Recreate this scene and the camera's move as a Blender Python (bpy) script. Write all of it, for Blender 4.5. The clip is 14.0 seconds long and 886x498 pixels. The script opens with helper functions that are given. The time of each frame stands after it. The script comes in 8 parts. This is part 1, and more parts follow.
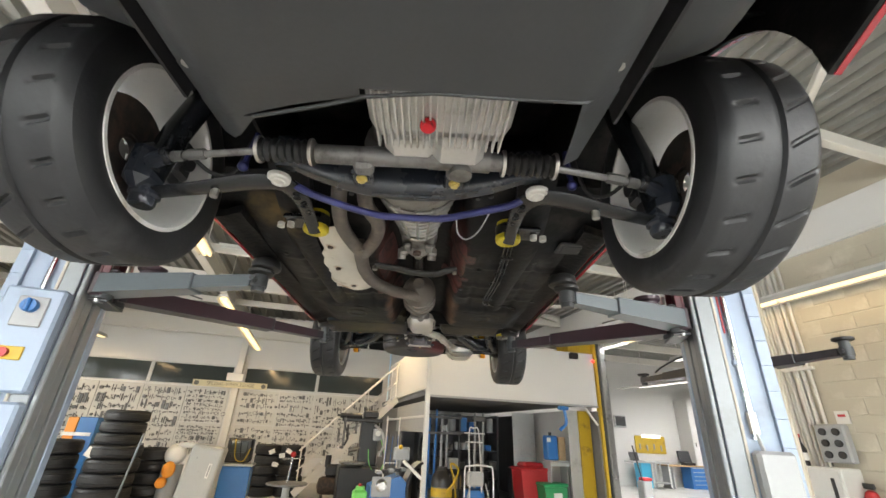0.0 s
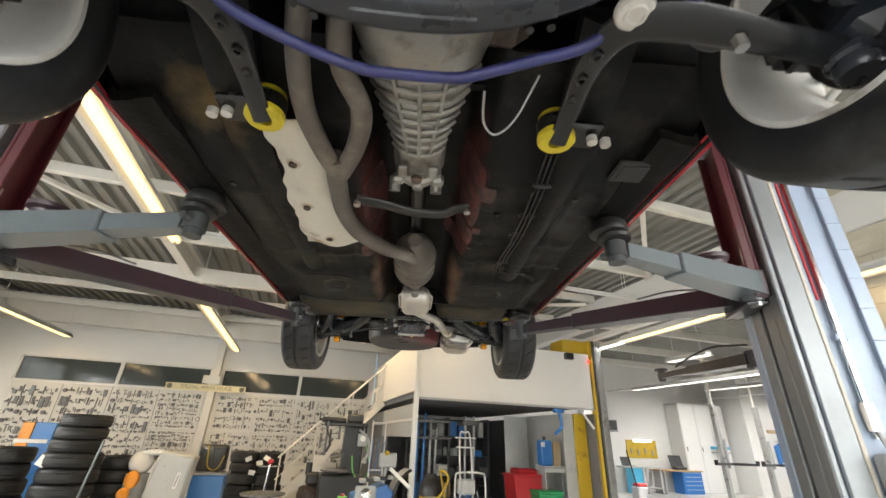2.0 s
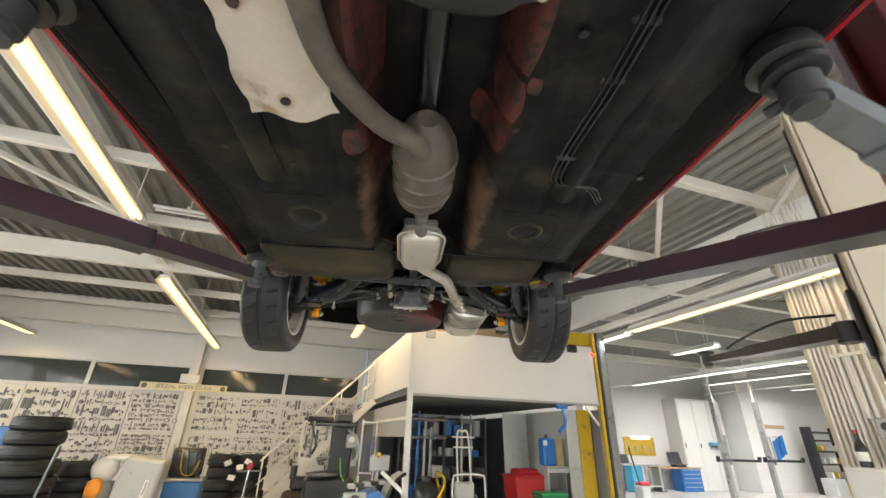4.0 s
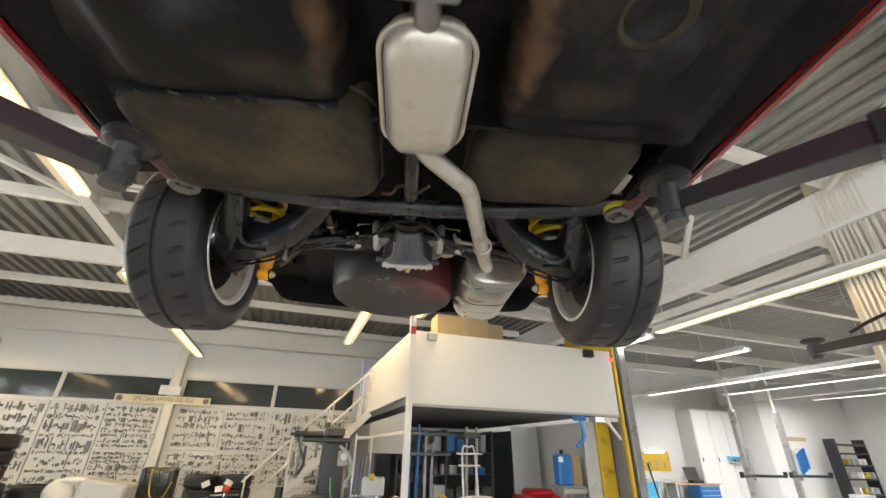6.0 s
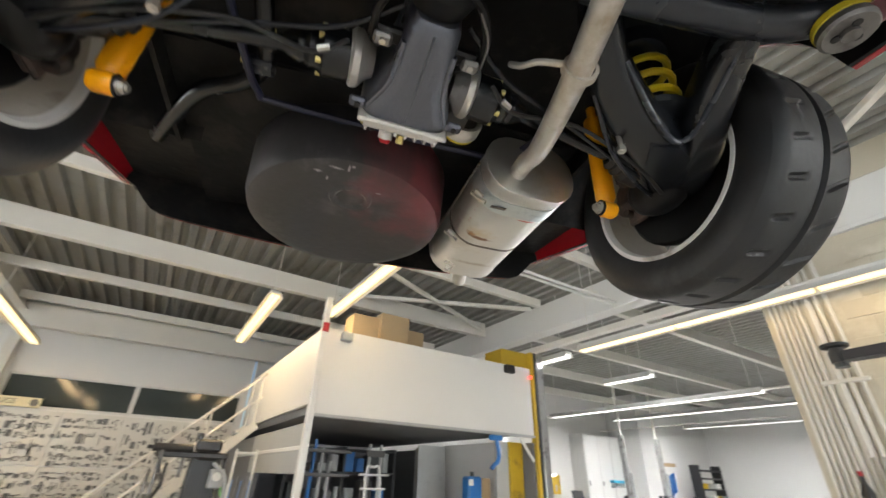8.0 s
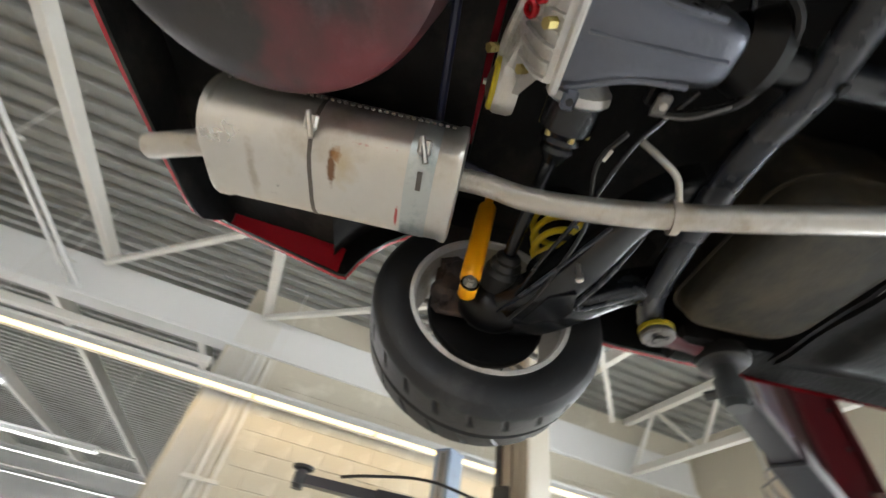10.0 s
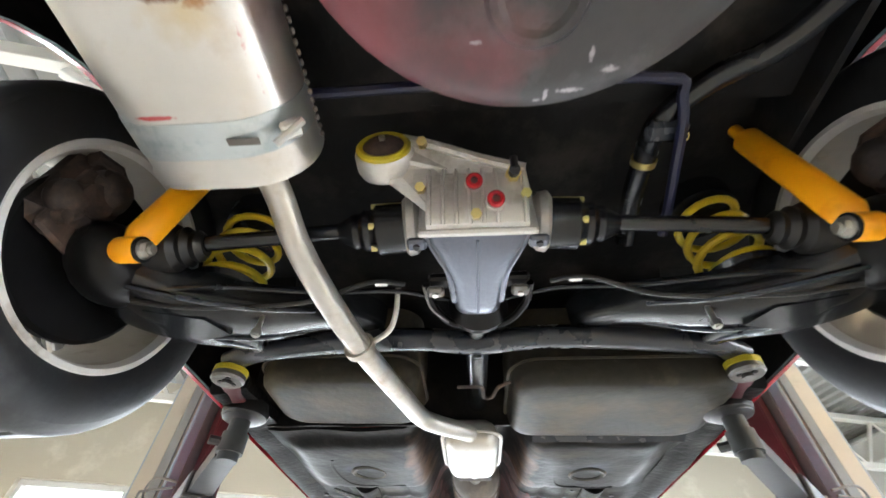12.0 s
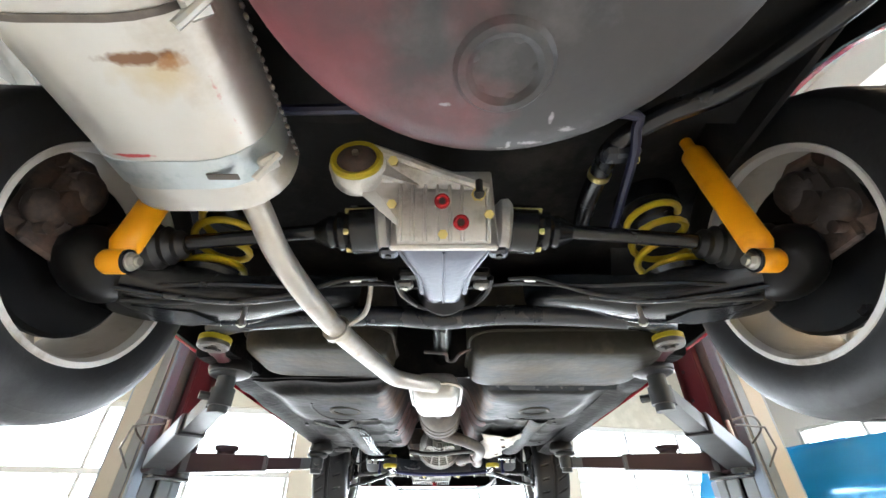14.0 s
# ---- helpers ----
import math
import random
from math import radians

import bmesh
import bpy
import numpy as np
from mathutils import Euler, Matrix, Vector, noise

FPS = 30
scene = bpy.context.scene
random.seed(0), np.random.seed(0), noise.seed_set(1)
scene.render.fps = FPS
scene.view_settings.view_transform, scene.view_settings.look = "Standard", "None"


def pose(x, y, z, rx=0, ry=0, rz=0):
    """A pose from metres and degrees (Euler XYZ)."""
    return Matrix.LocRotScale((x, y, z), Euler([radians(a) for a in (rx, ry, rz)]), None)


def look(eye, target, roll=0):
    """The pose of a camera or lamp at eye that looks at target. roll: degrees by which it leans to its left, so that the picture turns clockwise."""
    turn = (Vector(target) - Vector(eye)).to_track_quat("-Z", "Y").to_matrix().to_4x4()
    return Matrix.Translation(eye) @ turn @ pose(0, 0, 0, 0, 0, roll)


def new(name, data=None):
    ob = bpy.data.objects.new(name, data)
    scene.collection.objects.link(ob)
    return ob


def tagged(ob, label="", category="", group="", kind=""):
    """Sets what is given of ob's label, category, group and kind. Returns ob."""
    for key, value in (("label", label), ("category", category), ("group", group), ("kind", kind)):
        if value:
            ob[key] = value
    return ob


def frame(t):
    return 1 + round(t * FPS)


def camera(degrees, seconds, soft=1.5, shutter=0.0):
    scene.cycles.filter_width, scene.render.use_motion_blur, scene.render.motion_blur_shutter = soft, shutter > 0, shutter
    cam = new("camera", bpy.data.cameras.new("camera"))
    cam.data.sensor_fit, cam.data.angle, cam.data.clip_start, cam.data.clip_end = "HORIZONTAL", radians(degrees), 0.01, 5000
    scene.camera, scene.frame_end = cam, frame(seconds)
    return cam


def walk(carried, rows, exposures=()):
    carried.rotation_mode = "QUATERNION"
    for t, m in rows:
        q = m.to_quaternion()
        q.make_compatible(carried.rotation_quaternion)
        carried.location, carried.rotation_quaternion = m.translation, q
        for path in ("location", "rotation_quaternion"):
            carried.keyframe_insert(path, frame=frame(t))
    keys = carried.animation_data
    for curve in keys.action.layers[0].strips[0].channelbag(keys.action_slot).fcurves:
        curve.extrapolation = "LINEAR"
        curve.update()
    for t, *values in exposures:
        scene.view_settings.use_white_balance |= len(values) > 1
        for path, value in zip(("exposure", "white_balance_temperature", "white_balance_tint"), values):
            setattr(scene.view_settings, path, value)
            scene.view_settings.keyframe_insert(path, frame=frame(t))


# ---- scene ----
# ---------------------------------------------------------------- camera
cam = camera(94.5, 14.0, soft=1.5, shutter=0.35)
ROWS = [
    (0, (0.076, -0.922, 1.59), (0.119, 0.901, 2.411), 2.6),
    (0.5, (0.06, -0.818, 1.577), (0.122, 1.005, 2.397), 2.6),
    (1, (0.068, -0.676, 1.574), (0.14, 1.144, 2.399), 2.6),
    (1.5, (0.073, -0.528, 1.567), (0.156, 1.289, 2.399), 2.5),
    (2, (0.037, -0.397, 1.572), (0.139, 1.413, 2.416), 2.3),
    (2.5, (-0.015, -0.234, 1.564), (0.127, 1.579, 2.395), 1.7),
    (3, (-0.019, -0.074, 1.559), (0.134, 1.74, 2.386), 1.6),
    (5.5, (0.008, 0.924, 1.608), (0.153, 2.711, 2.495), 1.4),
    (6, (0.012, 1.149, 1.615), (0.164, 2.932, 2.509), 1.2),
    (6.5, (-0.019, 1.366, 1.615), (0.144, 3.145, 2.515), 1.1),
    (7, (-0.051, 1.579, 1.617), (0.144, 3.349, 2.527), 1.1),
    (7.2, (-0.051, 1.656, 1.612), (0.167, 3.421, 2.528), 1.1),
    (9.3, (-0.242, 2.491, 1.612), (1.114, 3.29, 2.845), 7.2),
    (9.5, (-0.223, 2.567, 1.612), (1.198, 3.139, 2.898), 8.6),
    (10, (-0.169, 2.732, 1.626), (1.264, 2.697, 3.021), 11.7),
    (10.5, (-0.137, 2.848, 1.671), (1.118, 2.224, 3.098), 14.1),
    (11, (-0.043, 2.866, 1.733), (0.812, 1.716, 3.128), 11.0),
    (11.5, (0.021, 2.9, 1.733), (0.335, 1.62, 3.238), 4.6),
    (12, (0.018, 3.054, 1.766), (0.132, 1.665, 3.201), 1.6),
    (12.5, (0.01, 3.142, 1.807), (0.037, 1.651, 3.14), -1.1),
    (13, (-0.012, 3.149, 1.835), (0.034, 1.556, 3.043), -0.2),
    (13.5, (-0.007, 3.181, 1.842), (0.015, 1.551, 3.0), 0.1),
    (14, (0.006, 3.21, 1.839), (-0.009, 1.57, 2.983), -0.4),
]
EXPOSURES = [(0.0, -0.45, 6900, 10), (3.0, -0.4, 7000, 10), (7.0, -0.32, 6750, 10), (9.5, -0.36, 6500, 10), (10.5, 0.08, 6400, 10), (11.0, 0.41, 6350, 10), (12.0, 0.60, 6250, 10), (14.0, 0.62, 6200, 10)]
walk(cam, [(t, look(eye, target, roll)) for t, eye, target, roll in ROWS], EXPOSURES)

# ---------------------------------------------------------------- light
HALL = pose(0, 0, 0, 0, 0, 14)          # the workshop stands turned 14 degrees to the car


def hall(u, v, z=0.0):
    return HALL @ Vector((u, v, z))


world = bpy.data.worlds.new("sky")
scene.world = world
world.use_nodes = True
wn = world.node_tree
sky = wn.nodes.new("ShaderNodeTexSky")
sky.sky_type, sky.sun_disc = "NISHITA", False
sky.sun_elevation, sky.sun_rotation = radians(40), radians(200)
wn.links.new(sky.outputs[0], wn.nodes["Background"].inputs[0])
wn.nodes["Background"].inputs[1].default_value = 0.12

sun = new("sun", bpy.data.lights.new("sun", "SUN"))
sun.data.energy, sun.data.angle, sun.data.color = 1.2, radians(12), (1.0, 0.96, 0.9)
sun.matrix_world = look((0, 0, 0), (0.35, 0.75, -0.7))


def area(name, at, to, sx, sy, watts, rgb=(1, 1, 1)):
    ob = new(name, bpy.data.lights.new(name, "AREA"))
    ob.data.shape, ob.data.size, ob.data.size_y = "RECTANGLE", sx, sy
    ob.data.energy, ob.data.color = watts, rgb
    ob.matrix_world = look(at, to)
    return ob


# daylight standing in the glazed doors behind the car's nose and in the left windows
area("daylight_front", hall(0.0, -4.15, 2.0), hall(0.0, -1.6, 0.0), 11.0, 3.0, 1050, (0.94, 0.97, 1.0))
area("daylight_left", hall(-8.3, 4.5, 2.2), hall(0.0, 4.5, 1.4), 9.0, 2.4, 490, (0.96, 0.98, 1.0))

# ---------------------------------------------------------------- shape kit


class Shape:
    """Collects faces of one mesh."""

    def __init__(self):
        self.v, self.f = [], []

    def add(self, verts, faces):
        n = len(self.v)
        self.v += [tuple(p) for p in verts]
        self.f += [[n + i for i in f] for f in faces]
        return self

    def box(self, c, s, bev=0.0, m=None):
        hx, hy, hz = s[0] / 2, s[1] / 2, s[2] / 2
        b = min(bev, 0.49 * min(s))
        vs, fs = [], []
        if b <= 0:
            vs = [Vector((x * hx, y * hy, z * hz)) for x in (-1, 1) for y in (-1, 1) for z in (-1, 1)]
            fs = [(0, 1, 3, 2), (4, 6, 7, 5), (0, 4, 5, 1), (2, 3, 7, 6), (0, 2, 6, 4), (1, 5, 7, 3)]
        else:
            at = {}
            for x in (-1, 1):
                for y in (-1, 1):
                    for z in (-1, 1):
                        for k in range(3):
                            p = [x * (hx - b), y * (hy - b), z * (hz - b)]
                            p[k] = (x * hx, y * hy, z * hz)[k]
                            at[x, y, z, k] = len(vs)
                            vs.append(Vector(p))
                        fs.append([at[x, y, z, k] for k in range(3)])
            for k in range(3):
                i, j = (k + 1) % 3, (k + 2) % 3
                for s1 in (-1, 1):
                    q = []
                    for a, d in ((-1, -1), (1, -1), (1, 1), (-1, 1)):
                        w = [0, 0, 0]
                        w[k], w[i], w[j] = s1, a, d
                        q.append(at[(*w, k)])
                    fs.append(q)
                for a in (-1, 1):
                    for d in (-1, 1):
                        q = []
                        for s1, kk in ((-1, i), (1, i), (1, j), (-1, j)):
                            w = [0, 0, 0]
                            w[k], w[i], w[j] = s1, a, d
                            q.append(at[(*w, kk)])
                        fs.append(q)
        t = Matrix.Translation(c) @ (m or Matrix())
        return self.add([t @ p for p in vs], fs)

    def beam(self, a, b, w, h, bev=0.0, up=(0, 0, 1)):
        """A bar of cross-section w x h from a to b."""
        a, b = Vector(a), Vector(b)
        y = (b - a).normalized()
        x = y.cross(Vector(up)).normalized()
        z = x.cross(y)
        m = Matrix((x, y, z)).transposed().to_4x4()
        return self.box((a + b) / 2, (w, (b - a).length, h), bev, m)

    def tube(self, pts, r, n=10, caps=True, flat=1.0, closed=False):
        """A round bar along points; r: one radius or one a point; flat: height over width."""
        pts = [Vector(p) for p in pts]
        rs = r if isinstance(r, (list, tuple)) else [r] * len(pts)
        last = None
        rings = []
        N = len(pts)
        for i, p in enumerate(pts):
            a = pts[(i - 1) % N] if closed or i else p
            c = pts[(i + 1) % N] if closed or i < N - 1 else p
            d = (c - a).normalized()
            if last is None:
                ref = Vector((0, 0, 1)) if abs(d.z) < 0.9 else Vector((1, 0, 0))
                x = d.cross(ref).normalized()
            else:
                x = (last - d * last.dot(d)).normalized()
            last = x
            y = d.cross(x)
            rings.append([p + rs[i] * (math.cos(2 * math.pi * k / n) * x + flat * math.sin(2 * math.pi * k / n) * y) for k in range(n)])
        vs = [q for ring in rings for q in ring]
        fs = []
        for i in range(N if closed else N - 1):
            for k in range(n):
                a, b = i * n, ((i + 1) % N) * n
                fs.append((a + k, a + (k + 1) % n, b + (k + 1) % n, b + k))
        if caps and not closed:
            fs.append(list(range(n)))
            fs.append([(N - 1) * n + k for k in range(n)])
        return self.add(vs, fs)

    def cyl(self, a, b, r, r2=None, n=16, caps=True):
        return self.tube([a, b], [r, r if r2 is None else r2], n, caps)

    def lathe(self, profile, at, axis, n=32, close=False):
        """Turns (radius, along) pairs round an axis."""
        axis = Vector(axis).normalized()
        x = axis.orthogonal().normalized()
        y = axis.cross(x)
        at = Vector(at)
        vs = []
        for r, h in profile:
            for k in range(n):
                t = 2 * math.pi * k / n
                vs.append(at + axis * h + r * (math.cos(t) * x + math.sin(t) * y))
        fs = []
        N = len(profile)
        for i in range(N if close else N - 1):
            for k in range(n):
                a, b = i * n, ((i + 1) % N) * n
                fs.append((a + k, a + (k + 1) % n, b + (k + 1) % n, b + k))
        if not close:
            fs.append(list(range(n)))
            fs.append([(N - 1) * n + k for k in range(n)])
        return self.add(vs, fs)

    def prism(self, outline, a, b):
        """Extrudes a flat outline (3D points) by the vector from a to b."""
        a, b = Vector(a), Vector(b)
        n = len(outline)
        vs = [Vector(p) + a for p in outline] + [Vector(p) + b for p in outline]
        fs = [list(range(n)), list(range(n, 2 * n))] + [(k, (k + 1) % n, n + (k + 1) % n, n + k) for k in range(n)]
        return self.add(vs, fs)

    def slab(self, fn, u0, u1, nu, v0, v1, nv, thick):
        """A sheet fn(u, v) -> point, with thickness along thick (a vector)."""
        thick = Vector(thick)
        low = [Vector(fn(u0 + (u1 - u0) * i / nu, v0 + (v1 - v0) * j / nv)) for i in range(nu + 1) for j in range(nv + 1)]
        n, w = len(low), nv + 1
        vs = low + [p + thick for p in low]
        fs = []
        for i in range(nu):
            for j in range(nv):
                a = i * w + j
                fs.append((a, a + 1, a + w + 1, a + w))
                fs.append((n + a, n + a + w, n + a + w + 1, n + a + 1))
        for i in range(nu):
            for j in (0, nv):
                a = i * w + j
                fs.append((a, a + w, n + a + w, n + a))
        for j in range(nv):
            for i in (0, nu):
                a = i * w + j
                fs.append((a, a + 1, n + a + 1, n + a))
        return self.add(vs, fs)

    def sphere(self, c, r, n=14, s=(1, 1, 1)):
        prof = [(max(1e-4, r * math.sin(math.pi * k / n)), -r * math.cos(math.pi * k / n)) for k in range(n + 1)]
        k0 = len(self.v)
        self.lathe(prof, (0, 0, 0), (0, 0, 1), n)
        for i in range(k0, len(self.v)):
            p = self.v[i]
            self.v[i] = (c[0] + p[0] * s[0], c[1] + p[1] * s[1], c[2] + p[2] * s[2])
        return self

    def mirror(self):
        k, m = len(self.v), len(self.f)
        self.v += [(-x, y, z) for x, y, z in self.v]
        self.f += [[i + k for i in reversed(f)] for f in self.f[:m]]
        return self

    def flipped(self):
        """A copy on the other side of the car."""
        s = Shape()
        s.v = [(-x, y, z) for x, y, z in self.v]
        s.f = [list(reversed(f)) for f in self.f]
        return s

    def moved(self, m):
        s = Shape()
        s.v = [tuple(m @ Vector(p)) for p in self.v]
        s.f = [list(f) for f in self.f]
        return s


def mesh_of(shape, material, name, sharp=35):
    me = bpy.data.meshes.new(name)
    me.from_pydata(shape.v, [], shape.f)
    bm = bmesh.new()
    bm.from_mesh(me)
    bmesh.ops.recalc_face_normals(bm, faces=bm.faces[:])
    bm.to_mesh(me)
    bm.free()
    me.polygons.foreach_set("use_smooth", [True] * len(me.polygons))
    me.set_sharp_from_angle(angle=radians(sharp))
    me.materials.append(material)
    return me


def part(name, shape, material, parent=None, label="", sharp=35):
    """One mesh object, under a thing or under a part where a parent is given."""
    ob = new(name, mesh_of(shape, material, name, sharp))
    if parent is not None:
        ob.parent = parent
        ob.matrix_parent_inverse = parent.matrix_world.inverted()
    if label:
        ob["label"] = label
    return ob


def thing(name, label, category, at=(0, 0, 0), group="", kind=""):
    ob = new(name)
    ob.empty_display_size = 0.1
    ob.location = at
    ob.matrix_world = Matrix.Translation(at)
    return tagged(ob, label, category, group, kind)


def solid(name, shape, material, label, category, kind="", group="", sharp=35):
    return tagged(part(name, shape, material, None, "", sharp), label, category, group, kind)


def rounded(w, h, r, n=5):
    """Outline of a rounded rectangle round 0."""
    out = []
    for cx, cy, a0 in ((w / 2 - r, h / 2 - r, 0), (-w / 2 + r, h / 2 - r, 90), (-w / 2 + r, -h / 2 + r, 180), (w / 2 - r, -h / 2 + r, 270)):
        for k in range(n + 1):
            a = radians(a0 + 90 * k / n)
            out.append((cx + r * math.cos(a), cy + r * math.sin(a)))
    return out


def smooth_path(pts, n=8):
    """A curve through points (Catmull-Rom)."""
    P = [Vector(p) for p in pts]
    P = [2 * P[0] - P[1]] + P + [2 * P[-1] - P[-2]]
    out = []
    for i in range(1, len(P) - 2):
        a, b, c, d = P[i - 1 : i + 3]
        for k in range(n):
            t = k / n
            out.append(0.5 * (2 * b + (c - a) * t + (2 * a - 5 * b + 4 * c - d) * t * t + (3 * b - a - 3 * c + d) * t**3))
    return out + [P[-2]]


# ---------------------------------------------------------------- materials


def mat(name, rgb, rough=0.5, metal=0.0, vary=0.12, grain=60.0, big=4.0, bump=0.15, dirt=None, dirt_at=0.6, rvar=0.1, coat=0.0, stretch=None):
    """A surface: base colour varied at two scales, stains of a second colour, fine relief."""
    m = bpy.data.materials.new(name)
    m.use_nodes = True
    nt = m.node_tree
    N, L = nt.nodes, nt.links
    p = N["Principled BSDF"]
    tc = N.new("ShaderNodeTexCoord")
    vec = tc.outputs["Object"]
    if stretch:
        mp = N.new("ShaderNodeMapping")
        mp.inputs["Scale"].default_value = stretch
        L.new(vec, mp.inputs["Vector"])
        vec = mp.outputs[0]
    fine, broad = N.new("ShaderNodeTexNoise"), N.new("ShaderNodeTexNoise")
    fine.inputs["Scale"].default_value, fine.inputs["Detail"].default_value = grain, 4
    broad.inputs["Scale"].default_value, broad.inputs["Detail"].default_value = big, 6
    broad.inputs["Roughness"].default_value = 0.65
    L.new(vec, fine.inputs["Vector"])
    L.new(vec, broad.inputs["Vector"])
    lo = tuple(c * (1 - vary) for c in rgb)
    hi = tuple(min(1.0, c * (1 + vary)) for c in rgb)
    mix = N.new("ShaderNodeMix")
    mix.data_type = "RGBA"
    mix.inputs[6].default_value, mix.inputs[7].default_value = (*lo, 1), (*hi, 1)
    add = N.new("ShaderNodeMath")
    add.operation = "MULTIPLY_ADD"
    add.inputs[1].default_value = 0.45
    L.new(fine.outputs[0], add.inputs[0])
    half = N.new("ShaderNodeMath")
    half.operation = "MULTIPLY"
    half.inputs[1].default_value = 0.55
    L.new(broad.outputs[0], half.inputs[0])
    L.new(half.outputs[0], add.inputs[2])
    L.new(add.outputs[0], mix.inputs[0])
    col = mix.outputs[2]
    if dirt:
        ramp = N.new("ShaderNodeMapRange")
        ramp.inputs[1].default_value, ramp.inputs[2].default_value = dirt_at - 0.06, dirt_at + 0.1
        mix2 = N.new("ShaderNodeMix")
        mix2.data_type = "RGBA"
        mix2.inputs[7].default_value = (*dirt, 1)
        L.new(broad.outputs[0], ramp.inputs[0])
        L.new(ramp.outputs[0], mix2.inputs[0])
        L.new(col, mix2.inputs[6])
        col = mix2.outputs[2]
    L.new(col, p.inputs["Base Color"])
    rr = N.new("ShaderNodeMapRange")
    rr.inputs[3].default_value, rr.inputs[4].default_value = max(0.03, rough - rvar), min(1, rough + rvar)
    L.new(broad.outputs[0], rr.inputs[0])
    L.new(rr.outputs[0], p.inputs["Roughness"])
    p.inputs["Metallic"].default_value = metal
    p.inputs["Coat Weight"].default_value = coat
    if bump:
        bp = N.new("ShaderNodeBump")
        bp.inputs["Strength"].default_value, bp.inputs["Distance"].default_value = bump, 0.003
        L.new(fine.outputs[0], bp.inputs["Height"])
        L.new(bp.outputs[0], p.inputs["Normal"])
    return m


def stain(m, centre, size, rgb, soft=0.45, warp=0.5, grain=40.0, amount=1.0):
    """Adds a mark of another colour with a ragged outline, round a place on the thing."""
    nt = m.node_tree
    N, L = nt.nodes, nt.links
    p = N["Principled BSDF"]
    tc = N["Texture Coordinate"]
    mp = N.new("ShaderNodeMapping")
    mp.inputs["Location"].default_value = tuple(-c / s for c, s in zip(centre, size))
    mp.inputs["Scale"].default_value = tuple(1 / s for s in size)
    L.new(tc.outputs["Object"], mp.inputs["Vector"])
    ln = N.new("ShaderNodeVectorMath")
    ln.operation = "LENGTH"
    L.new(mp.outputs[0], ln.inputs[0])
    no = N.new("ShaderNodeTexNoise")
    no.inputs["Scale"].default_value, no.inputs["Detail"].default_value = grain, 5
    L.new(tc.outputs["Object"], no.inputs["Vector"])
    ad = N.new("ShaderNodeMath")
    ad.operation, ad.inputs[1].default_value = "MULTIPLY_ADD", warp * 2
    L.new(no.outputs[0], ad.inputs[0])
    L.new(ln.outputs["Value"], ad.inputs[2])
    mr = N.new("ShaderNodeMapRange")
    mr.inputs[1].default_value, mr.inputs[2].default_value = 1.0 + warp - soft, 1.0 + warp
    mr.inputs[3].default_value, mr.inputs[4].default_value = amount, 0.0
    L.new(ad.outputs[0], mr.inputs[0])
    mx = N.new("ShaderNodeMix")
    mx.data_type = "RGBA"
    mx.inputs[7].default_value = (*rgb, 1)
    L.new(p.inputs["Base Color"].links[0].from_socket, mx.inputs[6])
    L.new(mr.outputs[0], mx.inputs[0])
    L.new(mx.outputs[2], p.inputs["Base Color"])
    mt = N.new("ShaderNodeMath")
    mt.operation, mt.use_clamp = "MULTIPLY_ADD", True
    mt.inputs[1].default_value, mt.inputs[2].default_value = -p.inputs["Metallic"].default_value, p.inputs["Metallic"].default_value
    if p.inputs["Metallic"].links:
        mt.operation = "SUBTRACT"
        L.new(p.inputs["Metallic"].links[0].from_socket, mt.inputs[0])
        L.new(mr.outputs[0], mt.inputs[1])
    else:
        L.new(mr.outputs[0], mt.inputs[0])
    L.new(mt.outputs[0], p.inputs["Metallic"])


def glow(name, rgb, strength):
    m = bpy.data.materials.new(name)
    m.use_nodes = True
    p = m.node_tree.nodes["Principled BSDF"]
    p.inputs["Base Color"].default_value = (*rgb, 1)
    p.inputs["Emission Color"].default_value = (*rgb, 1)
    p.inputs["Emission Strength"].default_value = strength
    return m


def glass(name, tint=(0.9, 0.95, 0.95), rough=0.02):
    m = bpy.data.materials.new(name)
    m.use_nodes = True
    p = m.node_tree.nodes["Principled BSDF"]
    p.inputs["Base Color"].default_value = (*tint, 1)
    p.inputs["Roughness"].default_value = rough
    p.inputs["Transmission Weight"].default_value = 1.0
    p.inputs["IOR"].default_value = 1.45
    return m


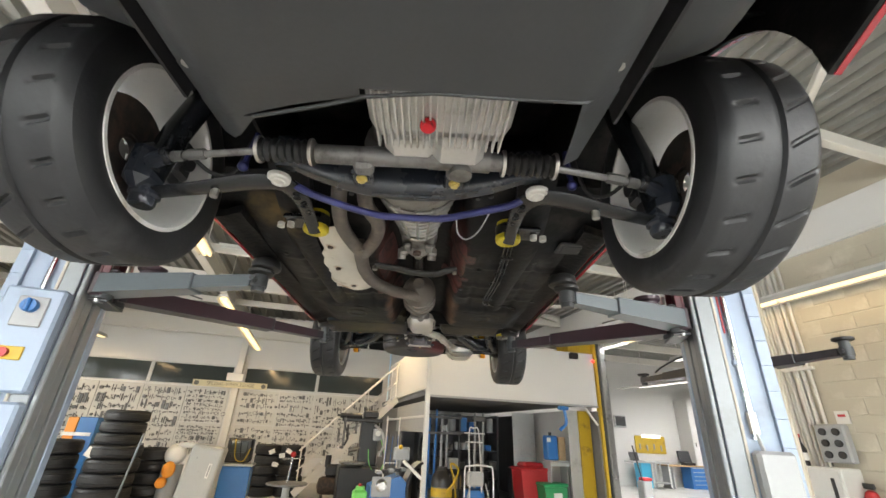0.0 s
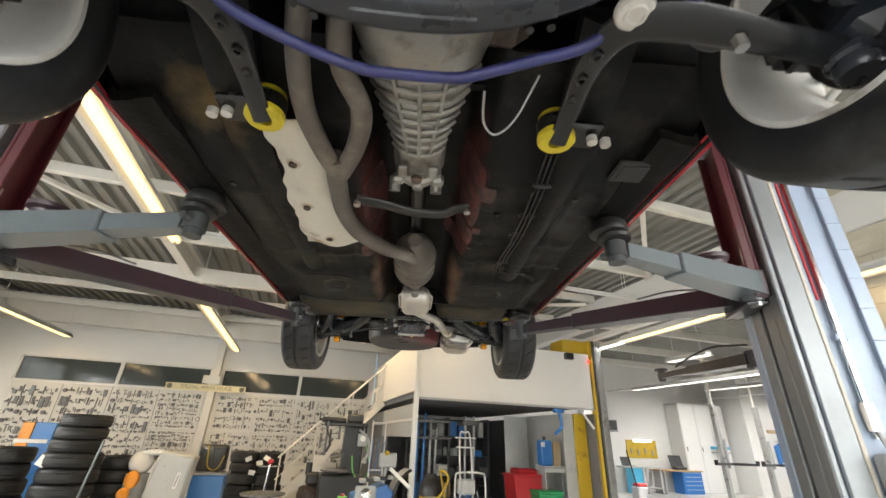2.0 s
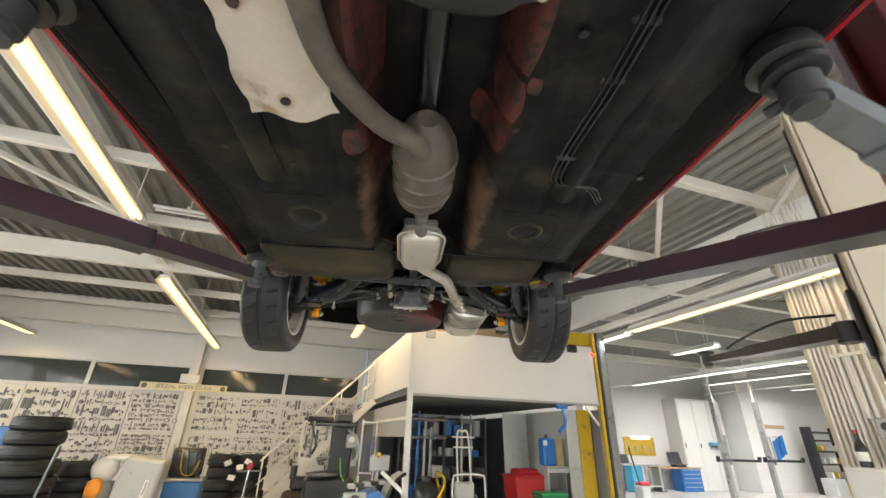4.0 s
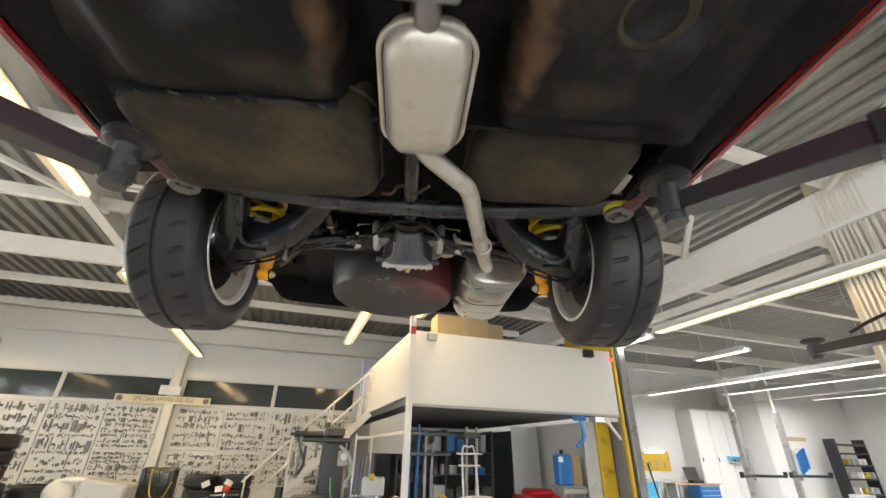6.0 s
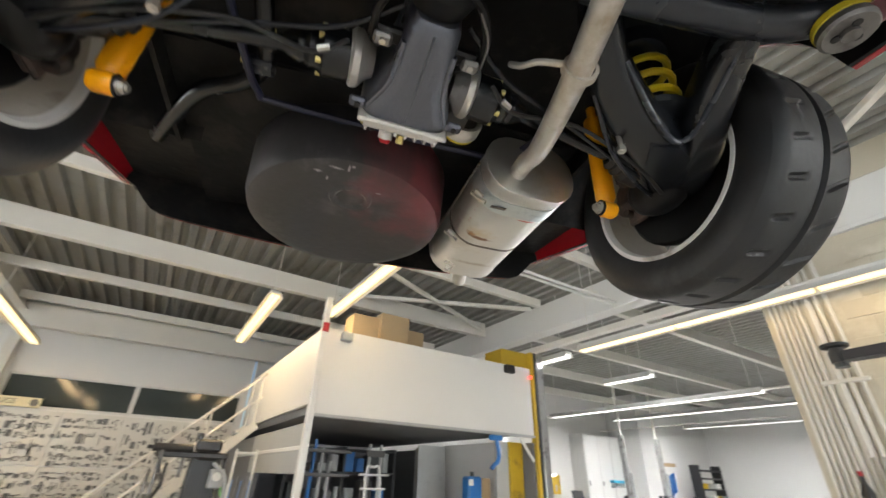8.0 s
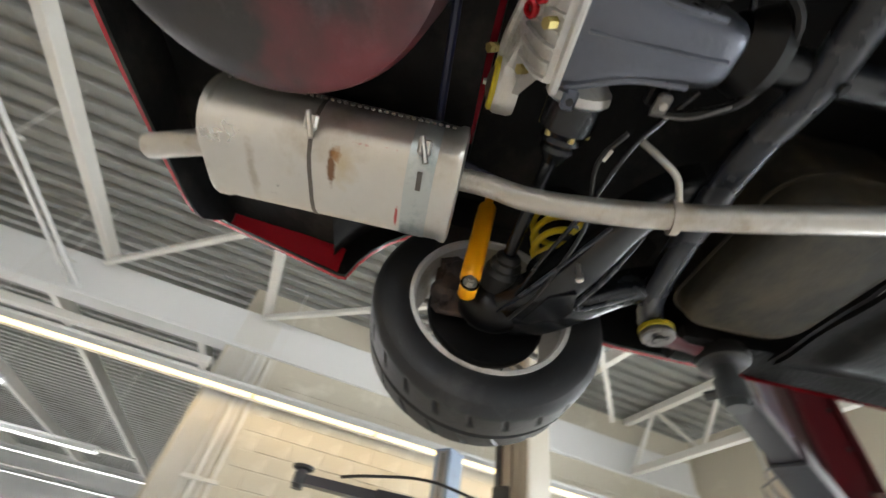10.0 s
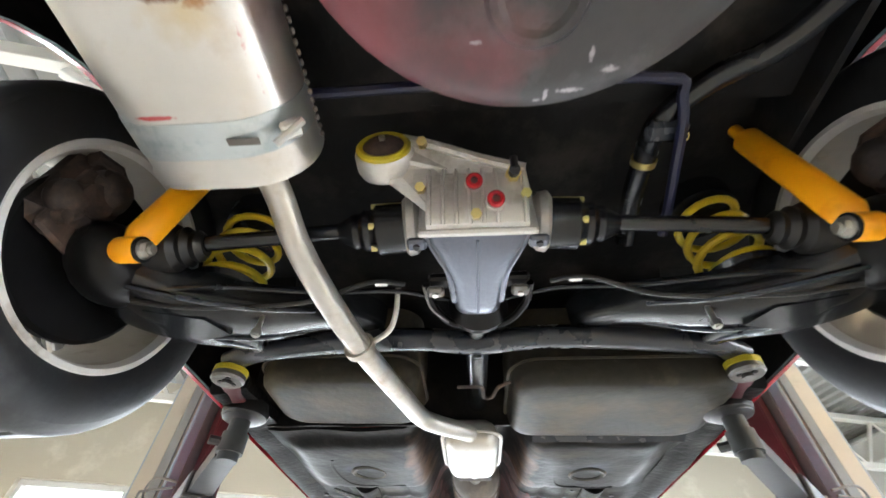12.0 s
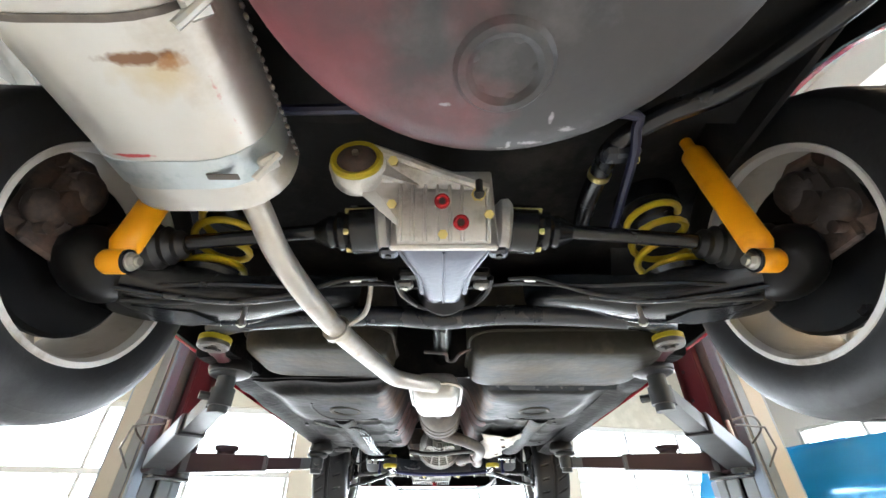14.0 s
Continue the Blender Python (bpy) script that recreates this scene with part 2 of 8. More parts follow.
UNDERSEAL = mat("underseal", (0.0104, 0.0106, 0.0112), 0.50, 0, 0.55, 28, 6, 0.9, (0.032, 0.029, 0.026), 0.57, 0.24)
SILLBLACK = mat("rough_sill_underseal", (0.0075, 0.0075, 0.0078), 0.5, 0, 0.5, 55, 9, 1.0, (0.03, 0.026, 0.02), 0.64, 0.18)
UNDERSEAL_OLD = mat("underseal_dusty", (0.033, 0.031, 0.025), 0.47, 0, 0.5, 40, 5, 0.5, (0.07, 0.057, 0.037), 0.54, 0.2)
for cx_, cy_, sx_, sy_, rgb_ in ((-0.15, 1.36, 0.045, 0.18, (0.20, 0.12, 0.08)), (0.19, 1.40, 0.045, 0.19, (0.20, 0.12, 0.08)), (-0.165, 1.60, 0.035, 0.16, (0.16, 0.095, 0.06)), (0.205, 1.62, 0.035, 0.16, (0.17, 0.10, 0.065)), (-0.42, 1.22, 0.13, 0.10, (0.05, 0.046, 0.03)), (0.36, 1.25, 0.10, 0.06, (0.055, 0.047, 0.034)), (-0.38, 1.58, 0.08, 0.06, (0.05, 0.06, 0.08)), (-0.28, 1.70, 0.10, 0.04, (0.05, 0.042, 0.03)), (0.42, 1.57, 0.08, 0.06, (0.05, 0.055, 0.07)), (0.34, 1.70, 0.10, 0.04, (0.05, 0.042, 0.03)), (0.52, 0.8, 0.06, 0.2, (0.04, 0.04, 0.042)), (-0.52, 0.9, 0.06, 0.2, (0.04, 0.038, 0.034)), (-0.50, 0.40, 0.12, 0.10, (0.16, 0.11, 0.045))):
    stain(UNDERSEAL, (cx_, cy_, 2.27), (sx_, sy_, 0.2), rgb_, 0.9, 0.9, 16, 0.7)
stain(UNDERSEAL_OLD, (-0.30, 2.0, 2.25), (0.25, 0.10, 0.2), (0.095, 0.076, 0.045), 1.0, 0.9, 14, 0.7)
stain(UNDERSEAL_OLD, (0.36, 2.0, 2.27), (0.18, 0.10, 0.2), (0.09, 0.072, 0.045), 1.0, 0.9, 14, 0.7)
for cx_, cy_, sx_, sy_ in ((-0.145, 0.85, 0.05, 0.35), (0.175, 0.72, 0.05, 0.32), (0.19, 1.08, 0.05, 0.10), (-0.15, 1.14, 0.05, 0.08)):
    stain(UNDERSEAL, (cx_, cy_, 2.32), (sx_, sy_, 0.12), (0.14, 0.04, 0.03), 0.9, 0.7, 14, 0.8)
for dull in (UNDERSEAL, UNDERSEAL_OLD, SILLBLACK):
    dull.node_tree.nodes["Principled BSDF"].inputs["Specular IOR Level"].default_value = 0.11
TRAY = mat("tray_plastic", (0.034, 0.036, 0.038), 0.5, 0, 0.15, 90, 3, 0.15, (0.07, 0.07, 0.07), 0.72)
RUBBER = mat("tyre_rubber", (0.0135, 0.014, 0.0155), 0.50, 0, 0.25, 70, 6, 0.25, (0.04, 0.04, 0.041), 0.66)
RUBBER.node_tree.nodes["Principled BSDF"].inputs["Specular IOR Level"].default_value = 0.42
RUBBER_SOFT = mat("rubber", (0.009, 0.009, 0.009), 0.42, 0, 0.2, 70, 8, 0.1)
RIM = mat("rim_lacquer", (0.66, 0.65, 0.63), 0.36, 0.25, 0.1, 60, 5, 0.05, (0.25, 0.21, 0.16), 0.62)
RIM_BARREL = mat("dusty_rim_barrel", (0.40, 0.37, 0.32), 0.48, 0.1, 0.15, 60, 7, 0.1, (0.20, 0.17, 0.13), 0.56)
BRAKE = mat("brake_iron", (0.035, 0.027, 0.024), 0.62, 0.2, 0.5, 50, 14, 0.6, (0.10, 0.065, 0.05), 0.54)
SATIN = mat("satin_black", (0.0085, 0.010, 0.0125), 0.25, 0, 0.3, 60, 6, 0.13, (0.026, 0.025, 0.024), 0.66)
PLATEBLACK = mat("backing_plate_black", (0.006, 0.006, 0.0065), 0.3, 0, 0.3, 60, 6, 0.1)
PLATEBLACK.node_tree.nodes["Principled BSDF"].inputs["Specular IOR Level"].default_value = 0.22
GREYBLACK = mat("grey_black_paint", (0.019, 0.0225, 0.030), 0.27, 0, 0.25, 70, 5, 0.14)
ALU = mat("cast_aluminium", (0.56, 0.545, 0.52), 0.4, 0.5, 0.18, 110, 9, 0.45, (0.30, 0.27, 0.225), 0.62)
GEARALU = mat("gearbox_casting", (0.34, 0.33, 0.31), 0.42, 0.75, 0.2, 100, 9, 0.5, (0.15, 0.13, 0.11), 0.58)
BLUEDARK = mat("dark_violet_bar", (0.009, 0.011, 0.035), 0.4)
ALU_GREY = mat("painted_casting", (0.125, 0.135, 0.165), 0.3, 0.7, 0.12, 110, 6, 0.4)
RACK = mat("rack_housing", (0.185, 0.18, 0.175), 0.42, 0.55, 0.2, 70, 8, 0.3, (0.07, 0.063, 0.056), 0.58)
EXHAUST = mat("aluminised_steel", (0.54, 0.52, 0.48), 0.36, 0.6, 0.14, 60, 8, 0.12, (0.36, 0.305, 0.235), 0.57, 0.14)
MUFFLER = mat("muffler_steel", (0.62, 0.605, 0.57), 0.3, 0.75, 0.08, 40, 5, 0.05, (0.45, 0.41, 0.35), 0.6, 0.12)
HEADER = mat("header_steel", (0.115, 0.10, 0.088), 0.55, 0.35, 0.25, 45, 9, 0.3, (0.19, 0.16, 0.13), 0.58)
SHIELD = mat("heat_shield", (0.60, 0.57, 0.50), 0.55, 0.25, 0.15, 60, 7, 0.3, (0.3, 0.24, 0.17), 0.62)
stain(MUFFLER, (0.335, 2.935, 2.25), (0.06, 0.035, 0.03), (0.50, 0.40, 0.22), 0.9, 0.5, 45, 0.75)
stain(MUFFLER, (0.345, 2.957, 2.25), (0.055, 0.009, 0.03), (0.15, 0.055, 0.010), 0.5, 0.55, 90, 0.95)
stain(MUFFLER, (0.318, 2.948, 2.25), (0.02, 0.012, 0.03), (0.30, 0.13, 0.03), 0.6, 0.6, 110, 0.9)
stain(MUFFLER, (0.2955, 2.905, 2.25), (0.0035, 0.03, 0.03), (0.42, 0.02, 0.02), 0.4, 0.5, 120, 0.95)
stain(MUFFLER, (0.2925, 2.85, 2.25), (0.003, 0.036, 0.03), (0.42, 0.02, 0.02), 0.4, 0.4, 120, 0.95)
stain(MUFFLER, (0.435, 2.821, 2.25), (0.034, 0.004, 0.03), (0.45, 0.025, 0.025), 0.4, 0.5, 120, 0.95)
stain(MUFFLER, (0.49, 2.81, 2.26), (0.03, 0.03, 0.05), (0.25, 0.36, 0.40), 0.9, 0.6, 60, 0.5)
stain(MUFFLER, (0.40, 3.12, 2.25), (0.09, 0.012, 0.05), (0.30, 0.24, 0.16), 0.8, 0.8, 70, 0.6)
for x_, y_ in ((-0.324, 0.534), (-0.338, 0.765), (-0.305, 0.985)):
    stain(SHIELD, (x_, y_, 2.23), (0.026, 0.026, 0.05), (0.26, 0.13, 0.045), 0.8, 0.5, 60, 0.9)
stain(SHIELD, (-0.35, 1.02, 2.24), (0.06, 0.03, 0.05), (0.30, 0.17, 0.07), 0.8, 0.8, 40, 0.8)
stain(EXHAUST, (0.243, 2.335, 2.227), (0.06, 0.04, 0.06), (0.34, 0.27, 0.18), 0.9, 0.6, 60, 0.8)
stain(EXHAUST, (0.15, 2.005, 2.22), (0.05, 0.02, 0.06), (0.36, 0.29, 0.20), 0.9, 0.6, 60, 0.7)
STRAP = mat("strap_steel", (0.50, 0.54, 0.54), 0.32, 0.75, 0.1, 60, 12, 0.05, (0.3, 0.36, 0.38), 0.6)
YELLOW = mat("yellow_polyurethane", (0.46, 0.37, 0.015), 0.45, 0, 0.2, 60, 12, 0.1, (0.16, 0.12, 0.02), 0.66)
SPRING = mat("yellow_spring_paint", (0.62, 0.44, 0.01), 0.38, 0, 0.12, 60, 12, 0.05)
ORANGE = mat("orange_damper_paint", (0.88, 0.36, 0.002), 0.36, 0, 0.06, 60, 10, 0.03, (0.72, 0.26, 0.002), 0.66, 0.05, 0.0)
BLUEBAR = mat("violet_blue_powdercoat", (0.02, 0.023, 0.105), 0.38, 0, 0.12, 90, 10, 0.1)
REDPAINT = mat("red_car_paint", (0.33, 0.012, 0.022), 0.25, 0, 0.08, 60, 4, 0.02, None, 0.6, 0.05, 0.6)
REDOVER = mat("red_overspray", (0.10, 0.024, 0.022), 0.5, 0, 0.4, 40, 26, 0.25, (0.014, 0.013, 0.013), 0.5)
# the well's paint: dark underseal with a red overspray cloud on one flank
WELL = mat("well_paint", (0.031, 0.029, 0.030), 0.46, 0, 0.3, 40, 6, 0.35, (0.075, 0.07, 0.07), 0.62, 0.12)
wt = WELL.node_tree
wtc = wt.nodes["Texture Coordinate"]
dist = wt.nodes.new("ShaderNodeVectorMath")
dist.operation, dist.inputs[1].default_value = "DISTANCE", (0.19, 2.85, 2.29)
wt.links.new(wtc.outputs["Object"], dist.inputs[0])
cloud = wt.nodes.new("ShaderNodeTexNoise")
cloud.inputs["Scale"].default_value, cloud.inputs["Detail"].default_value = 11, 5
wt.links.new(wtc.outputs["Object"], cloud.inputs["Vector"])
less = wt.nodes.new("ShaderNodeMath")
less.operation, less.inputs[1].default_value = "MULTIPLY_ADD", -0.42
wt.links.new(cloud.outputs[0], less.inputs[0])
wt.links.new(dist.outputs["Value"], less.inputs[2])
fade = wt.nodes.new("ShaderNodeMapRange")
fade.inputs[1].default_value, fade.inputs[2].default_value, fade.inputs[3].default_value, fade.inputs[4].default_value = -0.13, 0.06, 0.42, 0.0
wt.links.new(less.outputs[0], fade.inputs[0])
wmix = wt.nodes.new("ShaderNodeMix")
wmix.data_type = "RGBA"
wmix.inputs[7].default_value = (0.30, 0.035, 0.05, 1)
wp = wt.nodes["Principled BSDF"]
wt.links.new(wp.inputs["Base Color"].links[0].from_socket, wmix.inputs[6])
wt.links.new(fade.outputs[0], wmix.inputs[0])
wt.links.new(wmix.outputs[2], wp.inputs["Base Color"])
for cx_, cy_, sx_, sy_ in ((-0.135, 2.86, 0.012, 0.006), (-0.09, 2.835, 0.02, 0.004), (-0.06, 2.83, 0.004, 0.012), (-0.05, 2.822, 0.006, 0.004), (-0.11, 2.88, 0.004, 0.01), (0.03, 2.9, 0.01, 0.003)):
    stain(WELL, (cx_ - 0.03, cy_ - 0.01, 2.287), (sx_, sy_, 0.04), (0.34, 0.32, 0.33), 0.6, 0.7, 220, 0.8)
ZINC = mat("zinc_bolt", (0.50, 0.48, 0.44), 0.32, 0.9, 0.15, 80, 20, 0.05)
GOLDZINC = mat("yellow_zinc", (0.62, 0.52, 0.2), 0.3, 0.85, 0.12, 80, 20, 0.05)
WHITECAP = mat("white_plastic_cap", (0.48, 0.465, 0.43), 0.45, 0, 0.08, 80, 15, 0.05, (0.3, 0.28, 0.25), 0.62)
REDPLUG = mat("red_anodised_plug", (0.38, 0.008, 0.014), 0.25, 0.4, 0.15)
LIFTGREY = mat("lift_column_paint", (0.27, 0.335, 0.43), 0.36, 0.05, 0.06, 80, 3, 0.06, (0.22, 0.26, 0.31), 0.64)
LIFTBEIGE = mat("lift_column_beige", (0.47, 0.43, 0.34), 0.42, 0, 0.08, 80, 3, 0.06)
LIFTRAIL = mat("lift_rail_paint", (0.20, 0.215, 0.225), 0.36, 0.3, 0.1, 60, 4, 0.06, (0.15, 0.15, 0.15), 0.62)
LIFTSILVER = mat("lift_rail_steel", (0.40, 0.40, 0.39), 0.30, 0.75, 0.14, 60, 5, 0.1, (0.18, 0.17, 0.165), 0.6)
LIFTRED = mat("lift_red_paint", (0.075, 0.014, 0.020), 0.4, 0, 0.15, 70, 5, 0.08, (0.06, 0.03, 0.03), 0.66)
ARMGREY = mat("lift_arm_grey", (0.135, 0.158, 0.172), 0.32, 0.25, 0.12, 70, 5, 0.1, (0.09, 0.09, 0.09), 0.62)
# rail edge cream; on the column's rear it paints warm light over pale blue
LIFTCREAM = mat("lift_cream_edge_warmlit_rear", (0.47, 0.43, 0.36), 0.42, 0, 0.08, 80, 3, 0.06, (0.36, 0.32, 0.26), 0.64)
ARMMAROON = mat("lift_arm_maroon", (0.036, 0.021, 0.028), 0.42, 0, 0.2, 70, 5, 0.1, (0.05, 0.035, 0.035), 0.68)
ARMREAR = mat("lift_arm_blue_grey", (0.040, 0.040, 0.045), 0.34, 0.3, 0.15, 70, 5, 0.08, (0.022, 0.018, 0.019), 0.62)
ARMDARK = mat("lift_arm_dark", (0.05, 0.055, 0.058), 0.45, 0.1, 0.2, 70, 5, 0.1)
FLOOR = mat("workshop_floor", (0.55, 0.54, 0.52), 0.38, 0, 0.1, 25, 1.2, 0.05, (0.30, 0.29, 0.27), 0.6)
WALLWHITE = mat("wall_paint", (0.66, 0.655, 0.635), 0.6, 0, 0.04, 60, 1.0, 0.06, (0.68, 0.67, 0.63), 0.64)
BLOCK = mat("painted_block", (0.50, 0.46, 0.365), 0.55, 0, 0.05, 40, 1.2, 0.15, (0.66, 0.62, 0.52), 0.62)
DECK = mat("roof_deck_steel", (0.23, 0.227, 0.21), 0.5, 0.1, 0.1, 40, 1.5, 0.06, (0.17, 0.163, 0.145), 0.6)
STEEL = mat("truss_paint", (0.62, 0.60, 0.55), 0.5, 0, 0.08, 50, 3, 0.05)
FASCIA = mat("painted_sheet", (0.63, 0.625, 0.605), 0.45, 0, 0.04, 60, 1.5, 0.05)
# dark base colour puts the store room's inner shade into its walls
SHADEDWALL = mat("shaded_store_wall", (0.16, 0.16, 0.165), 0.7, 0, 0.2, 30, 2, 0.1)
FRAMEWHITE = mat("window_frame_paint", (0.60, 0.60, 0.58), 0.4)
DARKGLASS = mat("dark_glazing", (0.035, 0.045, 0.045), 0.06, 0, 0.2, 20, 1.0, 0.0)
CLEAR = glass("window_glass")
PEG = mat("tool_board_white", (0.60, 0.59, 0.55), 0.5, 0, 0.05, 40, 2, 0.05)
TOOL = mat("tool_steel", (0.12, 0.118, 0.115), 0.4, 0.45, 0.5, 60, 3, 0.1)
SIGN = mat("sign_cream", (0.62, 0.56, 0.36), 0.5)
LETTER = mat("sign_letters", (0.12, 0.11, 0.09), 0.5)
TIMBER = mat("timber", (0.42, 0.27, 0.13), 0.55, 0, 0.2, 30, 6, 0.15, None, 0.6, 0.1, 0.0, (1, 8, 8))
CARD = mat("cardboard", (0.42, 0.31, 0.18), 0.8, 0, 0.12, 60, 4, 0.1)
PAPER = mat("paper", (0.75, 0.74, 0.7), 0.7)
BLUE = mat("blue_enamel", (0.025, 0.15, 0.42), 0.35, 0, 0.1, 60, 4, 0.05)
BLUECAR = mat("blue_car_paint", (0.01, 0.22, 0.46), 0.2, 0.2, 0.08, 60, 3, 0.02, None, 0.6, 0.05, 0.6)
CYAN = mat("cyan_enamel", (0.05, 0.36, 0.55), 0.4)
GREENP = mat("green_plastic", (0.02, 0.27, 0.10), 0.42)
LIME = mat("lime_plastic", (0.15, 0.55, 0.10), 0.42)
REDP = mat("red_plastic", (0.42, 0.02, 0.025), 0.42)
YELLOWP = mat("yellow_enamel", (0.50, 0.33, 0.02), 0.42, 0, 0.15, 60, 4, 0.08, (0.24, 0.15, 0.03), 0.62)
ORANGEP = mat("orange_plastic", (0.75, 0.28, 0.03), 0.45)
GREYP = mat("grey_machine_paint", (0.33, 0.34, 0.34), 0.42, 0, 0.1, 60, 4, 0.06)
LIGHTP = mat("light_grey_plastic", (0.43, 0.44, 0.43), 0.42, 0, 0.08, 60, 4, 0.04, (0.33, 0.33, 0.32), 0.62)
BLACKP = mat("black_plastic", (0.012, 0.012, 0.013), 0.42, 0, 0.2, 60, 6, 0.06)
CHROME = mat("chrome_tube", (0.7, 0.7, 0.69), 0.18, 1.0, 0.05)
BACKDROP = glow("bright_overcast_sky", (0.96, 0.98, 1.0), 5.0)
TUBE = glow("fluorescent_tube", (1.0, 0.77, 0.42), 2.2)
TUBEWHITE = glow("cool_tube", (0.97, 0.97, 0.95), 3.0)
REDLAMP = glow("red_signal", (1.0, 0.06, 0.05), 4.0)

# ---------------------------------------------------------------- the workshop
V_BACK, V_FRONT, U_LEFT, U_WALL, U_FAR = 14.5, -4.3, -8.6, 6.2, 20.0
EAVES, ROOF = 4.5, 5.1


def H(s):
    return s.moved(HALL)


def structure(name, s, material, label, category):
    return solid(name, H(s), material, label, category, "structure")


structure("floor", Shape().box((7.3, 6.6, -0.1), (32.6, 23.0, 0.2)), FLOOR, "pale grey coated concrete workshop floor with faint stains", "floor")

# back wall with a strip of windows over the tool boards
WIN_Z0, WIN_Z1 = 2.66, 3.36
s = Shape()
s.box((-3.2, V_BACK + 0.12, WIN_Z0 / 2), (10.9, 0.24, WIN_Z0))
s.box((-3.2, V_BACK + 0.12, (WIN_Z1 + EAVES) / 2), (10.9, 0.24, EAVES - WIN_Z1))
for u0, u1 in ((-8.65, -7.75), (-2.85, -2.55), (2.12, 2.25)):
    s.box(((u0 + u1) / 2, V_BACK + 0.12, (WIN_Z0 + WIN_Z1) / 2), (u1 - u0, 0.24, WIN_Z1 - WIN_Z0))
structure("wall_back", s, WALLWHITE, "white painted workshop wall with a strip of windows", "wall")
s = Shape().box((-3.2, V_BACK + 0.1, (EAVES + ROOF) / 2 + 0.02), (10.9, 0.2, ROOF - EAVES))
structure("wall_back_store", Shape().box((4.3, V_BACK + 0.14, ROOF / 2), (3.95, 0.2, ROOF)), WALLWHITE, "white wall behind the store room", "wall")
structure("wall_back_upper", s, WALLWHITE, "pale cladding between wall head and roof deck", "wall")


def strip_window(name, u0, u1):
    w = thing(name, "dark reflecting window pane in a white frame", "window", hall((u0 + u1) / 2, V_BACK, WIN_Z0), kind="structure")
    f = Shape()
    zm, h, t = (WIN_Z0 + WIN_Z1) / 2, WIN_Z1 - WIN_Z0, 0.05
    for u in (u0 + t / 2, u1 - t / 2):
        f.box((u, V_BACK + 0.06, zm), (t, 0.1, h - 0.004), 0.006)
    for z in (WIN_Z0 + t / 2, WIN_Z1 - t / 2):
        f.box(((u0 + u1) / 2, V_BACK + 0.06, z), (u1 - u0 - 2 * t, 0.09, t), 0.006)
    part("window_frame", H(f), FRAMEWHITE, w)
    part("pane", H(Shape().box(((u0 + u1) / 2, V_BACK + 0.07, zm), (u1 - u0 - 2 * t + 0.01, 0.012, h - 2 * t + 0.01))), DARKGLASS, w)


for n, (u0, u1) in enumerate(((-7.75, -5.28), (-5.28, -2.85), (-2.55, -0.19), (-0.19, 2.12))):
    strip_window("window_%d" % (n + 1), u0, u1)

# left wall, glazed
s = Shape()
s.box((U_LEFT - 0.12, 5.1, 0.55), (0.24, 18.8, 1.1))
s.box((U_LEFT - 0.12, 5.1, (3.6 + ROOF) / 2), (0.24, 18.8, ROOF - 3.6))
for v in (-4.2, 0.0, 4.7, 9.4, 14.0):
    s.box((U_LEFT - 0.12, v, 2.35), (0.24, 0.5, 2.5))
structure("wall_left", s, WALLWHITE, "white painted side wall with large windows", "wall")
for n, (v0, v1) in enumerate(((-3.95, -0.25), (0.25, 4.45), (4.95, 9.15), (9.65, 13.75))):
    w = thing("window_%d" % (n + 11), "large bright side window with slim white frame", "window", hall(U_LEFT, (v0 + v1) / 2, 1.1), kind="structure")
    f = Shape()
    for k in range(4):
        v = v0 + 0.03 + (v1 - v0 - 0.06) * k / 3
        f.box((U_LEFT - 0.06, v, 2.35), (0.08, 0.06, 2.5), 0.006)
    for z in (1.13, 2.6, 3.57):
        f.box((U_LEFT - 0.065, (v0 + v1) / 2, z), (0.07, v1 - v0, 0.05), 0.006)
    part("window_frame", H(f), FRAMEWHITE, w)
    pn = part("pane", H(Shape().box((U_LEFT - 0.07, (v0 + v1) / 2, 2.35), (0.008, v1 - v0, 2.44))), CLEAR, w)
    pn.visible_shadow = False

# front wall: glazed sectional doors
s = Shape()
for u0, u1 in ((-8.6, -7.2), (-3.6, -3.1), (0.9, 1.3), (5.5, 6.5)):
    s.box(((u0 + u1) / 2, V_FRONT - 0.15, 1.77), (u1 - u0, 0.3, 3.54))
s.box((-1.05, V_FRONT - 0.15, (3.54 + ROOF) / 2), (15.1, 0.3, ROOF - 3.54))
structure("wall_front", s, BLOCK, "pale front wall above and between the glazed doors", "wall")
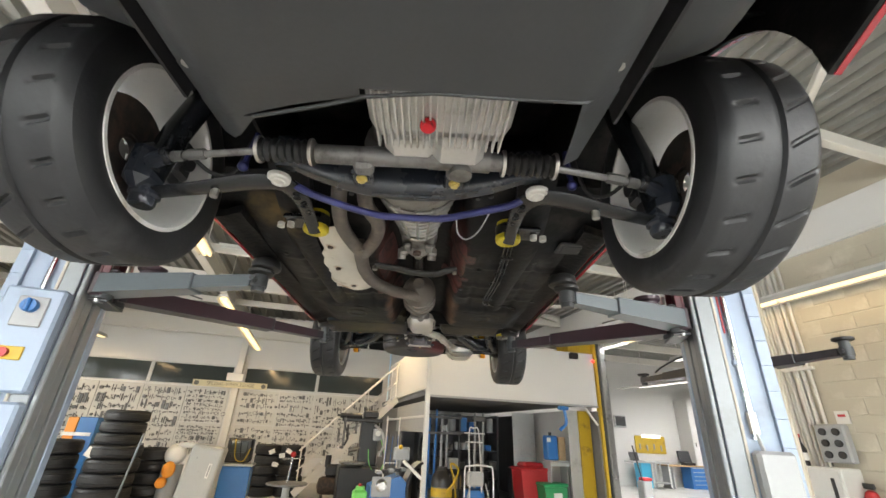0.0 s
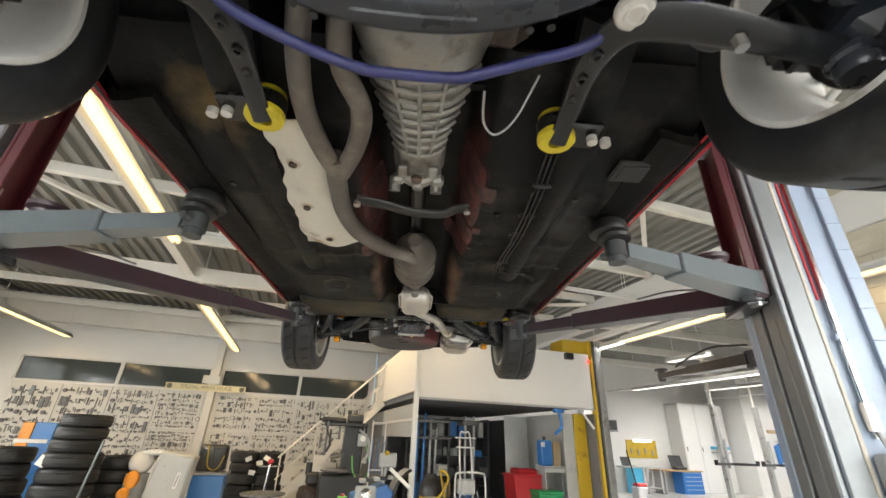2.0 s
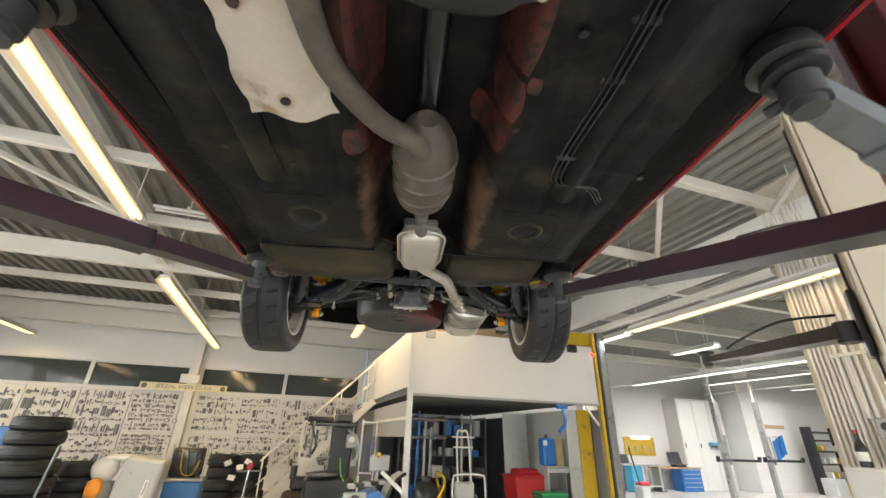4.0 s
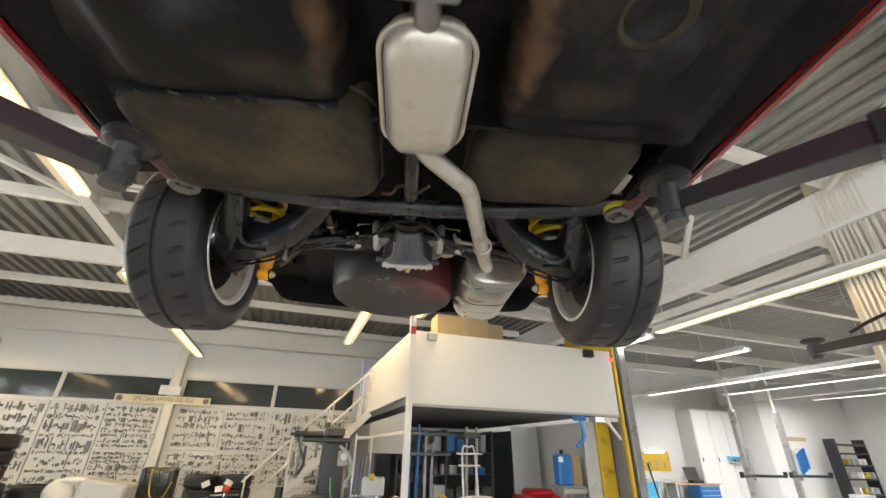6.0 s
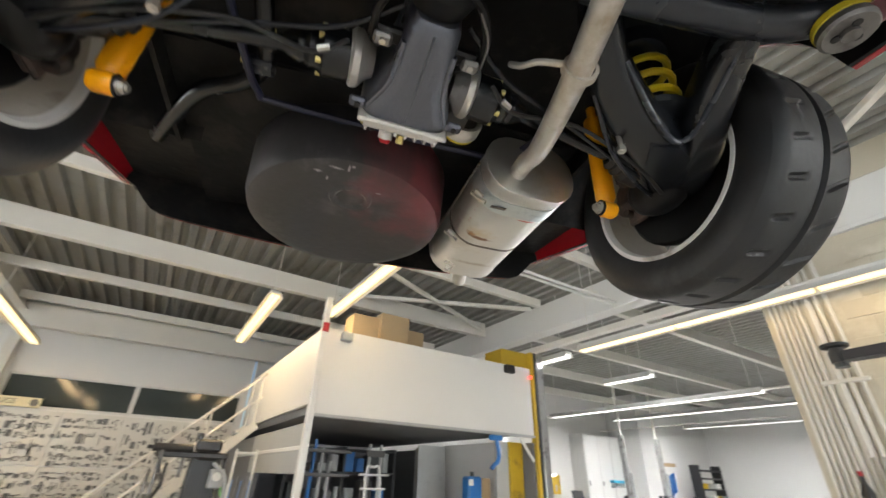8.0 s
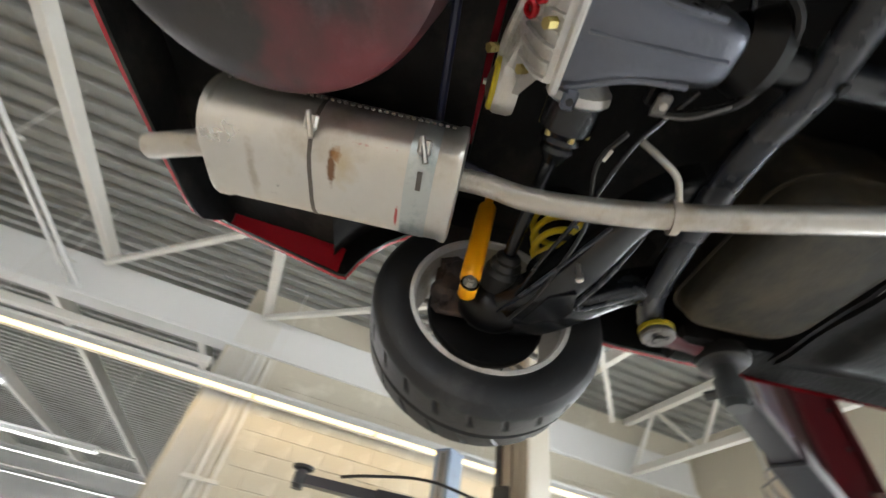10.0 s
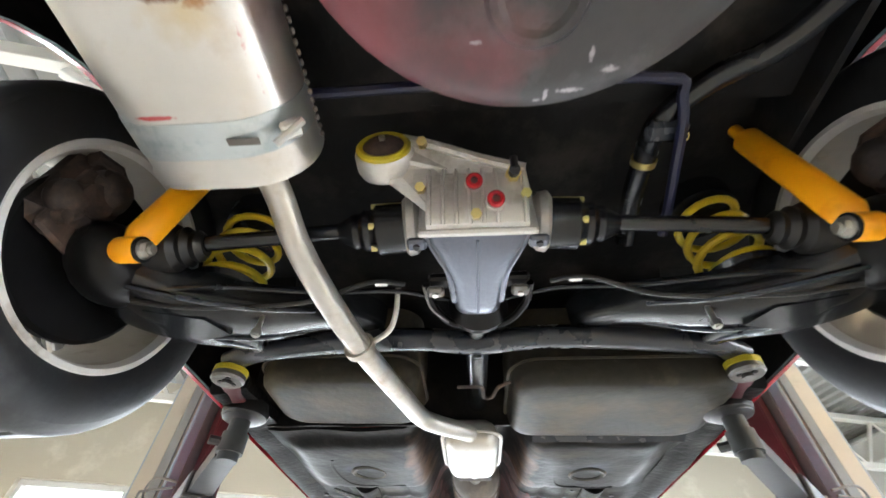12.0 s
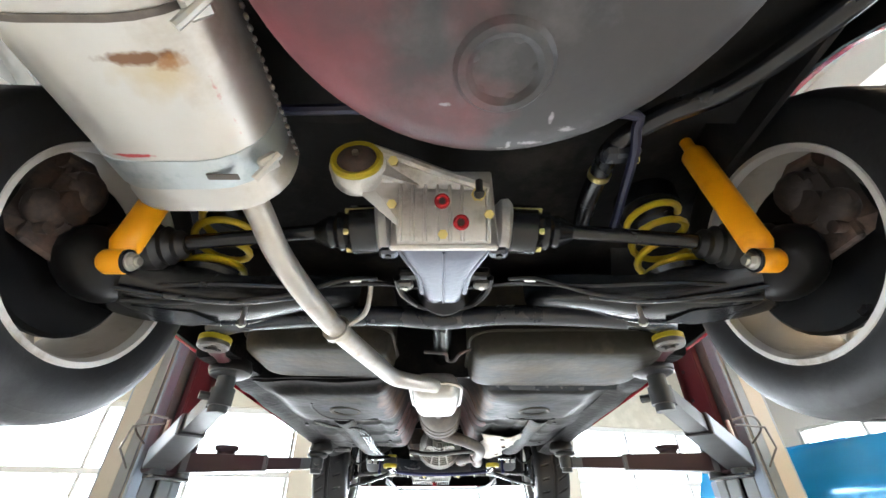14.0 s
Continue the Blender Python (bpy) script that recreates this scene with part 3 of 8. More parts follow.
for n, (u0, u1) in enumerate(((-7.2, -3.6), (-3.1, 0.9), (1.3, 5.5))):
    d = thing("door_%d" % (n + 1), "closed sectional workshop door with rows of bright panes", "door", hall((u0 + u1) / 2, V_FRONT, 0), kind="structure")
    f = Shape()
    rows = (0.02, 0.62, 1.6, 2.6, 3.5)
    for z in rows:
        f.box(((u0 + u1) / 2, V_FRONT - 0.1, z), (u1 - u0 - 0.01, 0.06, 0.08), 0.008)
    cols = 3
    for k in range(cols + 1):
        f.box((u0 + 0.04 + (u1 - u0 - 0.08) * k / cols, V_FRONT - 0.1, 1.76), (0.05, 0.05, 3.46), 0.008)
    part("door_frame", H(f), FRAMEWHITE, d)
    part("door_panel", H(Shape().box(((u0 + u1) / 2, V_FRONT - 0.1, 0.32), (u1 - u0 - 0.1, 0.04, 0.56))), FASCIA, d)
    for i in range(3):
        for k in range(cols):
            w = (u1 - u0 - 0.08) / cols
            pn = part("pane", H(Shape().box((u0 + 0.04 + w * (k + 0.5), V_FRONT - 0.1, (rows[i + 1] + rows[i + 2]) / 2), (w - 0.04, 0.008, rows[i + 2] - rows[i + 1] - 0.06))), CLEAR, d)
            pn.visible_shadow = False

# beige block wall on the right, ending in a pilaster; built of courses
s = Shape().box((U_WALL + 0.16, -0.25, ROOF / 2), (0.3, 8.1, ROOF))
wall_r = structure("wall_right", s, BLOCK, "cream painted block wall", "wall")
s = Shape()
for k in range(9):
    s.box((U_WALL - 0.004, 3.72 - 0.055 * k, 2.35), (0.05, 0.03, 4.7), 0.008)
structure("pilaster", s, STEEL, "pale ribbed steel pilaster at the wall's end", "pilaster")

# the bright bay beyond
structure("wall_bay_back", Shape().box((14.7, 15.0, ROOF / 2), (17.2, 0.24, ROOF)), WALLWHITE, "bright white wall of the far bay", "wall")
structure("wall_bay_right", Shape().box((U_FAR + 3.12, 5.4, ROOF / 2), (0.24, 19.3, ROOF)), WALLWHITE, "white wall of the far bay", "wall")
structure("wall_bay_front", Shape().box((14.8, -4.2, ROOF / 2), (16.6, 0.24, ROOF)), WALLWHITE, "white front wall of the far bay", "wall")

# ceiling: trapezoidal steel deck, ribs along the hall
s = Shape()
pitch, u, prof = 0.25, -8.8, []
while u < 23.3:
    prof += [(u, ROOF), (u + 0.10, ROOF), (u + 0.13, ROOF + 0.07), (u + 0.22, ROOF + 0.07)]
    u += pitch
n = len(prof)
vs = [(a, -4.5, z) for a, z in prof] + [(a, 15.2, z) for a, z in prof] + [(a, -4.5, ROOF + 0.16) for a, z in prof] + [(a, 15.2, ROOF + 0.16) for a, z in prof]
fs = [(k, k + 1, n + k + 1, n + k) for k in range(n - 1)] + [(2 * n + k, 3 * n + k, 3 * n + k + 1, 2 * n + k + 1) for k in range(n - 1)]
fs += [(k, 2 * n + k, 2 * n + k + 1, k + 1) for k in range(n - 1)] + [(n + k, n + k + 1, 3 * n + k + 1, 3 * n + k) for k in range(n - 1)]
fs += [(0, n, 3 * n, 2 * n), (n - 1, 3 * n - 1, 4 * n - 1, 2 * n - 1)]
s.add(vs, fs)
structure("ceiling", s, DECK, "grey trapezoidal steel roof deck with deep ribs", "ceiling")


def truss(v, u0, u1, z0=4.2, z1=5.0, bay=1.35):
    t = thing("roof_truss", "cream painted lattice roof truss of angle steel", "truss", hall((u0 + u1) / 2, v, z0), group="roof trusses")
    part("bottom_chord", H(Shape().beam((u0, v, z0), (u1, v, z0), 0.1, 0.1, 0.006)), STEEL, t)
    part("top_chord", H(Shape().beam((u0, v, z1), (u1, v, z1), 0.12, 0.1, 0.006)), STEEL, t)
    n = max(1, round((u1 - u0) / bay))
    for k in range(n):
        a, b = u0 + (u1 - u0) * k / n, u0 + (u1 - u0) * (k + 1) / n
        m = (a + b) / 2
        part("diagonal", H(Shape().beam((a, v, z0), (m, v, z1), 0.05, 0.05, 0.004)), STEEL, t)
        part("diagonal", H(Shape().beam((m, v, z1), (b, v, z0), 0.05, 0.05, 0.004)), STEEL, t)


truss(-2.8, U_LEFT, U_WALL - 0.1)


def roof_beam(u0, v0, u1, v1, z, w=0.1, h=0.16, label="cream painted roof purlin"):
    return solid("roof_beam", H(Shape().beam((u0, v0, z), (u1, v1, z), w, h, 0.006)), STEEL, label, "beam", group="roof beams")


for v in (-0.9, 1.4, 3.5, 5.6, 7.4, 11.4, 13.4):
    roof_beam(U_LEFT, v, U_WALL - 0.05, v, 4.72)
roof_beam(U_LEFT, 9.2, U_WALL - 0.05, 9.2, 4.62, 0.14, 0.32, "deep cream painted roof beam")
roof_beam(U_LEFT, 14.1, U_WALL - 0.05, 14.1, 4.50, 0.20, 0.52, "deep cream painted beam along the back wall")
for v in (2.2, 4.3, 6.4, 8.6, 10.8, 13.0):
    roof_beam(6.6, v, U_FAR, v, 4.55, 0.12, 0.22, "cream painted roof beam of the far bay")
for u0, v0, u1, v1 in ((4.05, 3.5, 6.05, 5.6), (6.05, 3.5, 3.2, 0.2), (3.85, -0.4, 5.5, -1.95), (2.6, 7.5, 6.0, 9.1), (6.0, 7.5, 2.6, 9.1), (-2.6, 3.5, -5.6, 7.4), (-5.6, 3.5, -2.6, 7.4), (0.0, -0.9, 3.2, 1.4)):
    roof_beam(u0, v0, u1, v1, 4.6, 0.07, 0.07, "cream painted diagonal wind brace")


def girder(u, v0, v1, z, w=0.16, h=0.34):
    g = thing("steel_girder", "cream painted steel roof girder", "girder", hall(u, (v0 + v1) / 2, z), group="girders")
    part("flange", H(Shape().box((u, (v0 + v1) / 2, z + h / 2 - 0.012), (w, v1 - v0, 0.024), 0.003)), STEEL, g)
    part("flange", H(Shape().box((u, (v0 + v1) / 2, z - h / 2 + 0.012), (w, v1 - v0, 0.024), 0.003)), STEEL, g)
    part("web", H(Shape().box((u, (v0 + v1) / 2, z), (0.016, v1 - v0, h - 0.05))), STEEL, g)


girder(-2.75, -4.2, 14.4, 4.75, 0.18, 0.4)
girder(U_LEFT + 0.2, -4.2, 14.4, 4.75, 0.18, 0.4)
structure("edge_beam", Shape().box((U_WALL + 0.12, 5.15, 4.42), (0.26, 18.7, 0.56), 0.01).box((U_WALL - 0.03, 5.15, 4.16), (0.06, 18.7, 0.05), 0.004), WALLWHITE, "broad pale concrete edge beam along the roof", "beam")
structure("crane_rail", Shape().box((U_WALL + 0.05, 9.25, 3.86), (0.12, 10.8, 0.1), 0.006), STEEL, "pale steel rail under the edge beam", "rail")
cp = thing("conduit_pair", "two pale conduits crossing under the roof", "conduit", hall(3.5, 5.85, 4.2))
for dv in (-0.05, 0.05):
    part("pipe", H(Shape().cyl((-2.0, 5.85 + dv, 4.2), (6.1, 5.72 + dv, 4.2), 0.022, n=8)), FRAMEWHITE, cp)
for k in range(5):
    part("saddle", H(Shape().box((-1.6 + 1.8 * k, 5.84 - 0.03 * k, 4.235), (0.03, 0.18, 0.03), 0.004).cyl((-1.6 + 1.8 * k, 5.84 - 0.03 * k, 4.24), (-1.6 + 1.8 * k, 5.84 - 0.03 * k, 5.1), 0.006, n=6)), STEEL, cp)
structure("cable_tray", Shape().box((10.8, 9.0, 3.42), (0.16, 8.0, 0.03), 0.004).box((16.8, 11.0, 3.6), (0.16, 7.0, 0.03), 0.004), STEEL, "pale cable trays hanging in the far bay", "cable tray")
# daylight seen through the glazing
structure("backdrop", Shape().box((-1.0, -13.0, 3.0), (40.0, 0.05, 12.0)), BACKDROP, "white overcast brightness beyond the glazed doors", "sky")
structure("backdrop_side", Shape().box((-17.0, 5.0, 3.0), (0.05, 30.0, 12.0)), BACKDROP, "white overcast brightness beyond the side windows", "sky")
structure("ground", Shape().box((-4.0, 1.0, -0.16), (60.0, 60.0, 0.05)), FLOOR, "pale paved yard round the workshop", "ground")


def strip_light(u, v0, v1, z, warm=True, watts=40, tubes=None):
    """A batten with its tube and trough; a lamp lies along the tube."""
    f = thing("strip_light", "white fluorescent batten with a lit %s tube" % ("warm" if warm else "cool white"), "ceiling light", hall(u, (v0 + v1) / 2, z), group="strip lights")
    vm = (v0 + v1) / 2
    part("housing", H(Shape().box((u, vm, z + 0.075), (0.16, v1 - v0, 0.05), 0.01)), FRAMEWHITE, f)
    for sx in (-1, 1):
        part("reflector", H(Shape().box((u + sx * 0.098, vm, z + 0.025), (0.006, v1 - v0, 0.09), 0, Matrix.Rotation(-sx * 0.55, 4, "Y"))), FRAMEWHITE, f)
    n = max(1, round((v1 - v0) / 1.55))
    for k in range(n):
        a, b = v0 + (v1 - v0) * k / n + 0.03, v0 + (v1 - v0) * (k + 1) / n - 0.03
        for du in (-0.035, 0.035):
            part("tube", H(Shape().cyl((u + du, a, z + 0.012), (u + du, b, z + 0.012), 0.026, n=10)), TUBE if warm else TUBEWHITE, f)
    for k in range(max(1, int((v1 - v0) / 2.5)) + 1):
        v = v0 + 0.2 + (v1 - v0 - 0.4) * k / max(1, int((v1 - v0) / 2.5))
        part("hanger", H(Shape().cyl((u, v, z + 0.08), (u, v, ROOF), 0.006, n=6)), STEEL, f)
    area("strip_lamp", hall(u, (v0 + v1) / 2, z - 0.03), hall(u, (v0 + v1) / 2, 0), 0.1, v1 - v0, watts * (1.2 if warm else 3.4), (1.0, 0.72, 0.38) if warm else (0.95, 0.97, 1.0)).rotation_euler = Euler((0, 0, radians(14)))


strip_light(-2.10, 2.6, 5.75, 3.95, True, 60)
strip_light(-2.14, 7.5, 13.4, 3.75, True, 95)
strip_light(1.37, 8.35, 11.5, 4.0, True, 60)
strip_light(-6.55, 7.5, 13.8, 3.8, True, 70)
strip_light(2.45, 5.6, 9.0, 4.1, True, 40)
strip_light(5.92, -3.2, 6.35, 3.5, True, 22)
strip_light(6.75, 7.3, 8.5, 3.75, False, 20)
strip_light(8.8, 6.9, 8.1, 3.6, False, 50)
strip_light(10.4, 5.6, 11.3, 3.3, False, 175)
strip_light(15.0, 4.5, 12.5, 3.7, False, 190)
strip_light(19.0, 4.5, 12.0, 3.7, False, 120)

# ---------------------------------------------------------------- the store room under the platform
BV, BU0, BU1, BZ0, BZ1 = 7.7, 2.08, 6.05, 2.31, 3.47
room = thing("store_room", "white sheet-clad store room with an open dark front", "store room", hall(4.1, 11, 0))
part("fascia", H(Shape().box(((BU0 + BU1) / 2, BV + 0.03, (BZ0 + BZ1) / 2), (BU1 - BU0, 0.06, BZ1 - BZ0), 0.004)), FASCIA, room)
part("side_panel", H(Shape().box((BU0 - 0.03, 10.2, (BZ0 + BZ1) / 2 + 0.06), (0.06, 4.9, BZ1 - BZ0 - 0.12), 0.004)), FASCIA, room)
part("side_rail", H(Shape().box((BU0 - 0.03, 10.2, 1.9), (0.05, 4.9, 0.05), 0.004)), FRAMEWHITE, room)
part("side_screen", H(Shape().box((BU0 - 0.03, 9.4, 1.9), (0.02, 3.2, 0.6), 0.004)), GREYP, room)
part("corner_post", H(Shape().box((BU0 - 0.06, BV - 0.05, 1.95), (0.09, 0.09, 3.9), 0.008)), FRAMEWHITE, room)
# inner faces coloured dark for the shade inside the room
part("platform", H(Shape().box(((BU0 + BU1) / 2, 11.1, BZ0 + 0.1), (BU1 - BU0 - 0.05, 6.6, 0.16))), SHADEDWALL, room)
part("rear_wall", H(Shape().box(((BU0 + BU1) / 2, 14.3, 1.1), (BU1 - BU0, 0.1, 2.2))), SHADEDWALL, room)
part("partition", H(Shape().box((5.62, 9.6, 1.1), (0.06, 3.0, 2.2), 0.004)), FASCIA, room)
part("inner_wall", H(Shape().box((BU0 + 0.02, 12.4, 1.1), (0.06, 3.8, 2.2))), SHADEDWALL, room)
part("outer_wall", H(Shape().box((BU1 + 0.02, 11.0, 1.1), (0.06, 6.5, 2.2))), SHADEDWALL, room)
part("front_panel", H(Shape().box((5.62, BV + 0.35, 1.1), (0.36, 0.05, 2.2), 0.004)), LIGHTP, room)
part("edge_trim", H(Shape().box(((BU0 + BU1) / 2, BV + 0.02, BZ0 - 0.02), (BU1 - BU0, 0.1, 0.04), 0.004)), GREYP, room)
part("brace", H(Shape().beam((5.72, BV, 2.24), (6.0, BV, 1.9), 0.04, 0.04, 0.004)), FASCIA, room)
part("alarm_box", H(Shape().box((5.50, BV - 0.05, 3.38), (0.2, 0.1, 0.14), 0.01)), BLACKP, room)
part("signal_lamp", H(Shape().sphere((6.0, BV - 0.06, 3.3), 0.035)), REDLAMP, room, "lit red signal lamp")
part("signal_lamp", H(Shape().cyl((BU0 - 0.06, BV - 0.1, 3.38), (BU0 - 0.06, BV - 0.1, 3.50), 0.045)), REDP, room, "red warning lamp")
part("floodlight", H(Shape().box((2.36, BV - 0.07, 3.37), (0.17, 0.08, 0.13), 0.012).box((2.36, BV - 0.02, 3.45), (0.03, 0.1, 0.03))), GREYP, room)

post = thing("guide_post", "tall ochre and grey steel guide post of an old lift", "post", hall(6.3, BV + 0.1, 0))
part("rail", H(Shape().box((6.12, BV + 0.05, 1.9), (0.07, 0.12, 3.8), 0.008)), YELLOWP, post)
part("rail", H(Shape().box((6.21, BV + 0.03, 1.9), (0.05, 0.08, 3.8), 0.006)), ARMDARK, post)
part("rail", H(Shape().box((6.33, BV + 0.08, 1.9), (0.16, 0.16, 3.8), 0.01)), LIFTSILVER, post)
part("panel", H(Shape().box((5.85, BV + 0.3, 1.15), (0.3, 0.05, 2.1), 0.006)), YELLOWP, post)
part("head_plate", H(Shape().box((5.9, BV + 0.35, 3.65), (0.9, 0.5, 0.28), 0.01)), YELLOWP, post)
part("hook_ring", H(Shape().tube([(5.85 + 0.07 * math.cos(a * 0.5236), BV + 0.25, 1.35 + 0.07 * math.sin(a * 0.5236)) for a in range(12)], 0.01, 6, closed=True)), YELLOWP, post)


def board(u0, u1, z0, z1, seed):
    """A white tool board full of hanging tools."""
    b = thing("tool_board", "white wall board crowded with dark special tools", "tool board", hall((u0 + u1) / 2, V_BACK, z0), group="tool boards")
    part("board", H(Shape().box(((u0 + u1) / 2, V_BACK - 0.03, (z0 + z1) / 2), (u1 - u0 - 0.02, 0.03, z1 - z0), 0.004)), PEG, b)
    rnd = random.Random(seed)
    z = z1 - 0.07
    while z > z0 + 0.06:
        u = u0 + 0.06
        row = rnd.choice((0.07, 0.10, 0.14, 0.20, 0.28))
        while u < u1 - 0.1:
            w = rnd.choice((0.012, 0.016, 0.022, 0.03, 0.04, 0.06, 0.09))
            h = row * rnd.choice((0.2, 0.35, 0.5, 0.7, 0.9, 1.0))
            kind = rnd.random()
            if rnd.random() < 0.13:
                u += rnd.uniform(0.02, 0.07)
            s = Shape()
            p = (u + w / 2, V_BACK - 0.06, z - row / 2 + rnd.uniform(-0.35, 0.35) * (row - 0.7 * h))
            if kind < 0.45:
                s.box(p, (w, 0.03, h), 0.004)
            elif kind < 0.62:
                r = min(w, h) / 2 + 0.012
                s.tube([(p[0] + r * math.cos(a * 0.7854), p[1], p[2] + r * math.sin(a * 0.7854)) for a in range(8)], 0.008, 5, closed=True)
            elif kind < 0.8:
                s.box(p, (0.014, 0.02, h), 0.003)
                s.box((p[0], p[1], p[2] + h / 2), (w, 0.03, 0.022), 0.004)
            else:
                s.cyl((p[0], V_BACK - 0.045, p[2]), (p[0], V_BACK - 0.1, p[2]), min(w, h) / 2 + 0.008, n=8)
            part("hanging_tool", H(s), TOOL, b)
            u += w + rnd.uniform(0.010, 0.034)
        z -= row + 0.020


edges = (-7.7, -6.5, -5.3, -4.1, -2.88, -2.5, -1.35, -0.2, 0.95, 2.05)
for k in range(len(edges) - 1):
    if k == 4:
        continue
    board(edges[k], edges[k + 1], 1.60, 2.62, 10 + k)
    board(edges[k], edges[k + 1], 0.7, 1.57, 40 + k)

pil = thing("wall_pillar", "white steel pillar with a cream sign box", "pillar", hall(-2.7, V_BACK - 0.2, 0))
part("shaft", H(Shape().box((-2.7, V_BACK - 0.12, 2.2), (0.2, 0.22, 4.4), 0.01)), STEEL, pil)
part("box", H(Shape().box((-2.76, V_BACK - 0.26, 2.98), (0.5, 0.08, 0.24), 0.008)), FRAMEWHITE, pil)

sg = thing("wall_sign", "long cream sign with lettering and a round badge at each end", "sign", hall(-2.85, V_BACK - 0.1, 2.65))
part("plate", H(Shape().box((-2.85, V_BACK - 0.25, 2.74), (2.2, 0.02, 0.19), 0.004)), SIGN, sg)
for u in (-3.84, -1.86):
    part("badge", H(Shape().cyl((u, V_BACK - 0.262, 2.74), (u, V_BACK - 0.275, 2.74), 0.07, n=20)), LETTER, sg, "plain dark round badge")
txt = bpy.data.curves.new("lettering", "FONT")
txt.body, txt.size, txt.align_x, txt.align_y, txt.extrude = "SPEZIAL-WERKZEUGE", 0.145, "CENTER", "CENTER", 0.002
tob = new("lettering", txt)
tob.matrix_world = HALL @ pose(-2.85, V_BACK - 0.263, 2.74, 90, 0, 0)
dg = bpy.context.evaluated_depsgraph_get()
tme = bpy.data.meshes.new_from_object(tob.evaluated_get(dg))
m4 = tob.matrix_world.copy()
bpy.data.objects.remove(tob)
lob = new("lettering", tme)
tme.materials.clear()
tme.materials.append(LETTER)
lob.matrix_world = m4
lob.parent = sg
lob.matrix_parent_inverse = sg.matrix_world.inverted()

# ---------------------------------------------------------------- lifts


def pad(parent, x, y, top, mat_):
    part("pad", Shape().lathe([(0.001, top - 0.020), (0.042, top - 0.020), (0.052, top - 0.015), (0.054, top - 0.004), (0.05, top), (0.001, top)], (x, y, 0), (0, 0, 1), 24), mat_, parent, "round lifting pad")


def tapered(a, b, w0, h0, w1, h1):
    """A box beam that narrows from a to b."""
    a, b = Vector(a), Vector(b)
    side = (b - a).cross(Vector((0, 0, 1))).normalized()
    up = Vector((0, 0, 1))
    vs = []
    for p, w, h in ((a, w0, h0), (b, w1, h1)):
        vs += [p + side * w / 2 * i + up * h / 2 * k for i, k in ((-1, -1), (1, -1), (1, 1), (-1, 1))]
    return Shape().add(vs, [(0, 1, 2, 3), (4, 5, 6, 7)] + [(k, (k + 1) % 4, 4 + (k + 1) % 4, 4 + k) for k in range(4)])


def arm(parent, a, b, w, h, material, inner, top, padmat=RUBBER_SOFT, split=0.55, w2=0.55, plate=0, back=None):
    """A telescopic arm from the hinge a to the pad b, narrowing towards the pad."""
    a, b = Vector(a), Vector(b)
    d = (b - a).normalized()
    side = d.cross(Vector((0, 0, 1))).normalized()
    m = a.lerp(b, split)
    out = part("arm", tapered(a, m, w * 1.08, h, w * 0.84, h * 0.86), material, parent)
    part("arm_end", tapered(m - d * 0.04, b - d * 0.03, w * 0.66, h * 0.68, w * w2, h * 0.6), inner, out)
    part("collar", Shape().beam(m - d * 0.010, m + d * 0.006, w * 0.86, h * 0.9, 0.004), inner, out)
    # added maroon plates colour one side of the arm as shaded
    if plate:
        off = side * plate * w
        near, far = a + off * 0.548 + d * 0.03, m + off * 0.425 - d * 0.012
        part("shading_plate", Shape().add([p + Vector((0, 0, k)) + off * q for p, e in ((near, h * 0.47), (far, h * 0.38)) for k in (-e, e) for q in (0, 0.025)], [(0, 1, 3, 2), (4, 6, 7, 5), (0, 2, 6, 4), (1, 5, 7, 3), (0, 4, 5, 1), (2, 3, 7, 6)]), ARMMAROON, out, "added plate, dark maroon for the arm's shaded side")
        near, far = m + off * 0.345 + d * 0.012, b + off * (w2 / 2 + 0.012) - d * 0.08
        part("end_shading_plate", Shape().add([p + Vector((0, 0, k)) + off * q for p, e in ((near, h * 0.33), (far, h * 0.29)) for k in (-e, e) for q in (0, 0.02)], [(0, 1, 3, 2), (4, 6, 7, 5), (0, 2, 6, 4), (1, 5, 7, 3), (0, 4, 5, 1), (2, 3, 7, 6)]), ARMMAROON, out)
    # added plate in a paler paint stands for the arm's lit side
    if back:
        off = side * -plate * w
        near, far = a + off * 0.548 + d * 0.03, m + off * 0.425 - d * 0.012
        part("shading_plate", Shape().add([p + Vector((0, 0, k)) + off * q for p, e in ((near, h * 0.47), (far, h * 0.38)) for k in (-e, e) for q in (0, 0.025)], [(0, 1, 3, 2), (4, 6, 7, 5), (0, 2, 6, 4), (1, 5, 7, 3), (0, 4, 5, 1), (2, 3, 7, 6)]), back, out, "added plate, pale blue-grey for the arm's lit side")
    part("hinge", Shape().cyl((a.x, a.y, a.z - h * 0.75), (a.x, a.y, a.z + h * 0.75), w * 0.42), ARMDARK, parent)
    part("hinge_bolt", Shape().cyl((a.x, a.y, a.z - h * 0.75), (a.x, a.y, a.z - h * 0.9), 0.016, n=6), ZINC, parent)
    part("pad_socket", Shape().cyl((b.x, b.y, b.z - 0.045), (b.x, b.y, top - 0.018), 0.027, n=20).cyl((b.x, b.y, b.z - 0.025), (b.x, b.y, b.z + 0.025), 0.034, n=20), ARMDARK, out)
    part("lock_screw", Shape().cyl(b + side * 0.025, b + side * 0.06, 0.012, n=8), ARMDARK, out)
    pad(out, b.x, b.y, top, padmat)


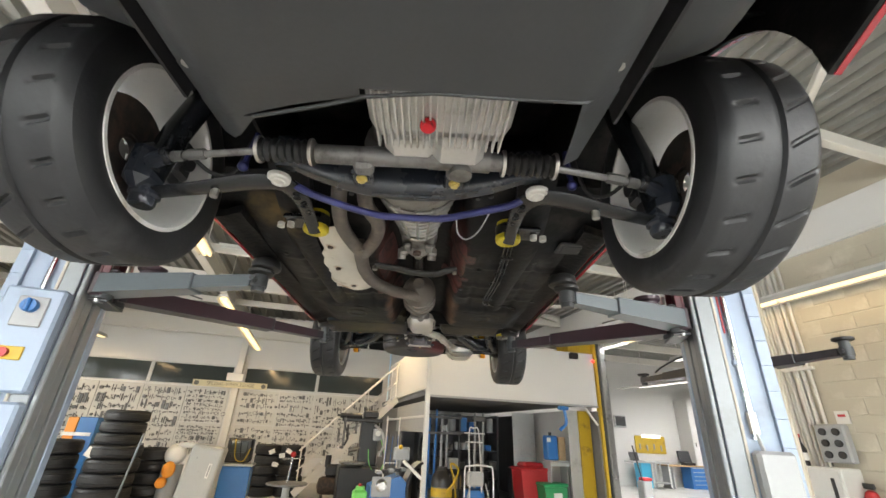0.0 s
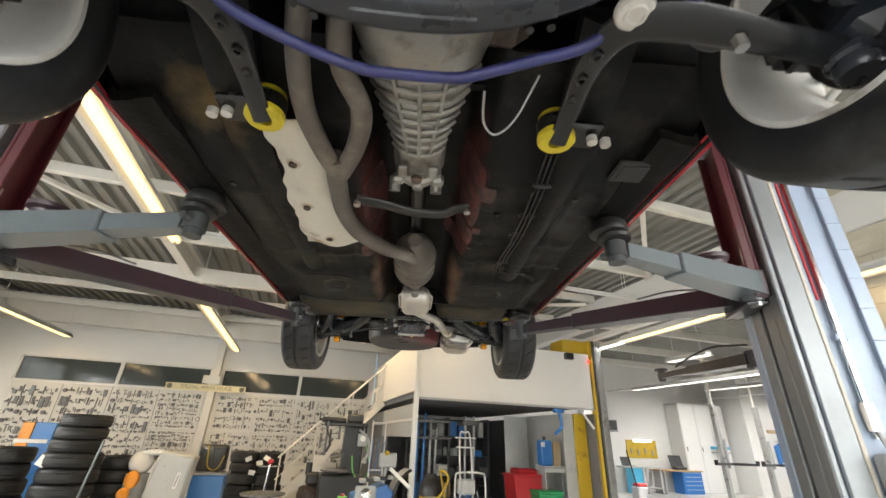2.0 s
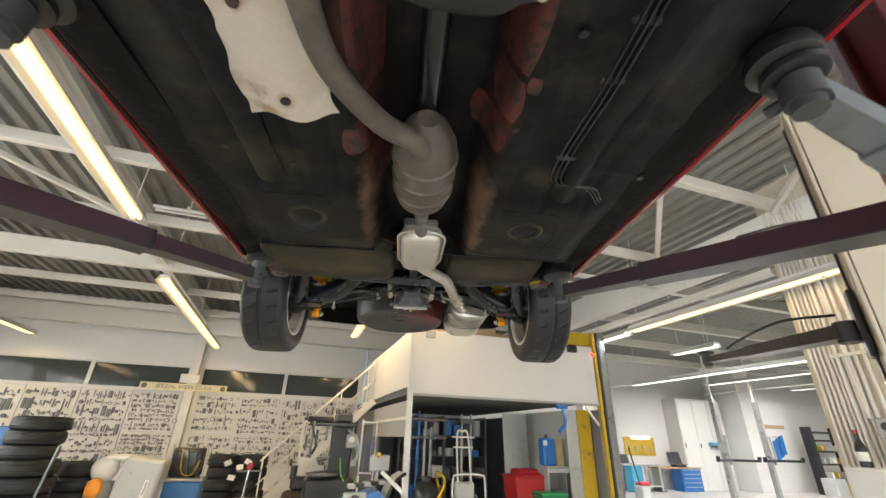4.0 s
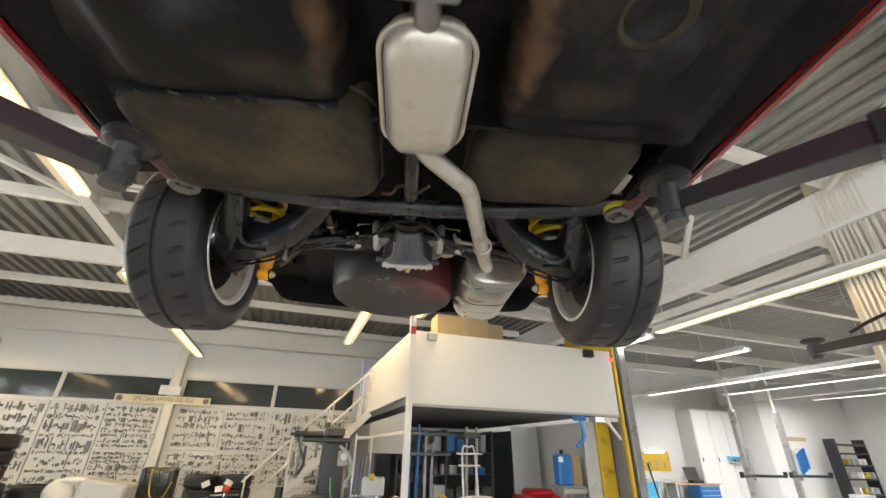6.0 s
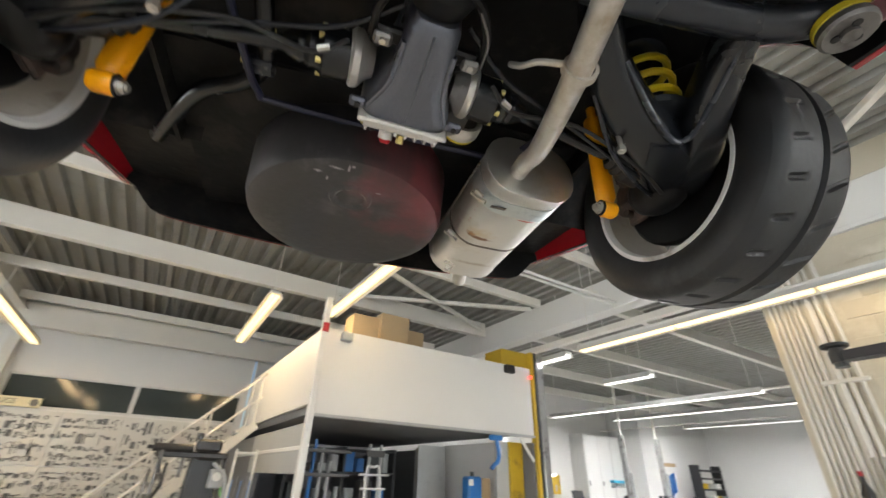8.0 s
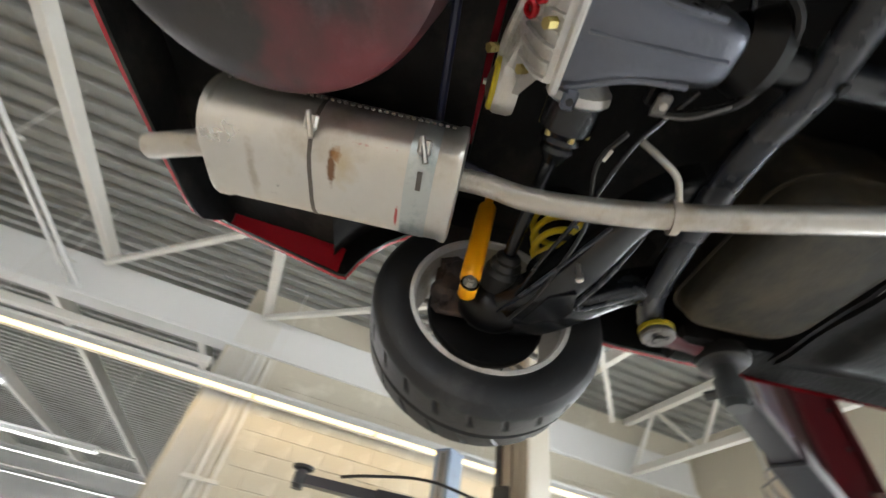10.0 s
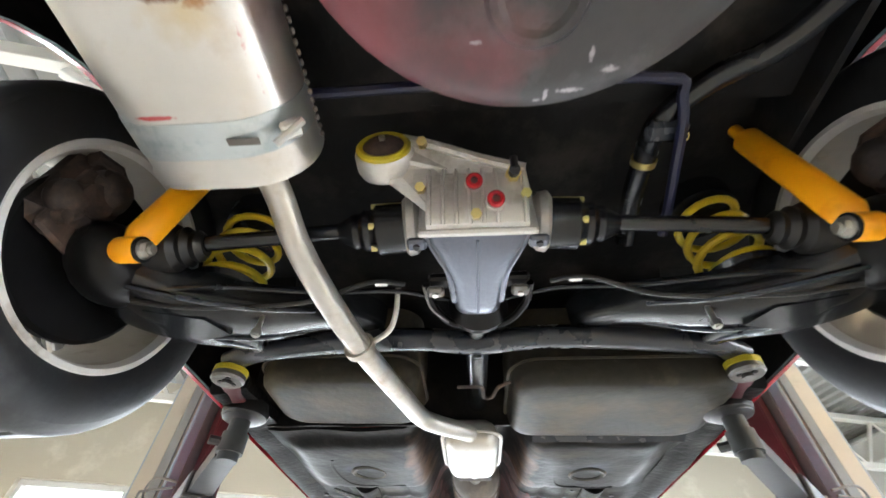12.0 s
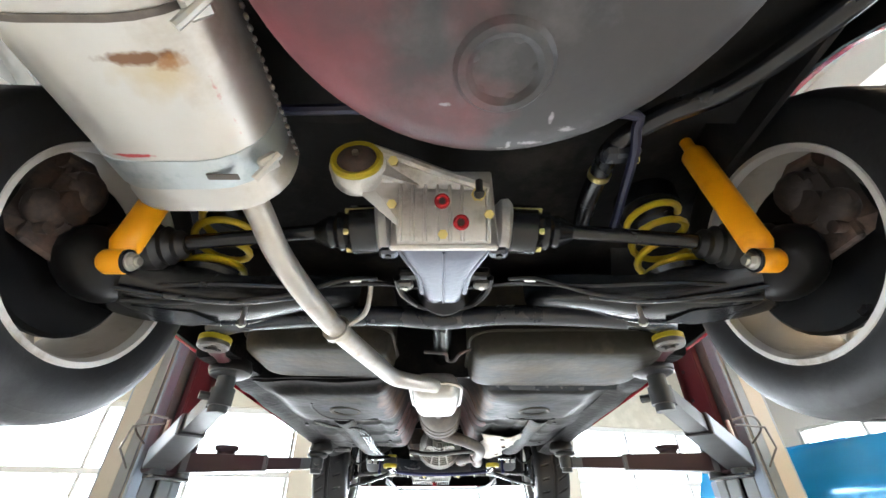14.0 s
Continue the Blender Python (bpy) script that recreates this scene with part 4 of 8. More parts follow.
def column(parent, m, w, d, h, material, face, slot=0.022, rear=None, inner=None):
    """A box column, slotted towards the car; m: its frame (out, along, up) from the inner front corner."""
    t = 0.02

    def put(name, s, mt):
        return part(name, s.moved(m), mt, parent)

    put("column_back", Shape().box((w - t / 2, d / 2, h / 2), (t, d, h), 0.004), material)
    for y, mt in ((t / 2, material), (d - t / 2, rear or material)):
        put("column_side", Shape().box((w / 2 + 0.006, y, h / 2), (w - t - 0.012, t, h), 0.004), mt)
        if rear:
            s = -1 if y < d / 2 else 1
            put("side_rail", Shape().box((0.052, y + s * (t / 2 + 0.004), h / 2), (0.062, 0.008, h), 0.003), face)
            put("rail_edge", Shape().box((0.091, y + s * (t / 2 + 0.003), h / 2), (0.012, 0.006, h), 0.002), LIFTCREAM)
    half = (d - slot) / 2
    for s in (-1, 1):
        put("guide_rail", Shape().box((0.010, d / 2 + s * (slot / 2 + half * 0.275), h / 2), (0.02, half * 0.54, h), 0.004), face)
        put("rail_cover", Shape().box((0.008, d / 2 + s * (slot / 2 + half * 0.78), h / 2), (0.02, half * 0.44, h), 0.005), inner if inner and s < 0 else material)
    put("slot_lining", Shape().box((0.06, d / 2, h / 2), (0.01, d - 2 * t - 0.004, h - 0.01)), BLACKP)
    put("base_plate", Shape().box((w / 2, d / 2, 0.015), (w + 0.3, d + 0.2, 0.03), 0.006), ARMDARK)
    put("top_plate", Shape().box((w / 2, d / 2, h + 0.012), (w + 0.02, d + 0.02, 0.024), 0.004), material)


lift = thing("vehicle_lift", "two-post vehicle lift, pale blue columns with dark red carriages", "vehicle lift", (0, 1.15, 0))
POSTS = {}
for sx, ox, oy in ((1, 1.285, 0.88), (-1, -1.408, 0.805)):
    ex, ey = Vector((sx * 0.957, -0.290, 0)), Vector((sx * 0.290, 0.957, 0))
    m = Matrix((ex, ey, (0, 0, 1))).transposed().to_4x4()
    m.translation = (ox, oy, 0)
    POSTS[sx] = m
    # rear face coloured cream for the warm light falling on it
    column(lift, m, 0.215, 0.28, 3.2, LIFTGREY, LIFTRAIL, rear=LIFTCREAM, inner=LIFTRAIL)

    def put(name, s, mt, label="", parent=None):
        return part(name, s.moved(m), mt, parent or lift, label)

    put("carriage", Shape().box((-0.022, 0.105, 2.46), (0.012, 0.16, 0.66), 0.003).box((-0.036, 0.179, 2.46), (0.038, 0.012, 0.66), 0.003).box((-0.036, 0.034, 2.46), (0.038, 0.012, 0.66), 0.003), LIFTRED, "dark red lifting carriage")
    for z in (2.28, 2.44, 2.60, 2.74):
        put("carriage_bolt", Shape().cyl((-0.027, 0.06, z), (-0.034, 0.06, z), 0.010, n=6), ARMDARK)
    put("carriage_foot", Shape().box((-0.03, 0.14, 2.13), (0.06, 0.24, 0.11), 0.01), ARMMAROON)
    for z in (2.06, 2.20):
        put("carriage_plate", Shape().box((-0.045, 0.14, z), (0.075, 0.20, 0.012), 0.004), ARMREAR)
    hf, hr = m @ Vector((-0.045, 0.07, 2.13)), m @ Vector((-0.045, 0.21, 2.13))
    # lit and shaded sides of the arms are put on as coloured plates
    arm(lift, hf, (sx * 0.665, 0.77, 2.15), 0.10, 0.085, ARMGREY, ARMGREY, 2.2, RUBBER_SOFT, 0.6, plate=sx)
    arm(lift, hr, (sx * 0.655, 1.96, 2.175), 0.105, 0.082, ARMREAR, ARMREAR, 2.255, ARMREAR, 0.66, plate=-sx, back=LIFTGREY)
    # spare pad carried on the front arm
    part("spare_pad", Shape().lathe([(0.001, 2.165), (0.04, 2.165), (0.045, 2.19), (0.056, 2.2), (0.058, 2.215), (0.001, 2.22)], hf.lerp(Vector((sx * 0.665, 0.77, 0)), 0.28) * Vector((1, 1, 0)), (0, 0, 1), 22), ARMMAROON, lift)
    # locking rods and guard loops
    part("lock_rod", Shape().cyl(hr + Vector((0, 0.03, -0.07)), hr + Vector((0, 0.03, 0.17)), 0.010, n=8), ZINC, lift)
    part("guard_loop", Shape().tube(smooth_path([hr + Vector((sx * 0.07, 0.02, 0.05)), hr + Vector((sx * 0.05, 0.17, 0.10)), hr + Vector((-sx * 0.06, 0.30, 0.13)), hr + Vector((-sx * 0.20, 0.36, 0.10))], 6), 0.0045, 8), RACK, lift)
    part("guard_loop", Shape().tube([hr + Vector((sx * 0.10, 0.06, -0.04)), hr + Vector((sx * 0.07, 0.19, 0.02)), hr + Vector((-sx * 0.04, 0.32, 0.08)), hr + Vector((-sx * 0.20, 0.37, 0.08))], 0.0045, 8), RACK, lift)
    part("lock_rod", Shape().cyl(hf + Vector((0, -0.02, -0.08)), hf + Vector((0, -0.02, 0.15)), 0.012, n=8), LIFTSILVER, lift)
    # hydraulic line and ribbed cable track on the front face
    put("oil_pipe", Shape().cyl((0.13, -0.014, 1.62), (0.13, -0.014, 3.2), 0.010, n=10), CHROME)
    put("pipe_joint", Shape().cyl((0.13, -0.016, 1.64), (0.13, -0.016, 1.72), 0.018, n=8), ZINC)
    for z in (1.92, 2.6):
        put("pipe_clip", Shape().box((0.13, -0.012, z), (0.04, 0.022, 0.022), 0.005), LIFTGREY)
    for k in range(24):
        put("cable_link", Shape().box((0.235, 0.0, 0.70 + 0.105 * k), (0.045, 0.035, 0.1046), 0.002), LIFTGREY)
m = POSTS[1]
part("red_stripe", Shape().box((0.112, -0.003, 2.5), (0.007, 0.006, 0.9)).moved(m), REDP, lift)
jb = part("junction_box", Shape().box((0.165, -0.035, 1.46), (0.13, 0.065, 0.24), 0.012).moved(m), GREYP, lift, "grey plastic junction box")
part("box_lid", Shape().box((0.165, -0.072, 1.46), (0.118, 0.01, 0.225), 0.005).moved(m), GREYP, jb)
part("box_cable", Shape().tube(smooth_path([(0.14, -0.03, 1.58), (0.13, -0.03, 1.63), (0.13, -0.02, 1.66)], 5), 0.007, 6).moved(m), GREYP, jb)
m = POSTS[-1]
cbx = part("control_box", Shape().box((0.12, -0.03, 1.86), (0.2, 0.06, 0.40), 0.010).moved(m), LIFTGREY, lift, "lift control box with switch and push buttons")
part("switch_plate", Shape().box((0.11, -0.064, 1.96), (0.10, 0.010, 0.12), 0.004).moved(m), GREYP, cbx)
part("rotary_switch", Shape().cyl((0.11, -0.068, 1.98), (0.11, -0.095, 1.98), 0.026, n=16).box((0.11, -0.1, 1.98), (0.016, 0.018, 0.052), 0.005).moved(m), BLUE, cbx, "blue rotary switch")
part("button_plate", Shape().box((0.13, -0.064, 1.80), (0.11, 0.008, 0.05), 0.003).moved(m), YELLOWP, cbx, "yellow button plate")
part("push_button", Shape().cyl((0.13, -0.068, 1.80), (0.13, -0.085, 1.80), 0.017, n=14).moved(m), REDP, cbx)
part("lower_box", Shape().box((0.12, -0.03, 1.50), (0.2, 0.06, 0.26), 0.010).moved(m), LIFTGREY, cbx)
part("push_button", Shape().cyl((0.09, -0.06, 1.60), (0.09, -0.085, 1.60), 0.016, n=14).moved(m), BLACKP, cbx)
part("label_plate", Shape().box((0.13, -0.063, 1.53), (0.10, 0.006, 0.06)).moved(m), YELLOWP, cbx)
part("label_plate", Shape().box((0.13, -0.063, 1.43), (0.11, 0.006, 0.09)).moved(m), PAPER, cbx)
solid("carton", Shape().box((0.14, -0.14, 1.27), (0.26, 0.2, 0.18), 0.006).moved(m), CARD, "open cardboard box on the lift's small shelf", "box")
solid("post_shelf", Shape().box((0.14, -0.13, 1.17), (0.3, 0.25, 0.018), 0.004).moved(m), LIFTGREY, "small steel shelf fixed to the lift post", "shelf")

nb = thing("vehicle_lift", "neighbouring two-post lift with beige column and lowered dark arms", "vehicle lift", (2.3, 2.2, 0))
part("cable", Shape().tube(smooth_path([(2.24, 2.2, 2.22), (2.21, 2.5, 2.26), (2.19, 2.8, 2.22), (2.2, 2.95, 2.19)], 6), 0.008, 6), BLACKP, nb)
nbm = Matrix(((0.72, -0.69, 0), (0.69, 0.72, 0), (0, 0, 1))).transposed().to_4x4()
nbm.translation = (2.16, 1.98, 0)
column(nb, nbm, 0.30, 0.20, 3.4, LIFTBEIGE, LIFTBEIGE, 0.004)
part("dark_edge", Shape().box((-0.006, 0.18, 1.7), (0.012, 0.04, 3.38), 0.004).moved(nbm), ARMDARK, nb)
part("carriage", Shape().box((-0.02, 0.15, 2.15), (0.03, 0.10, 0.34), 0.008).moved(nbm), ARMDARK, nb)
arm(nb, (2.24, 2.17, 2.12), (2.18, 3.14, 2.14), 0.12, 0.07, ARMREAR, ARMREAR, 2.2, RUBBER_SOFT, 0.6)
arm(nb, (2.3, 2.02, 2.1), (2.5, 1.39, 2.12), 0.12, 0.07, ARMREAR, ARMREAR, 2.2, RUBBER_SOFT, 0.6)

far_m = Matrix(((0.72, -0.69, 0), (0.69, 0.72, 0), (0, 0, 1))).transposed().to_4x4()
far_m.translation = (4.75, 2.05, 0)
column(nb, far_m, 0.26, 0.22, 3.3, LIFTGREY, LIFTSILVER)

# ---------------------------------------------------------------- the red car
car = thing("car", "red two-door saloon car raised on a lift, seen from below", "car", (0, 1.3, 1.9))
WZ, YF = 2.218, -0.04         # front wheel centres
WR, YR = 2.276, 2.567         # rear wheel centres


def P(name, s, material, label="", parent=None, sharp=35):
    return part(name, s, material, parent or car, label, sharp)


def both(name, s, material, label="", parent=None):
    a = P(name, s, material, label, parent)
    b = P(name, s.flipped(), material, label, parent)
    return a, b


def step(a, w):
    """A soft step from 0 to 1 as a passes 0."""
    return 1 / (1 + math.exp(max(-60.0, min(60.0, -a / w))))


# floor pan with its tunnel, seat pans and swages
def pan(x, y):
    z = 2.262
    ax = abs(x - 0.02)
    tunnel = 1 - step(ax - 0.155, 0.013)
    depth = 0.15 - 0.05 * max(0.0, min(1.0, (y - 1.0) / 0.7))
    z += depth * tunnel
    side = 1 - tunnel
    # rear seat pans hang lower, with rounded edges
    z -= 0.026 * side * step(y - 1.345, 0.012) * step(1.775 - y, 0.008) * step(0.56 - ax, 0.012)
    # cross swages and pressed ovals in the footwells
    for yc, w in ((0.74, 0.02), (0.98, 0.03), (1.18, 0.025)):
        z -= 0.008 * side * math.exp(-((y - yc) / w) ** 2) * step(0.58 - ax, 0.015) * step(ax - 0.20, 0.012)
    for xc in (0.26, 0.36, 0.50):
        z += 0.007 * math.exp(-((ax - xc) / 0.012) ** 2) * step(y - 0.64, 0.02) * step(1.38 - y, 0.02)
    z += 0.008 * step(ax - 0.60, 0.010)
    if y < 0.62:
        z += 0.5 * (0.62 - y) ** 1.6
    z += 0.003 * math.sin(24 * x + 3 * y) * math.sin(9 * y) + 0.0025 * math.sin(17 * x - 11 * y + 2 * math.sin(5 * y)) * math.sin(13 * y + 7 * x)
    return (x, y, z)


P("floor_pan", Shape().slab(pan, -0.72, 0.72, 150, 0.24, 1.83, 160, (0, 0, 0.012)), UNDERSEAL, "black undersealed floor pan with old dust", sharp=60)
both("chassis_rail", Shape().slab(lambda x, y: (0.43 + x * (0.05 + 0.012 * math.cos(3 * y)) - 0.10 * max(0, 0.55 - y), y, 2.232 + 0.02 * x * x + 0.35 * max(0, 0.5 - y) ** 1.5), -1, 1, 6, 0.12, 1.32, 26, (0, 0, 0.05)), UNDERSEAL)
both("sill", Shape().slab(lambda x, y: (x, y, 2.264 - 0.02 * step(x - 0.640, 0.012) + 0.003 * math.sin(21 * y + 9 * math.sin(3 * y)) + 0.012 * step(y - 1.5, 0.15) + 0.02 * step(x - 0.699, 0.002)), 0.605, 0.703, 16, 0.36, 2.08, 80, (0, 0, 0.03)), SILLBLACK)
both("outer_sill", Shape().slab(lambda t, y: (0.704 + 0.096 * t, y, 2.252 + 0.100 * t), 0, 1, 6, 0.36, 1.86, 12, (0, 0, 0.01)), REDPAINT, "red painted lower sill")
for y in (0.77, 1.96):
    z0 = 2.202 if y < 1 else 2.240
    both("jacking_point", Shape().lathe([(0.001, z0), (0.050, z0), (0.060, z0 + 0.006), (0.063, z0 + 0.02), (0.055, z0 + 0.045), (0.001, z0 + 0.05)], (0.65, y, 0), (0, 0, 1), 22), RUBBER_SOFT)

# body shell
def side_outline(x):
    pts = [(-0.74, 2.34), (-0.50, 2.28), (-0.385, 2.235)]
    pts += [(YF + 0.345 * math.cos(radians(a)), WZ + 0.02 + 0.345 * math.sin(radians(a))) for a in range(168, 5, -10)]
    pts += [(0.34, 2.340), (2.13, 2.340)]
    pts += [(YR + 0.03 + 0.387 * math.cos(radians(a)), WR + 0.015 + 0.387 * math.sin(radians(a))) for a in range(172, 8, -10)]
    pts += [(YR + 0.41, 2.375), (YR + 0.43, 2.372), (3.26, 2.442), (3.44, 2.49), (3.50, 2.62), (3.40, 2.9), (-0.70, 2.78), (-0.78, 2.56)]
    return [(x, y, z) for y, z in pts]


both("side_panel", Shape().prism(side_outline(0.808), (0, 0, 0), (0.014, 0, 0)), REDPAINT)
both("inner_panel", Shape().prism(side_outline(0.796), (0, 0, 0), (0.010, 0, 0)), UNDERSEAL)
both("quarter_flange", Shape().slab(lambda t, y: (0.794 - 0.012 * t, y, 2.374 + 0.255 * (y - 2.99) + (0.085 - 0.10 * (y - 2.99)) * t), 0, 1, 3, 3.0, 3.44, 12, (0.0015, 0, 0)), REDPAINT, "red lower edge of the quarter panel")
P("bonnet", Shape().slab(lambda x, y: (x, y, 2.80 + 0.06 * (1 - (x / 0.8) ** 2) + 0.04 * (y + 0.7)), -0.80, 0.80, 16, -0.74, 0.62, 10, (0, 0, 0.012)), REDPAINT)
P("boot_lid", Shape().slab(lambda x, y: (x, y, 2.90 + 0.05 * (1 - (x / 0.8) ** 2)), -0.80, 0.80, 16, 2.75, 3.40, 6, (0, 0, 0.012)), REDPAINT)
sh = Shape()
prof = [(0.58, 2.88), (1.02, 3.26), (1.55, 3.32), (2.15, 3.28), (2.78, 2.94)]
sh.slab(lambda x, t: (x * (1 - 0.16 * math.sin(math.pi * min(1, max(0, t / 4)))), prof[int(min(3, t))][0] + (t - int(min(3, t))) * (prof[int(min(3, t)) + 1][0] - prof[int(min(3, t))][0]), prof[int(min(3, t))][1] + (t - int(min(3, t))) * (prof[int(min(3, t)) + 1][1] - prof[int(min(3, t))][1])), -0.78, 0.78, 12, 0, 4, 24, (0, 0, 0.012))
P("roof", sh, REDPAINT)
both("side_window", Shape().prism([(0.775, 0.66, 2.88), (0.69, 1.04, 3.23), (0.665, 1.55, 3.28), (0.69, 2.12, 3.24), (0.775, 2.7, 2.93)], (0, 0, 0), (0.006, 0, 0)), DARKGLASS)
P("front_valance", Shape().slab(lambda x, t: (x, -0.70 - 0.09 * math.cos(x * 1.7) + 0.02 * t, 2.17 + 0.62 * t), -0.80, 0.80, 20, 0, 1, 6, (0, 0.02, 0)), REDPAINT)
P("valance_lining", Shape().slab(lambda x, t: (x, -0.674 - 0.09 * math.cos(x * 1.7) + 0.02 * t, 2.175 + 0.6 * t), -0.79, 0.79, 20, 0, 1, 6, (0, 0.006, 0)), UNDERSEAL)
P("front_bumper", Shape().slab(lambda x, t: (x, -0.74 - 0.1 * math.cos(x * 1.7), 2.40 + 0.14 * t), -0.82, 0.82, 20, 0, 1, 2, (0, 0.08, 0)), BLACKP)
P("rear_valance", Shape().slab(lambda x, t: (x, 3.355 + 0.06 * math.cos(x * 1.5) + 0.03 * t, 2.345 + 0.55 * t + (0.05 * x * x + 0.10 * step(abs(x) - 0.73, 0.02)) * (1 - t)), -0.80, 0.80, 48, 0, 1, 6, (0, 0.012, 0)), REDPAINT)
P("valance_lining", Shape().slab(lambda x, t: (x, 3.343 + 0.06 * math.cos(x * 1.5) + 0.03 * t, 2.339 + (0.05 * x * x + 0.10 * step(abs(x) - 0.73, 0.02)) * (1 - t) + 0.547 * t), -0.79, 0.79, 48, 0, 1, 6, (0, 0.008, 0)), UNDERSEAL)
P("rear_bumper", Shape().slab(lambda x, t: (x, 3.41 + 0.06 * math.cos(x * 1.5), 2.52 + 0.13 * t), -0.82, 0.82, 20, 0, 1, 2, (0, 0.09, 0)), BLACKP)
both("wheel_liner", Shape().slab(lambda a, x: (x, YF + 0.37 * math.cos(a), WZ + 0.03 + 0.37 * math.sin(a)), 0.45, 2.45, 20, 0.50, 0.80, 3, (0, 0, 0.01)), UNDERSEAL)
both("wheel_liner", Shape().slab(lambda a, x: (x, YR + 0.03 + 0.45 * math.cos(a), WR + 0.02 + 0.45 * math.sin(a)), 0.3, 2.8, 20, 0.50, 0.79, 3, (0, 0, 0.01)), UNDERSEAL)
both("inner_arch", Shape().slab(lambda y, z: (0.48, y, z), -0.42, 0.40, 2, 2.42, 2.76, 2, (0.012, 0, 0)), UNDERSEAL)
both("inner_arch", Shape().slab(lambda y, z: (0.546, y, z), YR + 0.05, 3.03, 2, 2.415, 2.80, 2, (0.012, 0, 0)), UNDERSEAL)
P("engine_bay", Shape().box((0, -0.12, 2.72), (1.5, 1.0, 0.05)), UNDERSEAL)
P("bulkhead", Shape().slab(lambda x, z: (x, 0.36 + 0.1 * (z - 2.3), z), -0.74, 0.74, 4, 2.40, 2.76, 3, (0, 0.02, 0)), UNDERSEAL)

# front undertray with its two rear legs
def tray(x, y):
    return (x, y, 2.122 + 0.045 * max(0, abs(x) - 0.33) / 0.07 + 0.05 * max(0, y + 0.40))


s = Shape().slab(tray, -0.386, 0.386, 34, -0.76, -0.388, 16, (0, 0, 0.006))
s.slab(lambda t, y: tray(-0.39 + t * (0.39 - 0.07 - 0.24 * min(1, max(0, (y + 0.365) / 0.07)) ** 0.7), y), 0, 1, 14, -0.39, -0.295, 10, (0, 0, 0.006))
s.slab(lambda t, y: tray(-0.395 + t * (0.115 - 0.09 * (y + 0.297) / 0.107), y), 0, 1, 6, -0.297, -0.19, 8, (0, 0, 0.006))
s.slab(lambda t, y: tray(0.39 - t * (0.07 - 0.035 * (y + 0.39) / 0.22), y), 0, 1, 6, -0.39, -0.17, 12, (0, 0, 0.006))
P("undertray", s, TRAY, "dark grey plastic engine undertray")
P("tray_lip", Shape().tube([(-0.285, -0.296, 2.128), (-0.16, -0.334, 2.126), (-0.067, -0.366, 2.126), (0.06, -0.387, 2.124), (0.212, -0.386, 2.124), (0.33, -0.388, 2.124)], 0.004, 6), TRAY)
for x, y in ((0.36, -0.45), (-0.36, -0.40), (0.28, -0.62), (-0.28, -0.62)):
    P("tray_screw", Shape().cyl((x, y, 2.15 if abs(x) > 0.3 else 2.119), (x, y, 2.142 if abs(x) > 0.3 else 2.112), 0.009, n=8), ZINC)
both("air_duct", Shape().slab(lambda t, y: (0.485 + 0.11 * t, y, 2.215 + 0.06 * t * t + 0.10 * max(0, -0.50 - y) + 0.8 * max(0, y + 0.42)), -0.6, 0.9, 8, -0.76, -0.33, 10, (0, 0, 0.006)), TRAY, "dark plastic brake duct")
both("duct_wall", Shape().slab(lambda t, y: (0.415 - 0.02 * t, y, 2.16 + 0.22 * t), 0, 1, 2, -0.76, -0.30, 6, (0.006, 0, 0)), BLACKP)

# sump with fins
sump = P("sump", Shape().prism([(x + 0.075, -0.34, z) for x, z in ((-0.135, 2.165), (0.135, 2.165), (0.15, 2.19), (0.16, 2.34), (-0.16, 2.34), (-0.15, 2.19))], (0, 0, 0), (0, 0.10, 0)).prism([(x + 0.075, -0.24, z) for x, z in ((-0.13, 2.17), (0.13, 2.17), (0.145, 2.2), (0.15, 2.34), (-0.15, 2.34), (-0.145, 2.2))], (0, 0, 0), (0, 0.05, 0.02)).box((0.12, -0.155, 2.21), (0.12, 0.10, 0.08), 0.02).box((0.01, -0.16, 2.22), (0.12, 0.10, 0.08), 0.02), ALU, "finned cast aluminium sump")
for k in range(20):
    x = -0.055 + 0.26 * k / 19
    P("fin", Shape().box((x, -0.275, 2.163), (0.0045, 0.17, 0.022), 0.0015, Matrix.Rotation(0.06, 4, "X")), ALU, "", sump)
P("drain_plug", Shape().cyl((0.05, -0.275, 2.155), (0.05, -0.285, 2.136), 0.011, n=6).cyl((0.05, -0.27, 2.158), (0.05, -0.276, 2.148), 0.0165, n=18), REDPLUG, "red anodised drain plug", sump)

# engine block above
P("engine_block", Shape().box((0.06, -0.1, 2.46), (0.34, 0.62, 0.3), 0.03), BRAKE)

# steering rack
rack = P("steering_rack", Shape().cyl((-0.225, -0.085, 2.205), (0.235, -0.095, 2.205), 0.024, n=18).cyl((0.05, -0.10, 2.205), (0.2, -0.10, 2.205), 0.032, n=18).cyl((0.13, -0.09, 2.16), (0.13, -0.09, 2.26), 0.028).box((-0.11, -0.07, 2.195), (0.05, 0.05, 0.05), 0.01).box((0.125, -0.07, 2.195), (0.06, 0.05, 0.05), 0.01), RACK, "cast steering rack")
